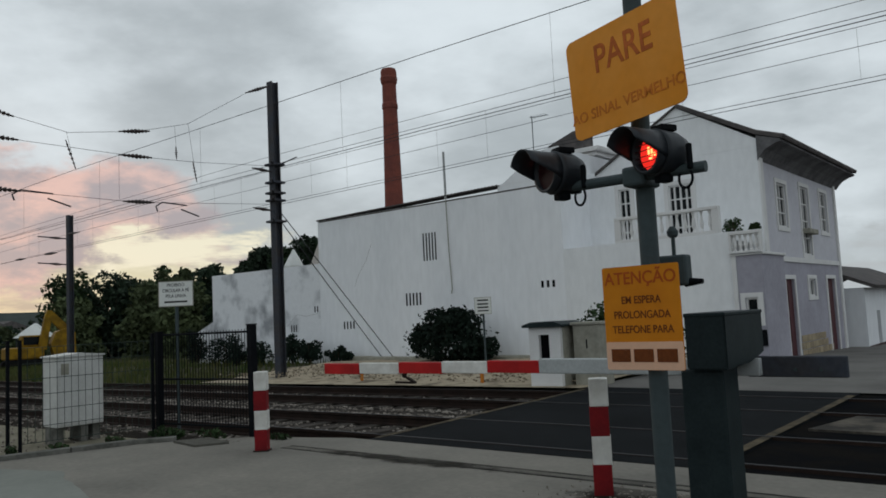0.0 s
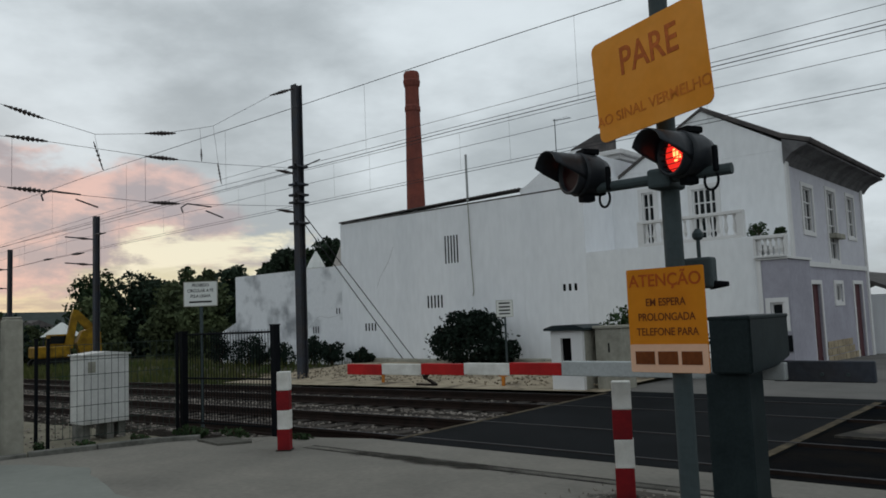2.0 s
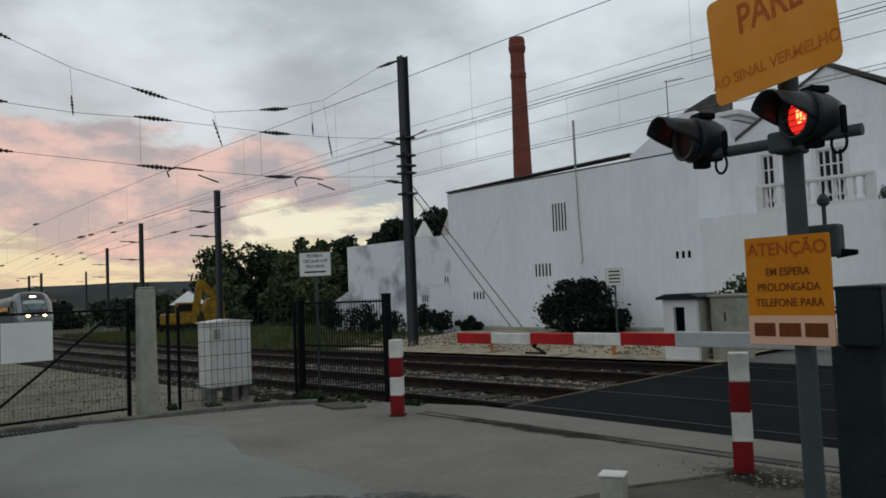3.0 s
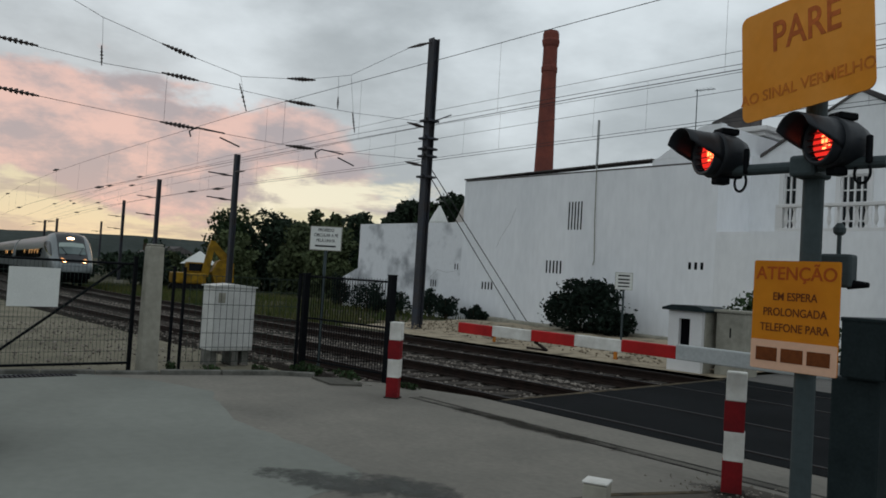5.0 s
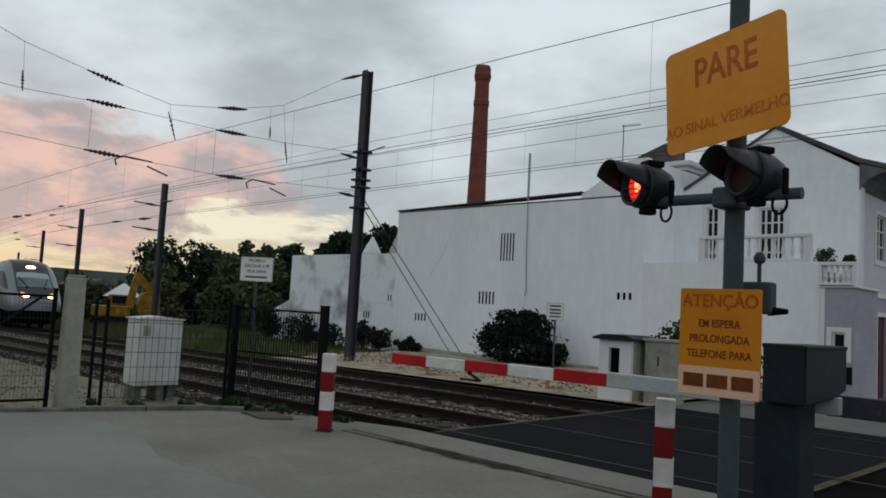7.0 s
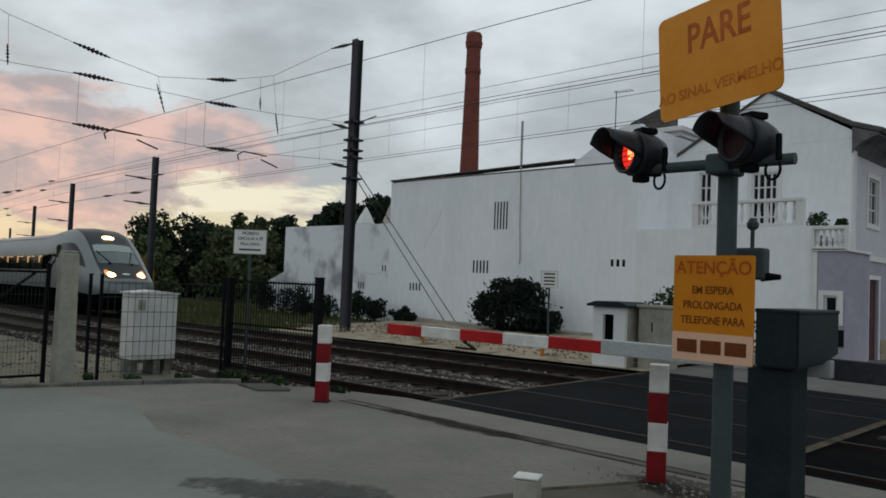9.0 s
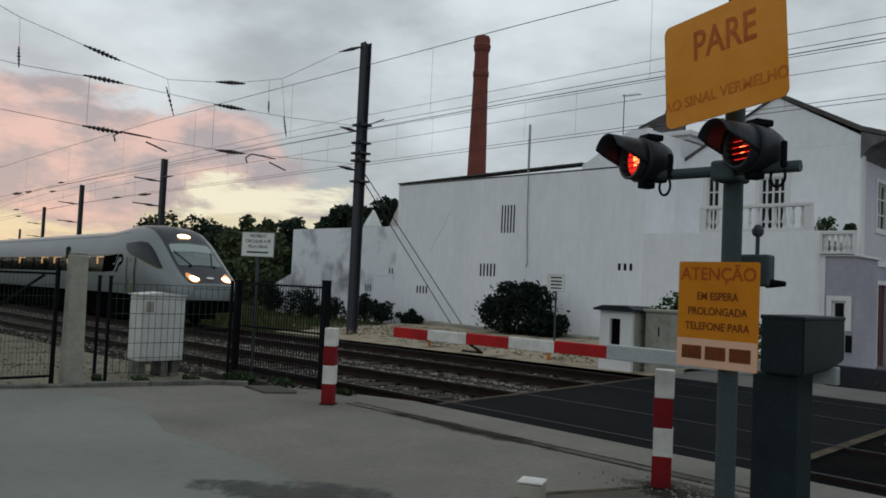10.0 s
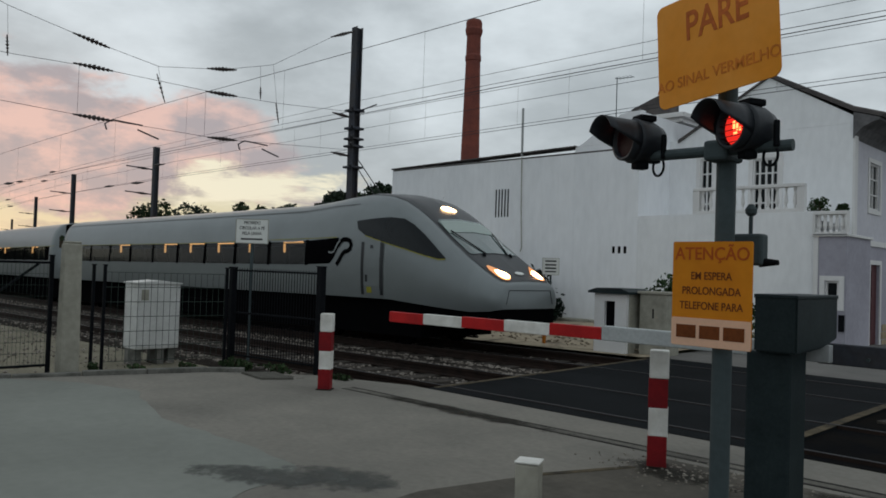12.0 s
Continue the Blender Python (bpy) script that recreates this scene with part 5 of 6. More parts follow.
fence_post(black_gate, -9.95, 7.42, 1.68, 0.055)
ga, gb = Vector((-12.0, 7.12, 0)), Vector((-10.0, 7.41, 0))
for z in (0.12, 0.85, 1.58):
    bm = bmesh.new()
    rod(bm, (ga.x, ga.y, z), (gb.x, gb.y, z), 0.016, None, 6)
    part("rail", bm, BLACK, black_gate)
for i in range(31):
    p = ga.lerp(gb, (i + 0.5) / 31)
    bm = bmesh.new()
    rod(bm, (p.x, p.y, 0.1), (p.x, p.y, 1.62), 0.0065, None, 5)
    part("bar", bm, BLACK, black_gate)

cabinet = thing("relay_cabinet", "pale grey trackside equipment cabinet on short legs", "cabinet", (-13.13, 6.16, 0))
bm = bmesh.new()
box(bm, -0.25, 0.25, -0.37, 0.40, 0.18, 1.30, 0.012)
part("body", bm, CAB_PAINT, cabinet)
bm = bmesh.new()
prism(bm, [(-0.40, 1.30), (0.43, 1.30), (0.43, 1.32), (0.015, 1.36), (-0.40, 1.32)], "x", -0.28, 0.28)
part("roof", bm, CAB_PAINT, cabinet)
bm = bmesh.new()
box(bm, 0.25, 0.262, -0.34, 0.37, 0.22, 1.27, 0.004)
door = part("door", bm, CAB_PAINT, cabinet)
bm = bmesh.new()
box(bm, 0.262, 0.27, -0.31, -0.18, 1.02, 1.2, 0.004)
part("latch_plate", bm, POST_CONC, door)
for y in (-0.3, 0.1, 0.3):
    bm = bmesh.new()
    box(bm, -0.2, 0.2, y - 0.06, y + 0.06, -0.15, 0.18)
    part("leg", bm, KERB, cabinet)

hut = thing("signal_hut", "small white crossing hut with dark slab roof", "hut", (-9.42, 15.35, 0))
bm = bmesh.new()
holed(bm, -0.42, 0.40, -0.05, 1.3, [(-0.16, 0.11, 0.55, 1.13)], -0.35, -0.25, "y")
part("front_wall", bm, TRIM, hut, "white front with a hatch")
bm = bmesh.new()
box(bm, -0.44, 0.42, -0.245, 0.45, -0.05, 1.3, 0.01)
part("wall", bm, POST_CONC, hut, "bare grey rendered side and back")
# near-black panel: the hatch's inner shade put into the colour
bm = bmesh.new()
box(bm, -0.17, 0.12, -0.26, -0.246, 0.54, 1.14)
part("opening", bm, OPENING_SHADE, hut, "near-black panel for the shade in the hatch")
bm = bmesh.new()
prism(bm, [(-0.54, 1.30), (0.50, 1.30), (0.50, 1.35), (0.3, 1.42), (-0.3, 1.42), (-0.54, 1.35)], "y", -0.45, 0.55)
part("roof", bm, BOX_GREY, hut)
sidebox = thing("junction_box", "grey junction cabinet beside the hut", "cabinet", (-8.55, 15.6, 0))
bm = bmesh.new()
box(bm, -0.32, 0.33, -0.3, 0.3, -0.05, 1.32, 0.02)
part("body", bm, POST_CONC, sidebox)
bm = bmesh.new()
box(bm, -0.36, 0.37, -0.34, 0.34, 1.32, 1.38, 0.01)
part("roof", bm, POST_CONC, sidebox)
bm = bmesh.new()
box(bm, 0.0, 0.03, -0.31, -0.3, 0.8, 1.0)
part("handle", bm, BLACK, sidebox)
for x, y in ((-15.9, 15.6), (-11.6, 15.5)):
    mk = thing("track_marker", "small orange trackside marker stake", "marker", (x, y, 0), group="orange markers")
    bm = bmesh.new()
    box(bm, -0.04, 0.04, -0.03, 0.03, -0.05, 0.34, 0.01)
    part("stake", bm, material("marker_orange", (0.55, 0.19, 0.03), 0.6), mk)
    bm = bmesh.new()
    box(bm, -0.12, 0.12, -0.035, 0.035, 0.2, 0.27, 0.01)
    part("crosspiece", bm, material("marker_orange_cross", (0.55, 0.19, 0.03), 0.6), mk)


scrap = thing("track_scrap", "bent dark iron scrap on the sandy bank", "scrap", (-13.51, 14.75, 0.02))
for x0, x1, tilt in ((-0.30, 0.05, 48), (-0.02, 0.30, -42), (0.1, 0.4, 25)):
    bm = bmesh.new()
    box(bm, x0, x1, -0.05, 0.05, 0.0, 0.05, 0.008, Matrix.Translation((0, 0, 0.15)) @ Matrix.Rotation(radians(tilt), 4, "Y"))
    part("iron_bar", bm, RUST, scrap)
bm = bmesh.new()
box(bm, -0.3, 0.3, -0.03, 0.03, -0.02, 0.03, 0.006)
part("iron_plate", bm, RUST, scrap)


# ---- plants ----
def foliage(name, blobs, count, size, mat, parent, seed):
    """Many small leaf faces scattered over uneven clumps; blobs: (x, y, z, rx, ry, rz)."""
    rng = np.random.default_rng(seed)
    w = np.array([b[3] * b[5] for b in blobs])
    pick = rng.choice(len(blobs), count, p=w / w.sum())
    B = np.array(blobs)[pick]
    d = rng.normal(size=(count, 3))
    d /= np.linalg.norm(d, axis=1)[:, None]
    r = 0.45 + 0.65 * rng.random(count) ** 0.45
    r += np.where(rng.random(count) < 0.07, rng.uniform(0.1, 0.45, count), 0.0)
    c = B[:, :3] + d * B[:, 3:] * r[:, None]
    a = rng.normal(size=(count, 3))
    a /= np.linalg.norm(a, axis=1)[:, None]
    b = np.cross(a, rng.normal(size=(count, 3)))
    b /= np.linalg.norm(b, axis=1)[:, None] + 1e-9
    s = (size * rng.uniform(0.5, 1.3, count))[:, None]
    quad = np.stack((c - a * s, c + b * s * 0.55, c + a * s, c - b * s * 0.55), 1).reshape(-1, 3)
    faces = np.arange(count * 4).reshape(-1, 4)
    return raw(name, quad.tolist(), faces.tolist(), mat, parent)


def tree(x, y, h, w, seed, dense=2600, mat=None, label="dark broadleaf tree behind the railway", leaf=0.24, trunk=True):
    rng = random.Random(seed)
    t = thing("tree", label, "tree", (x, y, fall(x) - 0.4), group="trees behind the railway")
    bm = bmesh.new()
    rod(bm, (0, 0, 0), (0.1, 0, h * 0.55), 0.03 * h, 0.015 * h, 8)
    for k in range(6):
        a = k * 1.05 + rng.random()
        z = h * (0.22 + 0.06 * k)
        rod(bm, (0, 0, z), (math.cos(a) * w * 0.32, math.sin(a) * w * 0.32, z + h * 0.22), 0.012 * h, 0.004 * h, 6)
    part("trunk", bm, BARK, t)
    blobs = []
    for k in range(30):
        a, q = rng.uniform(0, 6.28), rng.random()
        z = h * (0.06 + 0.84 * q)
        rad = w * 0.42 * math.sin(math.pi * min(0.92, 0.28 + 0.66 * q)) * rng.uniform(0.35, 1.0)
        s = w * rng.uniform(0.10, 0.2)
        blobs.append((math.cos(a) * rad, math.sin(a) * rad, z, s, s, s * rng.uniform(0.6, 1.0)))
    blobs.append((0, 0, h * 0.42, w * 0.30, w * 0.30, h * 0.34))
    foliage("crown", blobs, dense, leaf, mat or LEAF_DARK, t, seed)
    return t


def shrub(x, y, z, w, h, seed, count, leaf, label, mat=None, name="bush"):
    rng = random.Random(seed)
    t = thing(name, label, "bush", (x, y, z))
    bm = bmesh.new()
    for k in range(5):
        a = k * 1.3
        rod(bm, (0, 0, -0.1), (math.cos(a) * w * 0.25, math.sin(a) * w * 0.18, h * 0.7), 0.03, 0.01, 6)
    part("stem", bm, BARK, t)
    blobs = []
    for k in range(14):
        u = rng.uniform(-0.42, 0.42)
        top = math.sqrt(max(0.05, 1 - (u / 0.5) ** 2))
        s = h * rng.uniform(0.14, 0.24)
        blobs.append((u * w, rng.uniform(-0.25, 0.25) * w * 0.6, h * (0.12 + 0.74 * top * rng.random()), s * 1.2, s, s))
    blobs.append((0, 0, h * 0.38, w * 0.34, w * 0.2, h * 0.36))
    foliage("leaves", blobs, count, leaf, mat or LEAF_DEEP, t, seed)
    return t


shrub(-16.85, 20.6, 0.1, 4.1, 1.75, 3, 8000, 0.085, "large dark rounded bush before the white wall")
for i, (x, y, w, h) in enumerate(((-25.4, 21.0, 1.1, 1.1), (-24.2, 20.9, 1.2, 1.0), (-22.6, 21.0, 1.2, 0.6), (-27.2, 20.6, 1.2, 1.2), (-29.6, 20.8, 2.2, 1.2), (-31.6, 20.6, 1.6, 1.5), (-28.4, 20.4, 1.0, 0.8))):
    shrub(x, y, 0.05, w, h, 20 + i, 1300, 0.07, "scrubby dark bush at the foot of the wall")
shrub(-9.0, 17.6, 0.3, 1.5, 1.55, 41, 1800, 0.07, "leafy shrub behind the crossing hut", LEAF)
shrub(-8.05, 17.9, 0.3, 1.2, 1.3, 42, 1200, 0.07, "leafy shrub behind the junction cabinet", LEAF)
for x, z, s in ((-7.62, 3.60, 0.5), (-7.0, 3.60, 0.28)):
    pot = shrub(x, 22.6, z, s, s, 50 + int(z), 300, 0.05, "potted plant on the terrace edge", LEAF, "potted_plant")
for i, (x, y, w, h) in enumerate(((-11.75, 5.3, 0.5, 0.1), (-10.5, 7.05, 0.7, 0.14), (-11.45, 6.0, 0.6, 0.12), (-9.3, 7.35, 0.5, 0.09), (-12.0, 4.75, 0.3, 0.14))):
    shrub(x, y, 0.0, w, h, 70 + i, 260, 0.03, "low weeds sprouting at the kerb", LEAF, "weed_clump")
shrub(-11.2, 6.75, 0.0, 0.9, 0.16, 61, 500, 0.04, "low weeds along the kerb", LEAF, "weed_clump")
shrub(-12.4, 4.35, 1.95, 0.1, 0.1, 62, 30, 0.03, "sprig of weed on the concrete pier", LEAF, "weed_clump")
shrub(-63.9, 23.2, -0.8, 3.4, 4.3, 63, 2400, 0.17, "tall dark scrub on the far verge")
TREES = [(-75, 35.5, 8.3, 9), (-73, 38.5, 8.0, 8), (-76, 42.0, 7.6, 7), (-75, 44.8, 9.3, 3.2), (-66, 41.5, 7.6, 6), (-62, 42.2, 7.9, 6), (-58, 41.5, 6.6, 5), (-52, 39.0, 7.4, 5), (-46, 36.0, 7.6, 5), (-43.5, 36.5, 7.9, 5), (-40, 34.9, 7.7, 5), (-37.5, 34.5, 7.3, 4), (-70, 33.0, 5.2, 6), (-62, 36.0, 6.2, 6), (-55, 34.5, 5.6, 5.5), (-57, 36.0, 7.4, 2.2), (-64, 38.5, 8.4, 2.4), (-80, 31, 2.4, 6)]
for i, (x, y, h, w) in enumerate(TREES):
    tree(x, y, h + 0.6, w, 100 + i, (1500 if w < 4 else 6500) if i < 12 else 5500, LEAF_OLIVE if i >= 12 else LEAF_DARK if i % 3 else LEAF)
for i, (x, y, h, w) in enumerate(((-112, 7.0, 13.0, 12), (-114, 12.0, 10.6, 11), (-119, 16, 7.6, 8), (-128, 2, 9, 10), (-135, -4, 10, 11), (-122, -10, 8, 9), (-112, 30, 2.6, 6), (-118, 38, 2.8, 7), (-104, 36, 2.4, 7), (-95, 37, 2.2, 7), (-150, 14, 8, 12), (-3.5, 62, 7, 7), (-1.0, 70, 8, 8))):
    tree(x, y, h + 1.0, w, 140 + i, 1800, LEAF_DARK, "far dark tree at the end of the line", 0.34)
rng = np.random.default_rng(9)
gv, gf = [], []
for i in range(9000):
    x = rng.uniform(-70, -24)
    y = 15.6 + bend(x) + rng.random() ** 1.3 * 9
    z, h, a, s = fall(x) - 0.25 + 0.3 * smooth(y, 15.5, 20) * smooth(x, -60, -36), rng.uniform(0.12, 0.5), rng.uniform(0, 6.28), 0.035
    k = len(gv)
    gv += [(x - s * math.cos(a), y - s * math.sin(a), z), (x + s * math.cos(a), y + s * math.sin(a), z), (x + rng.uniform(-0.12, 0.12), y + rng.uniform(-0.12, 0.12), z + h)]
    gf.append((k, k + 1, k + 2))
tagged(raw("grass", gv, gf, GRASS, kind="stuff"), "dry green grass on the far verge", "grass")
# small white pyramid cap over the yard behind the wing wall
spire = thing("white_pavilion", "small white pointed pavilion roof behind the wall", "pavilion", (-31.1, 26.0, 0))
bm = bmesh.new()
spin(bm, [(0.5, 4.3), (0.5, 4.55), (0.3, 4.95), (0.12, 5.25), (0.05, 5.4)], (0, 0, 0), 6)
part("roof", bm, SIGN_WHITE, spire)
for dx, dy in ((0.3, 0), (-0.3, 0), (0, 0.3), (0, -0.3)):
    bm = bmesh.new()
    rod(bm, (dx, dy, -0.3), (dx, dy, 4.35), 0.04, None, 6)
    part("pole", bm, STEEL, spire)
# far ridge
hv, hf = [], []
for i in range(61):
    a = radians(40 + 2.6 * i)
    r = 900
    h = 21 + 12 * noise.noise((i * 0.13, 2.0, 0)) + 4 * noise.noise((i * 0.6, 5.0, 0))
    for dr, z in ((-120, -6), (0, h), (200, -6)):
        hv.append(((r + dr) * -math.sin(a), (r + dr) * math.cos(a), z))
for i in range(60):
    for k in range(2):
        hf.append((i * 3 + k, i * 3 + k + 1, i * 3 + 4 + k, i * 3 + 3 + k))
tagged(raw("backdrop_hills", hv, hf, HILL, kind="structure"), "low dark wooded hills on the horizon", "hills")
# far houses under the hills
for i, (x, y, w, h) in enumerate(((-140, 52, 9, 4.0), (-150, 58, 8, 4.5), (-118, 5.5, 8, 3.2), (-165, 40, 12, 5), (-135, 20, 7, 3))):
    fh = thing("far_house", "distant pale house beside the line", "house", (x, y, -1.6), group="distant houses")
    bm = bmesh.new()
    box(bm, -w / 2, w / 2, -3, 3, 0, h)
    part("wall", bm, TRIM if i % 2 == 0 else POST_CONC, fh)
    bm = bmesh.new()
    prism(bm, [(-3.4, h), (3.4, h), (0, h + 1.4)], "x", -w / 2 - 0.3, w / 2 + 0.3)
    part("roof", bm, ROOF_TILE if i != 2 else GALV, fh)
    for k in range(3):
        bm = bmesh.new()
        box(bm, w / 2, w / 2 + 0.03, -2.2 + k * 1.7, -1.4 + k * 1.7, 1.0, 2.2)
        part("window", bm, PANE, fh)


# ---- excavator on the far verge ----
dig = thing("excavator", "yellow tracked excavator with folded arm", "excavator", (-56, 23.45, fall(-56) - 0.25))
dig.rotation_euler = (0, 0, radians(80))
for s in (-1, 1):
    bm = bmesh.new()
    pts = [(-1.3 + 0.35 * math.cos(a), 0.35 + 0.35 * math.sin(a)) for a in [math.pi * (0.5 + k / 8) for k in range(9)]] + [(1.3 + 0.35 * math.cos(a), 0.35 + 0.35 * math.sin(a)) for a in [math.pi * (-0.5 + k / 8) for k in range(9)]]
    prism(bm, pts, "y", s * 0.8 - 0.22, s * 0.8 + 0.22)
    part("crawler", bm, RUBBER, dig, "black crawler track")
bm = bmesh.new()
box(bm, -1.6, 0.7, -0.95, 0.95, 0.75, 1.55, 0.1)
part("body", bm, YELLOW, dig)
bm = bmesh.new()
box(bm, -0.5, 0.7, 0.05, 0.95, 1.55, 2.35, 0.08)
cabin = part("cab", bm, YELLOW, dig)
bm = bmesh.new()
box(bm, -0.4, 0.6, 0.03, 0.97, 1.7, 2.25)
part("pane", bm, PANE, cabin)
bm = bmesh.new()
prism(bm, [(0.45, 1.5), (0.95, 1.3), (1.25, 3.3), (1.25, 3.9), (1.0, 4.05), (0.85, 3.6)], "y", -0.4, -0.1)
part("boom", bm, YELLOW, dig)
bm = bmesh.new()
prism(bm, [(1.0, 4.04), (1.3, 4.0), (2.7, 2.55), (2.7, 1.9), (2.2, 2.2), (1.3, 3.2)], "y", -0.38, -0.12)
part("stick", bm, YELLOW, dig)
bm = bmesh.new()
prism(bm, [(1.5, 2.5), (2.2, 2.75), (2.75, 2.4), (2.8, 1.0), (2.2, 0.6), (1.4, 0.9), (1.15, 1.7)], "y", -0.65, 0.15)
part("bucket", bm, YELLOW, dig)
bm = bmesh.new()
rod(bm, (0.75, -0.25, 1.3), (1.15, -0.25, 3.0), 0.07)
part("ram", bm, STEEL, dig)
shed = thing("canvas_shelter", "small pale tent-roofed shelter beyond the excavator", "shelter", (-64, 27.2, fall(-64)))
bm = bmesh.new()
spin(bm, [(1.7, 2.0), (0.1, 3.1)], (0, 0, 0), 4)
part("canopy", bm, SIGN_WHITE, shed)
for sx, sy in ((1.4, 0), (-1.4, 0), (0, 1.4), (0, -1.4)):
    bm = bmesh.new()
    rod(bm, (sx, sy, -0.3), (sx, sy, 2.2), 0.05)
    part("pole", bm, STEEL, shed)


# ---- waiting car ----
car = thing("waiting_car", "black hatchback waiting at the crossing", "car", (-7.97, 1.46, 0.0))
RINGS = [(0.0, 0.40, 0.36, 0.56), (-0.05, 0.58, 0.30, 0.62), (-0.14, 0.69, 0.25, 0.68), (-0.3, 0.77, 0.21, 0.74), (-0.55, 0.82, 0.19, 0.81), (-0.9, 0.85, 0.19, 0.91), (-1.3, 0.86, 0.19, 0.99), (-2.4, 0.87, 0.19, 1.02), (-3.6, 0.85, 0.2, 1.0), (-3.95, 0.78, 0.25, 0.92), (-4.02, 0.6, 0.35, 0.8)]


def car_skin(y, a, grow=1.0):
    """A place on the rounded body: y back from the nose, a degrees round the section."""
    for p, q in zip(RINGS, RINGS[1:]):
        if q[0] <= y <= p[0]:
            k = (p[0] - y) / (p[0] - q[0])
            w, lo, hi = (p[i] + (q[i] - p[i]) * k for i in (1, 2, 3))
    c, n = math.cos(radians(a)), math.sin(radians(a))
    return Vector((w * grow * math.copysign(abs(c) ** 0.45, c), y + (0.006 if grow > 1 else 0), (lo + hi) / 2 + (hi - lo) / 2 * grow * math.copysign(abs(n) ** 0.55, n)))


bm = bmesh.new()
loops = [[bm.verts.new(car_skin(r[0], 7.5 * i)) for i in range(48)] for r in RINGS]
for p, q in zip(loops, loops[1:]):
    for i in range(48):
        bm.faces.new((p[i], q[i], q[(i + 1) % 48], p[(i + 1) % 48]))
bm.faces.new(loops[0])
bm.faces.new(loops[-1][::-1])
bmesh.ops.recalc_face_normals(bm, faces=bm.faces)
part("body", bm, CAR_PAINT, car, "", True)
bm = bmesh.new()
prism(bm, [(-1.15, 0.985), (-1.9, 1.42), (-3.3, 1.44), (-3.9, 0.985)], "x", -0.66, 0.66)
part("roof", bm, CAR_PAINT, car)
bm = bmesh.new()
prism(bm, [(-1.25, 1.0), (-1.92, 1.38), (-3.2, 1.40), (-3.7, 1.0)], "x", -0.68, 0.68)
part("side_window", bm, PANE, car)
for s in (-1, 1):
    bm = bmesh.new()
    rows = [[bm.verts.new(car_skin(y, (lo + (hi - lo) * k / 5) if s > 0 else 180 - lo - (hi - lo) * k / 5, 1.012)) for k in range(6)] for y, lo, hi in ((-0.04, 16, 42), (-0.14, 6, 48), (-0.28, 3, 46), (-0.42, 8, 38), (-0.60, 18, 28))]
    for p, q in zip(rows, rows[1:]):
        for k in range(5):
            bm.faces.new((p[k], q[k], q[k + 1], p[k + 1]))
    part("headlamp", bm, CAR_LAMP, car, "clear swept-back headlamp", True)
    for y in (-0.98, -3.2):
        bm = bmesh.new()
        rod(bm, (s * 0.84, y, 0.3), (s * 0.66, y, 0.3), 0.3, None, 24)
        wheel = part("wheel", bm, RUBBER, car)
        bm = bmesh.new()
        rod(bm, (s * 0.846, y, 0.3), (s * 0.84, y, 0.3), 0.2, None, 20)
        part("rim", bm, GALV, wheel)
bm = bmesh.new()
rows = [[bm.verts.new(car_skin(y, 190 + 160 * k / 16, 1.01)) for k in range(17)] for y in (0.0, -0.05, -0.14, -0.3, -0.55)]
for p, q in zip(rows, rows[1:]):
    for k in range(16):
        bm.faces.new((p[k], q[k], q[k + 1], p[k + 1]))
part("bumper", bm, RUBBER, car, "black lower bumper", True)
bm = bmesh.new()
box(bm, -0.26, 0.26, -0.005, 0.012, 0.40, 0.51)
part("number_plate", bm, SIGN_WHITE, car, "white plate with a plain bar")


# ---- the train: a tilting express, each car a rigid thing ----
TOP = [(0.0, 1.40), (0.3, 1.44), (0.34, 1.50), (0.42, 1.56), (0.7, 1.735), (1.0, 1.93), (1.33, 2.14), (1.9, 2.52), (2.45, 2.93), (2.9, 3.22), (3.3, 3.42), (3.8, 3.56), (4.5, 3.63), (5.3, 3.60), (6.2, 3.51), (7.0, 3.46), (40, 3.46)]
WIDE = [(0.0, 0.86), (0.3, 0.90), (0.34, 0.99), (0.42, 1.06), (0.5, 1.10), (0.8, 1.17), (1.2, 1.235), (1.8, 1.315), (2.5, 1.37), (3.5, 1.42), (4.6, 1.44), (40, 1.44)]
FOOT = [(0.0, 1.02), (0.3, 0.95), (0.5, 0.90), (1.0, 0.87), (1.9, 0.93), (3.3, 1.04), (5.0, 1.05), (40, 1.05)]
SHAPE = [(0.0, 0.955), (0.12, 0.985), (0.32, 1.0), (0.5, 0.99), (0.6, 0.975), (0.7, 0.945), (0.8, 0.89), (0.88, 0.815), (0.94, 0.70), (0.98, 0.48), (1.0, 0.0)]


def lerp_table(table, s):
    for (a, va), (b, vb) in zip(table, table[1:]):
        if s <= b:
            return va + (vb - va) * (s - a) / (b - a)
    return table[-1][1]


def skin(s, q, side, out=0.0):
    """A place on the body shell: s metres behind the nose, q from skirt (0) to crown (1), side -1 or 1."""
    z0, z1, w = lerp_table(FOOT, s), lerp_table(TOP, s), lerp_table(WIDE, s)
    y = w * lerp_table(SHAPE, q)
    up_out = out * (0.15 + 0.85 * max(0.0, (q - 0.6) / 0.4))
    return Vector((-s + (out * 0.6 if s < 3.2 and q > 0.7 else 0), side * (y + out * (1.0 if q < 0.97 else 0.0)), z0 + (z1 - z0) * q + up_out))


def q_at(s, z):
    z0, z1 = lerp_table(FOOT, s), lerp_table(TOP, s)
    return max(0.0, min(1.0, (z - z0) / (z1 - z0)))


QS = [0.0, 0.10, 0.20, 0.31, 0.43, 0.555, 0.66, 0.75, 0.83, 0.89, 0.94, 0.975, 1.0]
WIN = (0.31, 0.555)


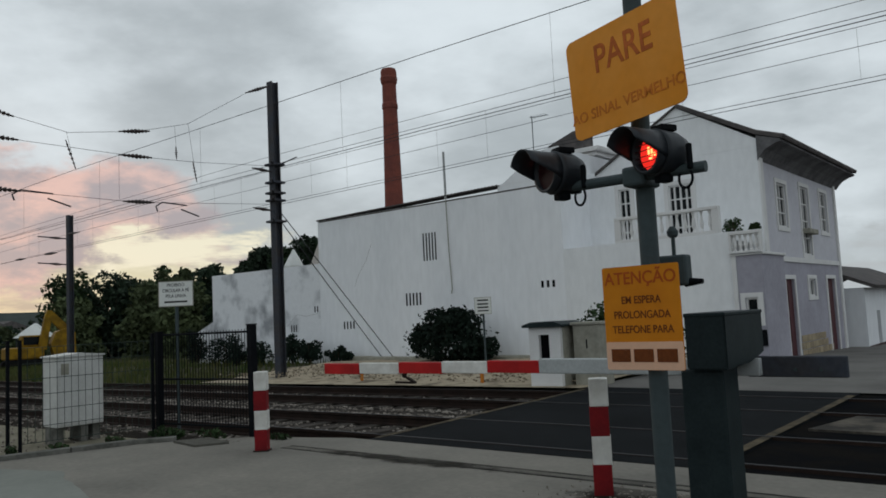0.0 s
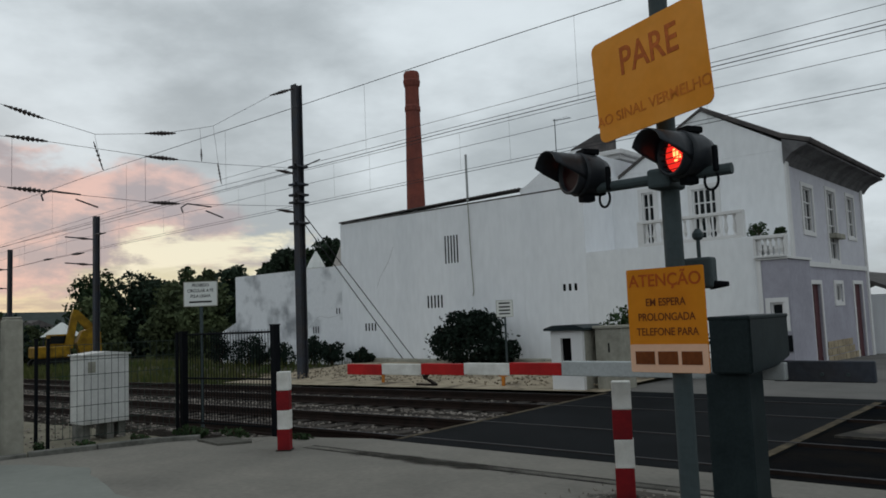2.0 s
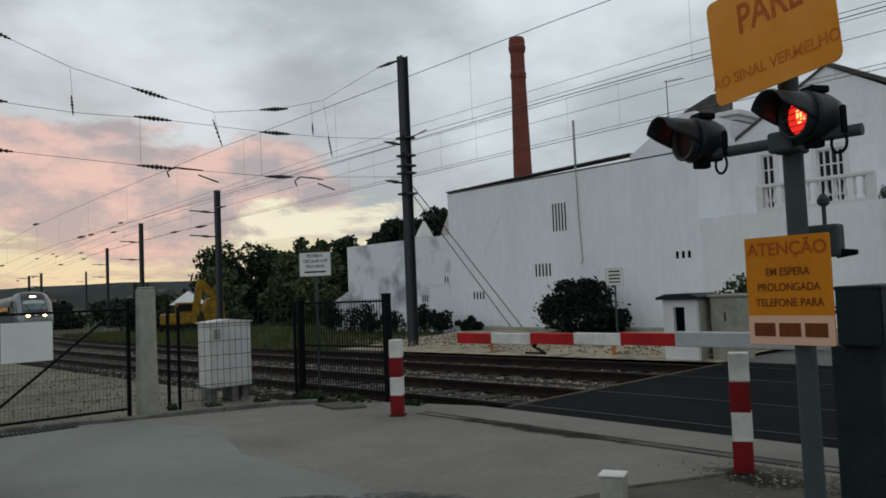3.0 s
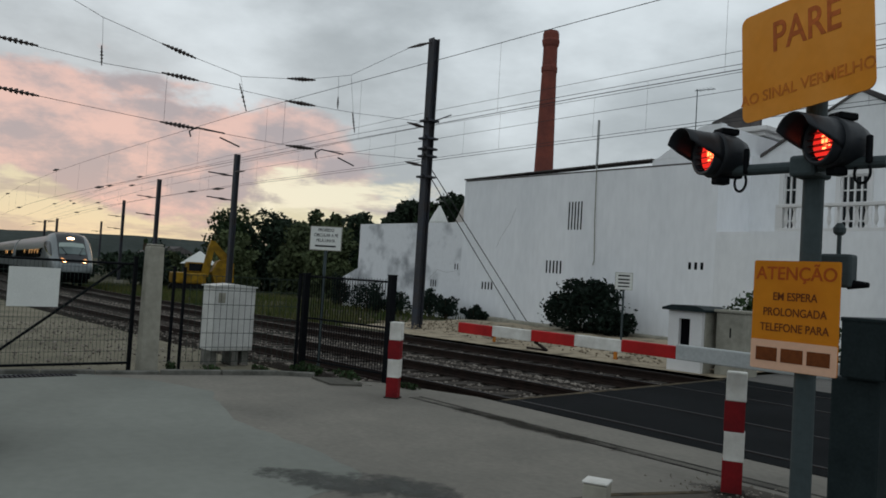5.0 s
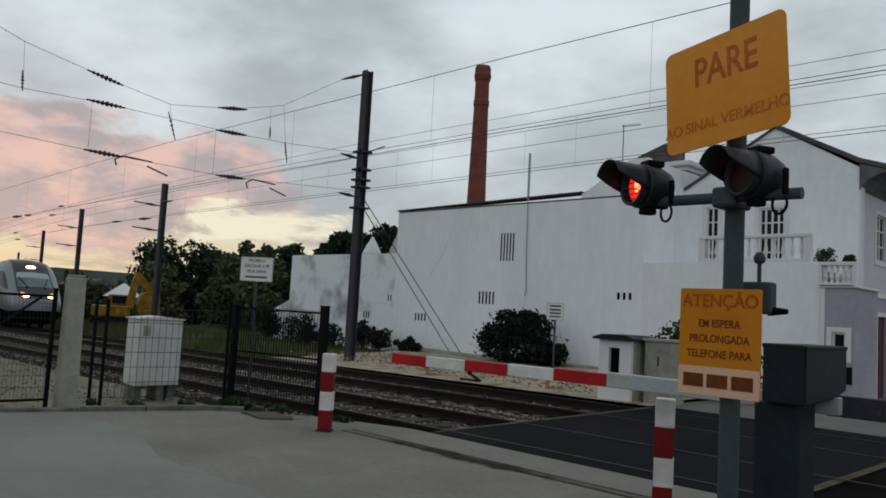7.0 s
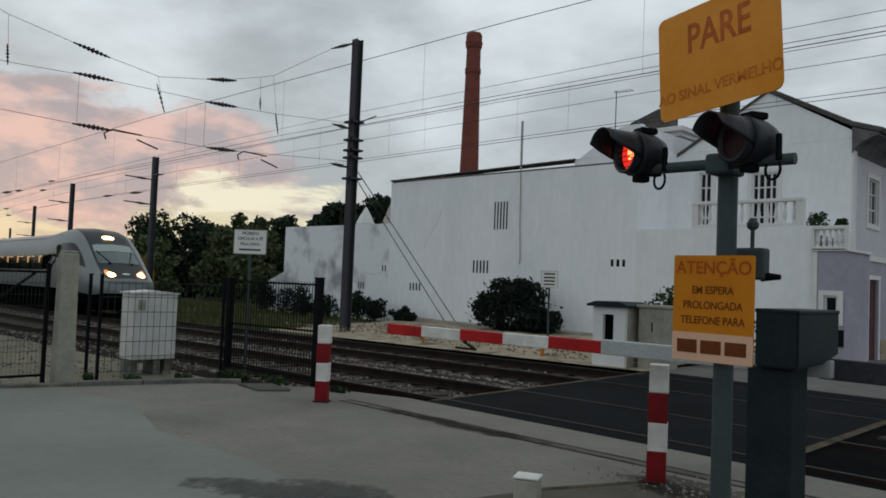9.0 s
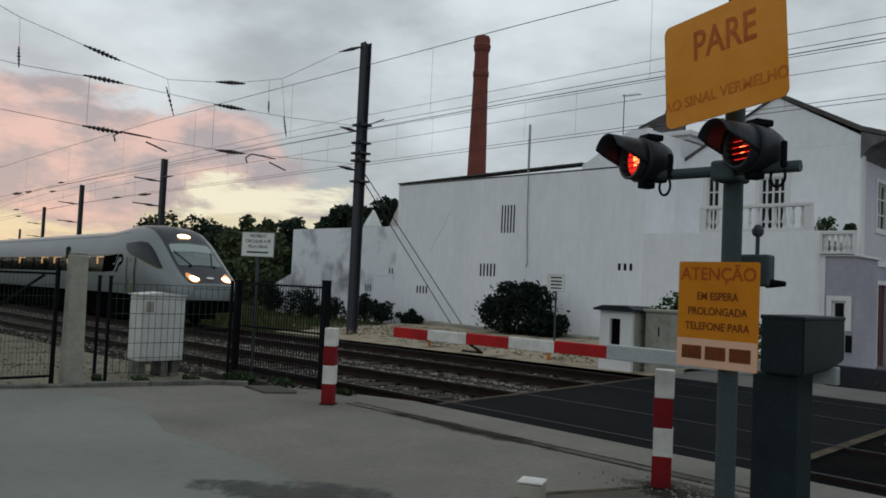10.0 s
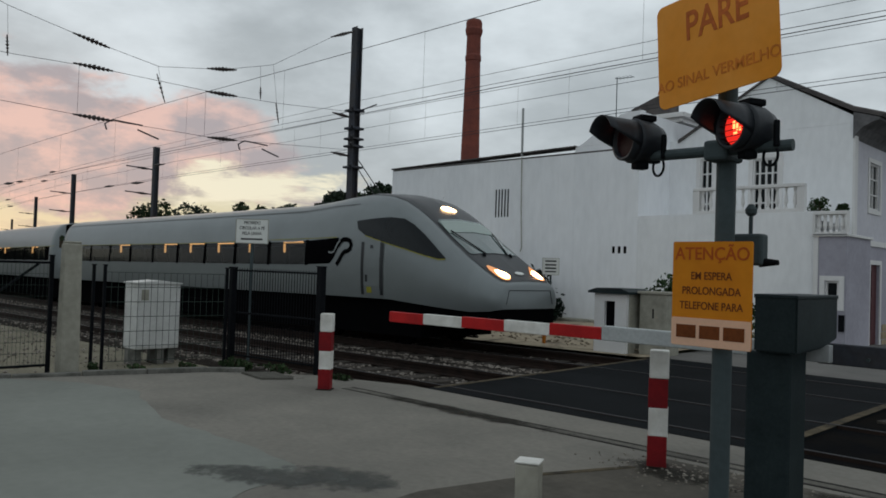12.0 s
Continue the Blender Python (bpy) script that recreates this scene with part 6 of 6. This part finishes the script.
def shell(bm, ss, first, last, caps=(True, True)):
    """Rings of skin; leaves out the window band from first to last metre."""
    for side in (-1, 1):
        rows = [[bm.verts.new(skin(s, q, side)) for q in QS] for s in ss]
        for i in range(len(ss) - 1):
            for j in range(len(QS) - 1):
                if first <= ss[i] and ss[i + 1] <= last and WIN[0] - 1e-6 <= QS[j] and QS[j + 1] <= WIN[1] + 1e-6:
                    continue
                f = (rows[i][j], rows[i + 1][j], rows[i + 1][j + 1], rows[i][j + 1])
                bm.faces.new(f if side > 0 else f[::-1])
        cap = rows[-1]
        if caps[1]:
            bm.faces.new(cap + [bm.verts.new((cap[-1].co.x, 0, cap[0].co.z))])
        nose = rows[0]
        if caps[0]:
            bm.faces.new(nose + [bm.verts.new((nose[-1].co.x, 0, nose[0].co.z))])
    bmesh.ops.remove_doubles(bm, verts=bm.verts, dist=0.0005)
    bmesh.ops.recalc_face_normals(bm, faces=bm.faces)


def decal(bm, ss, qa, qb, side, out=0.008, n=4):
    """A patch that lies on the skin; qa, qb: lower and upper limit at each s."""
    rows = [[bm.verts.new(skin(s, a + (b - a) * k / n, side, out)) for k in range(n + 1)] for s, a, b in zip(ss, qa, qb)]
    for r, t in zip(rows, rows[1:]):
        for k in range(n):
            f = (r[k], t[k], t[k + 1], r[k + 1])
            bm.faces.new(f if side > 0 else f[::-1])


def coach_inside(car, x0, x1, lit):
    """Floor, an added middle screen, seats and lamps seen through the windows, and the panes themselves."""
    # added black middle screen blocks the far windows; interior shade is its colour
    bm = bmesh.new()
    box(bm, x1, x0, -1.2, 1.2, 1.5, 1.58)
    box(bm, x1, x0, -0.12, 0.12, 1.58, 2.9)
    part("saloon", bm, TRAIN_BLACK, car, "floor and added black screen in place of the saloon's shade")
    pitch, i = 1.74, 0
    x = x0 - 1.3
    while x > x1 + 0.8:
        for side in (-1, 1):
            for dx in (-0.35, 0.5):
                bm = bmesh.new()
                box(bm, x + dx - 0.06, x + dx + 0.06, *sorted((side * 0.3, side * 1.15)), 1.58, 2.28, 0.03)
                part("seat", bm, SEAT, car)
            bm = bmesh.new()
            y = side * 1.22
            box(bm, x - 0.5, x + 0.35, *sorted((y, y - side * 0.06)), 2.37, 2.41, 0.01)
            box(bm, x - 0.5, x - 0.465, *sorted((y, y - side * 0.06)), 2.12, 2.36, 0.01)
            if i in lit:
                part("reading_lamp", bm, CABIN_LAMP, car, "warm reading lamp inside the window")
            else:
                part("curtain_rail", bm, SEAT, car)
            bm = bmesh.new()
            decal(bm, [-(x - 0.8), -(x + 0.8)], [WIN[0] + 0.005] * 2, [WIN[1] - 0.005] * 2, side, -0.004)
            part("window", bm, TRAIN_GLASS, car, "dark tinted side window")
            bm = bmesh.new()
            decal(bm, [-(x + 0.8), -(x + 0.94)], [WIN[0] - 0.01] * 2, [WIN[1] + 0.01] * 2, side, 0.004)
            part("pillar", bm, TRAIN_BLACK, car)
        x -= pitch
        i += 1


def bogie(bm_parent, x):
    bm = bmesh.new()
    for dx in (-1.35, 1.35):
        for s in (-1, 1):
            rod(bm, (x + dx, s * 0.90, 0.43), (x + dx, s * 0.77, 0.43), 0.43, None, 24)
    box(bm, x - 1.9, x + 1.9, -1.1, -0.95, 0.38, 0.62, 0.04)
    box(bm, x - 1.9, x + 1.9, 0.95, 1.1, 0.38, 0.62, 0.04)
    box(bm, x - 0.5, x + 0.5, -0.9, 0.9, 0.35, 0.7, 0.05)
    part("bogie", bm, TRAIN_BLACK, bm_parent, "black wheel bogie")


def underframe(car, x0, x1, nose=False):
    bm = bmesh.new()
    # solid black nearly to the rails stands in for shade under the floor
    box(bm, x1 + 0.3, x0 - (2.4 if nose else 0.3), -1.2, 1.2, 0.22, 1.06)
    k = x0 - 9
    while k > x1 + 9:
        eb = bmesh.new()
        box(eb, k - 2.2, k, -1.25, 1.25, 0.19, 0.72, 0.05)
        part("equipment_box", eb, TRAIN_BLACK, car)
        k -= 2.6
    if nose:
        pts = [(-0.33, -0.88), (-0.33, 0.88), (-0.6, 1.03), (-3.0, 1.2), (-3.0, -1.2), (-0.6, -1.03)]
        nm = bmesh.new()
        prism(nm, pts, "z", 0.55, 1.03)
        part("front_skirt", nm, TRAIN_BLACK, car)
    part("underframe", bm, TRAIN_BLACK, car, "black block filling the shade under the floor")


def lead_car():
    car = thing("train_power_car", "silver express train driving car with raked dark nose and lit headlamps", "train car", group="cars of the express train")
    ss = [0.3, 0.34, 0.42, 0.5, 0.75, 1.0, 1.33, 1.6, 1.9, 2.2, 2.45, 2.9, 3.3, 3.8, 4.5, 5.0, 5.5, 6.0] + [6.0 + 1.05 * k for k in range(1, 16)] + [22.5, 23.0, 23.3]
    ss = sorted(set(ss))
    bm = bmesh.new()
    shell(bm, [s for s in ss if s >= 1.0], 5.9, 22.8, (False, True))
    part("body", bm, TRAIN_SILVER, car, "", True)
    bm = bmesh.new()
    shell(bm, [s for s in ss if s <= 1.0], 5.9, 22.8, (True, False))
    part("nose_cone", bm, TRAIN_SILVER, car, "pale silver nose cone", True)
    coach_inside(car, -6.0, -22.6, (0, 1, 2, 3, 4, 6))
    # black window band ahead of the first window, with the emblem at its end
    def stroke(bm, pts, half, side, out):
        """A bent stroke of even width on the skin; pts: metres behind the nose and height."""
        rails = []
        for k, (ps, pz) in enumerate(pts):
            a, b = pts[max(0, k - 1)], pts[min(len(pts) - 1, k + 1)]
            ds, dz = b[0] - a[0], b[1] - a[1]
            n = math.hypot(ds, dz)
            rails.append([bm.verts.new(skin(ps + e * half * dz / n, q_at(ps, pz - e * half * ds / n), side, out)) for e in (-1, 1)])
        for p, q in zip(rails, rails[1:]):
            bm.faces.new((p[0], q[0], q[1], p[1]))

    for side in (-1, 1):
        bm = bmesh.new()
        decal(bm, [5.12, 5.3, 5.45, 6.42], [0.46, 0.36, 0.31, 0.31], [0.555] * 4, side, 0.006)
        part("band_end", bm, TRAIN_BLACK, car, "black end of the window band")
        bm = bmesh.new()
        stroke(bm, [(5.17, 1.80), (5.06, 1.93), (4.95, 2.07), (4.86, 2.13), (4.75, 2.14), (4.66, 2.20), (4.63, 2.29), (4.68, 2.38), (4.80, 2.42), (4.95, 2.42), (5.06, 2.36), (5.13, 2.26)], 0.055, side, 0.012)
        part("emblem", bm, TRAIN_BLACK, car, "plain dark looped emblem")
        bm = bmesh.new()
        stroke(bm, [(5.50, 2.12), (5.38, 2.10), (5.28, 2.13), (5.22, 2.22), (5.16, 2.32), (5.06, 2.40)], 0.022, side, 0.014)
        part("emblem_tail", bm, TRAIN_PALE, car, "pale curved stroke")
        # driver's side window: a dark wedge
        bm = bmesh.new()
        sw = [1.68, 1.85, 2.1, 2.35, 2.7, 3.0, 3.4, 3.8, 4.15, 4.42, 4.5]
        lo = [1.97, 1.97, 2.025, 2.08, 2.17, 2.24, 2.33, 2.43, 2.52, 2.66, 2.84]
        hi = [1.99, 2.12, 2.32, 2.51, 2.74, 2.88, 2.92, 2.91, 2.89, 2.87, 2.86]
        decal(bm, sw, [min(0.88, q_at(s, z)) for s, z in zip(sw, lo)], [min(0.885, q_at(s, z)) for s, z in zip(sw, hi)], side, 0.012, 6)
        part("cab_window", bm, PANE, car, "long dark wedge-shaped cab side window", True)
        bm = bmesh.new()
        decal(bm, sw[:9], [q_at(s, z - 0.024) for s, z in zip(sw[:9], lo)], [q_at(s, z) for s, z in zip(sw[:9], lo)], side, 0.010, 1)
        part("yellow_line", bm, TRAIN_YELLOW, car, "thin yellow line")
        bm = bmesh.new()
        decal(bm, [5.2, 12, 18, 23.0], [0.557] * 4, [0.563] * 4, side, 0.007, 1)
        part("yellow_line", bm, TRAIN_YELLOW, car, "thin yellow line")
        bm = bmesh.new()
        decal(bm, [4.6, 5.5, 7, 23.2], [0.865, 0.875, 0.885, 0.885], [0.871, 0.881, 0.891, 0.891], side, 0.006, 1)
        part("roof_seam", bm, TRAIN_DARK, car, "dark gutter seam under the roof")
        # crew door with dark jambs
        for sd in (3.48, 4.14):
            bm = bmesh.new()
            decal(bm, [sd, sd + 0.1], [q_at(sd, 1.12)] * 2, [q_at(sd, 2.32 + (sd - 3.48) * 0.05)] * 2, side, 0.018, 6)
            part("door_jamb", bm, TRAIN_DARK, car, "dark vertical door seam")
        bm = bmesh.new()
        decal(bm, [3.58, 4.14], [q_at(3.8, 1.12)] * 2, [q_at(3.8, 2.40)] * 2, side, 0.012, 6)
        door = part("crew_door", bm, TRAIN_SILVER, car)
        bm = bmesh.new()
        decal(bm, [3.86, 4.04], [q_at(3.9, 1.16)] * 2, [q_at(3.9, 1.30)] * 2, side, 0.02, 2)
        part("door_mark", bm, TRAIN_YELLOW, door)
        bm = bmesh.new()
        decal(bm, [4.0, 4.08], [q_at(4.0, 1.42)] * 2, [q_at(4.0, 1.58)] * 2, side, 0.02, 2)
        part("door_handle", bm, TRAIN_DARK, door)
        bm = bmesh.new()
        decal(bm, [3.82, 3.92], [q_at(3.9, 2.20)] * 2, [q_at(3.9, 2.28)] * 2, side, 0.02, 2)
        part("door_sign", bm, TRAIN_DARK, door, "small dark mark")
        # windscreen, dark mask and headlamps
        bm = bmesh.new()
        sm = [0.39, 0.45, 0.55, 0.7, 0.85, 1.0, 1.33, 1.6, 1.9, 2.2, 2.45, 2.9, 3.3, 3.8, 4.5, 5.3, 6.2]
        ql = [0.95, 0.925, 0.922, 0.922, 0.924, 0.928, 0.938, 0.944, 0.949, 0.953, 0.955, 0.957, 0.959, 0.962, 0.967, 0.974, 0.99]
        decal(bm, sm, ql, [1.0] * 17, side, 0.008, 6)
        part("nose_mask", bm, TRAIN_DARK, car, "dark grey mask round the windscreen", True)
        bm = bmesh.new()
        sm = [1.30, 1.36, 1.6, 1.9, 2.2, 2.38, 2.43]
        decal(bm, sm, [0.966, 0.953, 0.957, 0.961, 0.964, 0.966, 0.975], [1.0] * 7, side, 0.02, 6)
        screen = part("windscreen", bm, SCREEN_GLASS, car, "raked greenish windscreen", True)
        # pale patch over the upper glass imitates the sky reflected in it
        bm = bmesh.new()
        decal(bm, [2.0, 2.2, 2.37], [0.964, 0.967, 0.970], [1.0] * 3, side, 0.028, 6)
        part("sun_blind", bm, SCREEN_SHEEN, screen, "pale patch painted as sky reflection on the upper glass", True)
        bm = bmesh.new()
        decal(bm, [0.42, 0.48, 0.62, 0.80, 0.92], [0.962, 0.949, 0.944, 0.947, 0.955], [0.972, 0.983, 0.986, 0.980, 0.966], side, 0.018, 3)
        part("lamp_glass", bm, LAMP_AMBER, car, "amber glowing headlamp housing", True)
        bm = bmesh.new()
        decal(bm, [0.46, 0.53, 0.64, 0.75], [0.965, 0.957, 0.957, 0.964], [0.977, 0.984, 0.984, 0.976], side, 0.026, 3)
        part("headlamp", bm, HEADLIGHT, car, "glowing warm headlamp", True)
        bm = bmesh.new()
        decal(bm, [2.70, 2.76, 2.85, 2.91], [0.9965, 0.993, 0.993, 0.996], [1.0] * 4, side, 0.03, 3)
        part("top_lamp", bm, HEADLIGHT, car, "glowing top headlamp", True)
        bm = bmesh.new()
        rod(bm, skin(1.26, 0.988, side, 0.03), skin(2.05, 0.972, side, 0.045), 0.014, None, 6)
        rod(bm, skin(1.22, 0.985, side, 0.01), skin(1.28, 0.985, side, 0.04), 0.03, None, 8)
        part("wiper", bm, BLACK, car)
    bm = bmesh.new()
    rod(bm, skin(0.3, 0.80, -1) + Vector((0.004, 0.1, 0)), skin(0.3, 0.80, 1) + Vector((0.004, -0.1, 0)), 0.009, None, 6)
    rod(bm, skin(0.3, 0.80, -1) + Vector((0.004, 0.1, 0)), skin(0.3, 0.2, -1) + Vector((0.004, 0.1, 0)), 0.007, None, 6)
    rod(bm, skin(0.3, 0.80, 1) + Vector((0.004, -0.1, 0)), skin(0.3, 0.2, 1) + Vector((0.004, -0.1, 0)), 0.007, None, 6)
    part("hatch_seam", bm, TRAIN_DARK, car, "dark seam of the coupler hatch")
    bm = bmesh.new()
    spin(bm, [(0.07, 0.0), (0.065, 0.01)], (0, 0, 0), 16, Matrix.Translation(skin(0.62, 1.0, 1, 0.016)) @ Matrix.Rotation(radians(28), 4, "Y") @ Matrix.Diagonal((1.0, 2.1, 1, 1)))
    part("front_emblem", bm, SIGN_WHITE, car, "small pale oval emblem on the nose")
    underframe(car, 0, -23.3, True)
    bogie(car, -4.6)
    bogie(car, -19.2)
    return car


def coach():
    car = thing("train_coach", "silver express train coach with dark window band", "train car", group="cars of the express train")
    ss = [8.0 + 1.04 * k for k in range(25)] + [33.0]
    bm = bmesh.new()
    shell(bm, ss, 9.0, 32.9)
    for v in bm.verts:
        v.co.x += 8.0
    part("body", bm, TRAIN_SILVER, car, "", True)
    shift = len(car.children)
    coach_inside(car, -9.1, -32.6, (1, 4, 5))
    for side in (-1, 1):
        bm = bmesh.new()
        decal(bm, [8.3, 20, 32.8], [0.557] * 3, [0.562] * 3, side, 0.006, 1)
        part("yellow_line", bm, TRAIN_YELLOW, car, "thin yellow line")
    for ob in list(car.children)[shift:]:
        ob.location.x += 8.0
    underframe(car, 0, -25.0)
    bogie(car, -3.6)
    bogie(car, -21.4)
    bm = bmesh.new()
    box(bm, 0.02, 0.62, -1.1, 1.1, 1.0, 3.3, 0.05)
    part("gangway", bm, TRAIN_BLACK, car, "black rubber gangway bellows")
    return car


power = lead_car()
second = coach()
third = copy_thing(second, Matrix.Identity(4))
fourth = copy_thing(second, Matrix.Identity(4))

# nose position along the line against time
NOSE = [(0.0, -82.6), (1.0, -76.8), (2.0, -71.0), (3.2, -63.9), (4.0, -59.2), (4.8, -54.4), (5.5, -50.2), (6.5, -44.4), (7.2, -40.3), (8.0, -35.6), (8.8, -30.8), (9.5, -26.65), (10.0, -23.6), (10.5, -20.4), (11.0, -17.05), (11.5, -13.55), (12.0, -9.95)]


def seat_on_line(x, back):
    """The pose of a car whose front is at x and whose rear pivot lies back metres behind on the farther track."""
    xr = x - back
    a, b = Vector((x, FAR + bend(x), fall(x))), Vector((xr, FAR + bend(xr), fall(xr)))
    d = (a - b).normalized()
    return Matrix.Translation(a) @ d.to_track_quat("X", "Z").to_matrix().to_4x4()


# the two lamps flash by turns, imitated by added louvres that open and shut at these times, the inner lamp being lit
# first
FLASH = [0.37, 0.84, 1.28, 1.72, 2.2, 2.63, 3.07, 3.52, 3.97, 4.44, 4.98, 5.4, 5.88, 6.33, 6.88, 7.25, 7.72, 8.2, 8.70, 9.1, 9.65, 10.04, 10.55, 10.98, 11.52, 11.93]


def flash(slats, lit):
    """Rows of each added slat: edge-on to the road while its lamp should show, shut over the glow while it should be
    dark; a lamp dies away as the other comes on.
    """
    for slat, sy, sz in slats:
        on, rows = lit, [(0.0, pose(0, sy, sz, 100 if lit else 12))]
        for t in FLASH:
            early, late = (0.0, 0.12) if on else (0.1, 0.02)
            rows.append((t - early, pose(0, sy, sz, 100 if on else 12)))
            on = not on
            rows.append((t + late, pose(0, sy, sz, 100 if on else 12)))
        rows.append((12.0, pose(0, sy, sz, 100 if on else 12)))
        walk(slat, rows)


def motions():
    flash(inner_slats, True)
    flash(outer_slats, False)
    for car, gap, length in ((power, 0.0, 22.5), (second, 24.0, 24.5), (third, 49.7, 24.5), (fourth, 75.4, 24.5)):
        walk(car, [(t, seat_on_line(x - gap, length)) for t, x in NOSE])


motions()
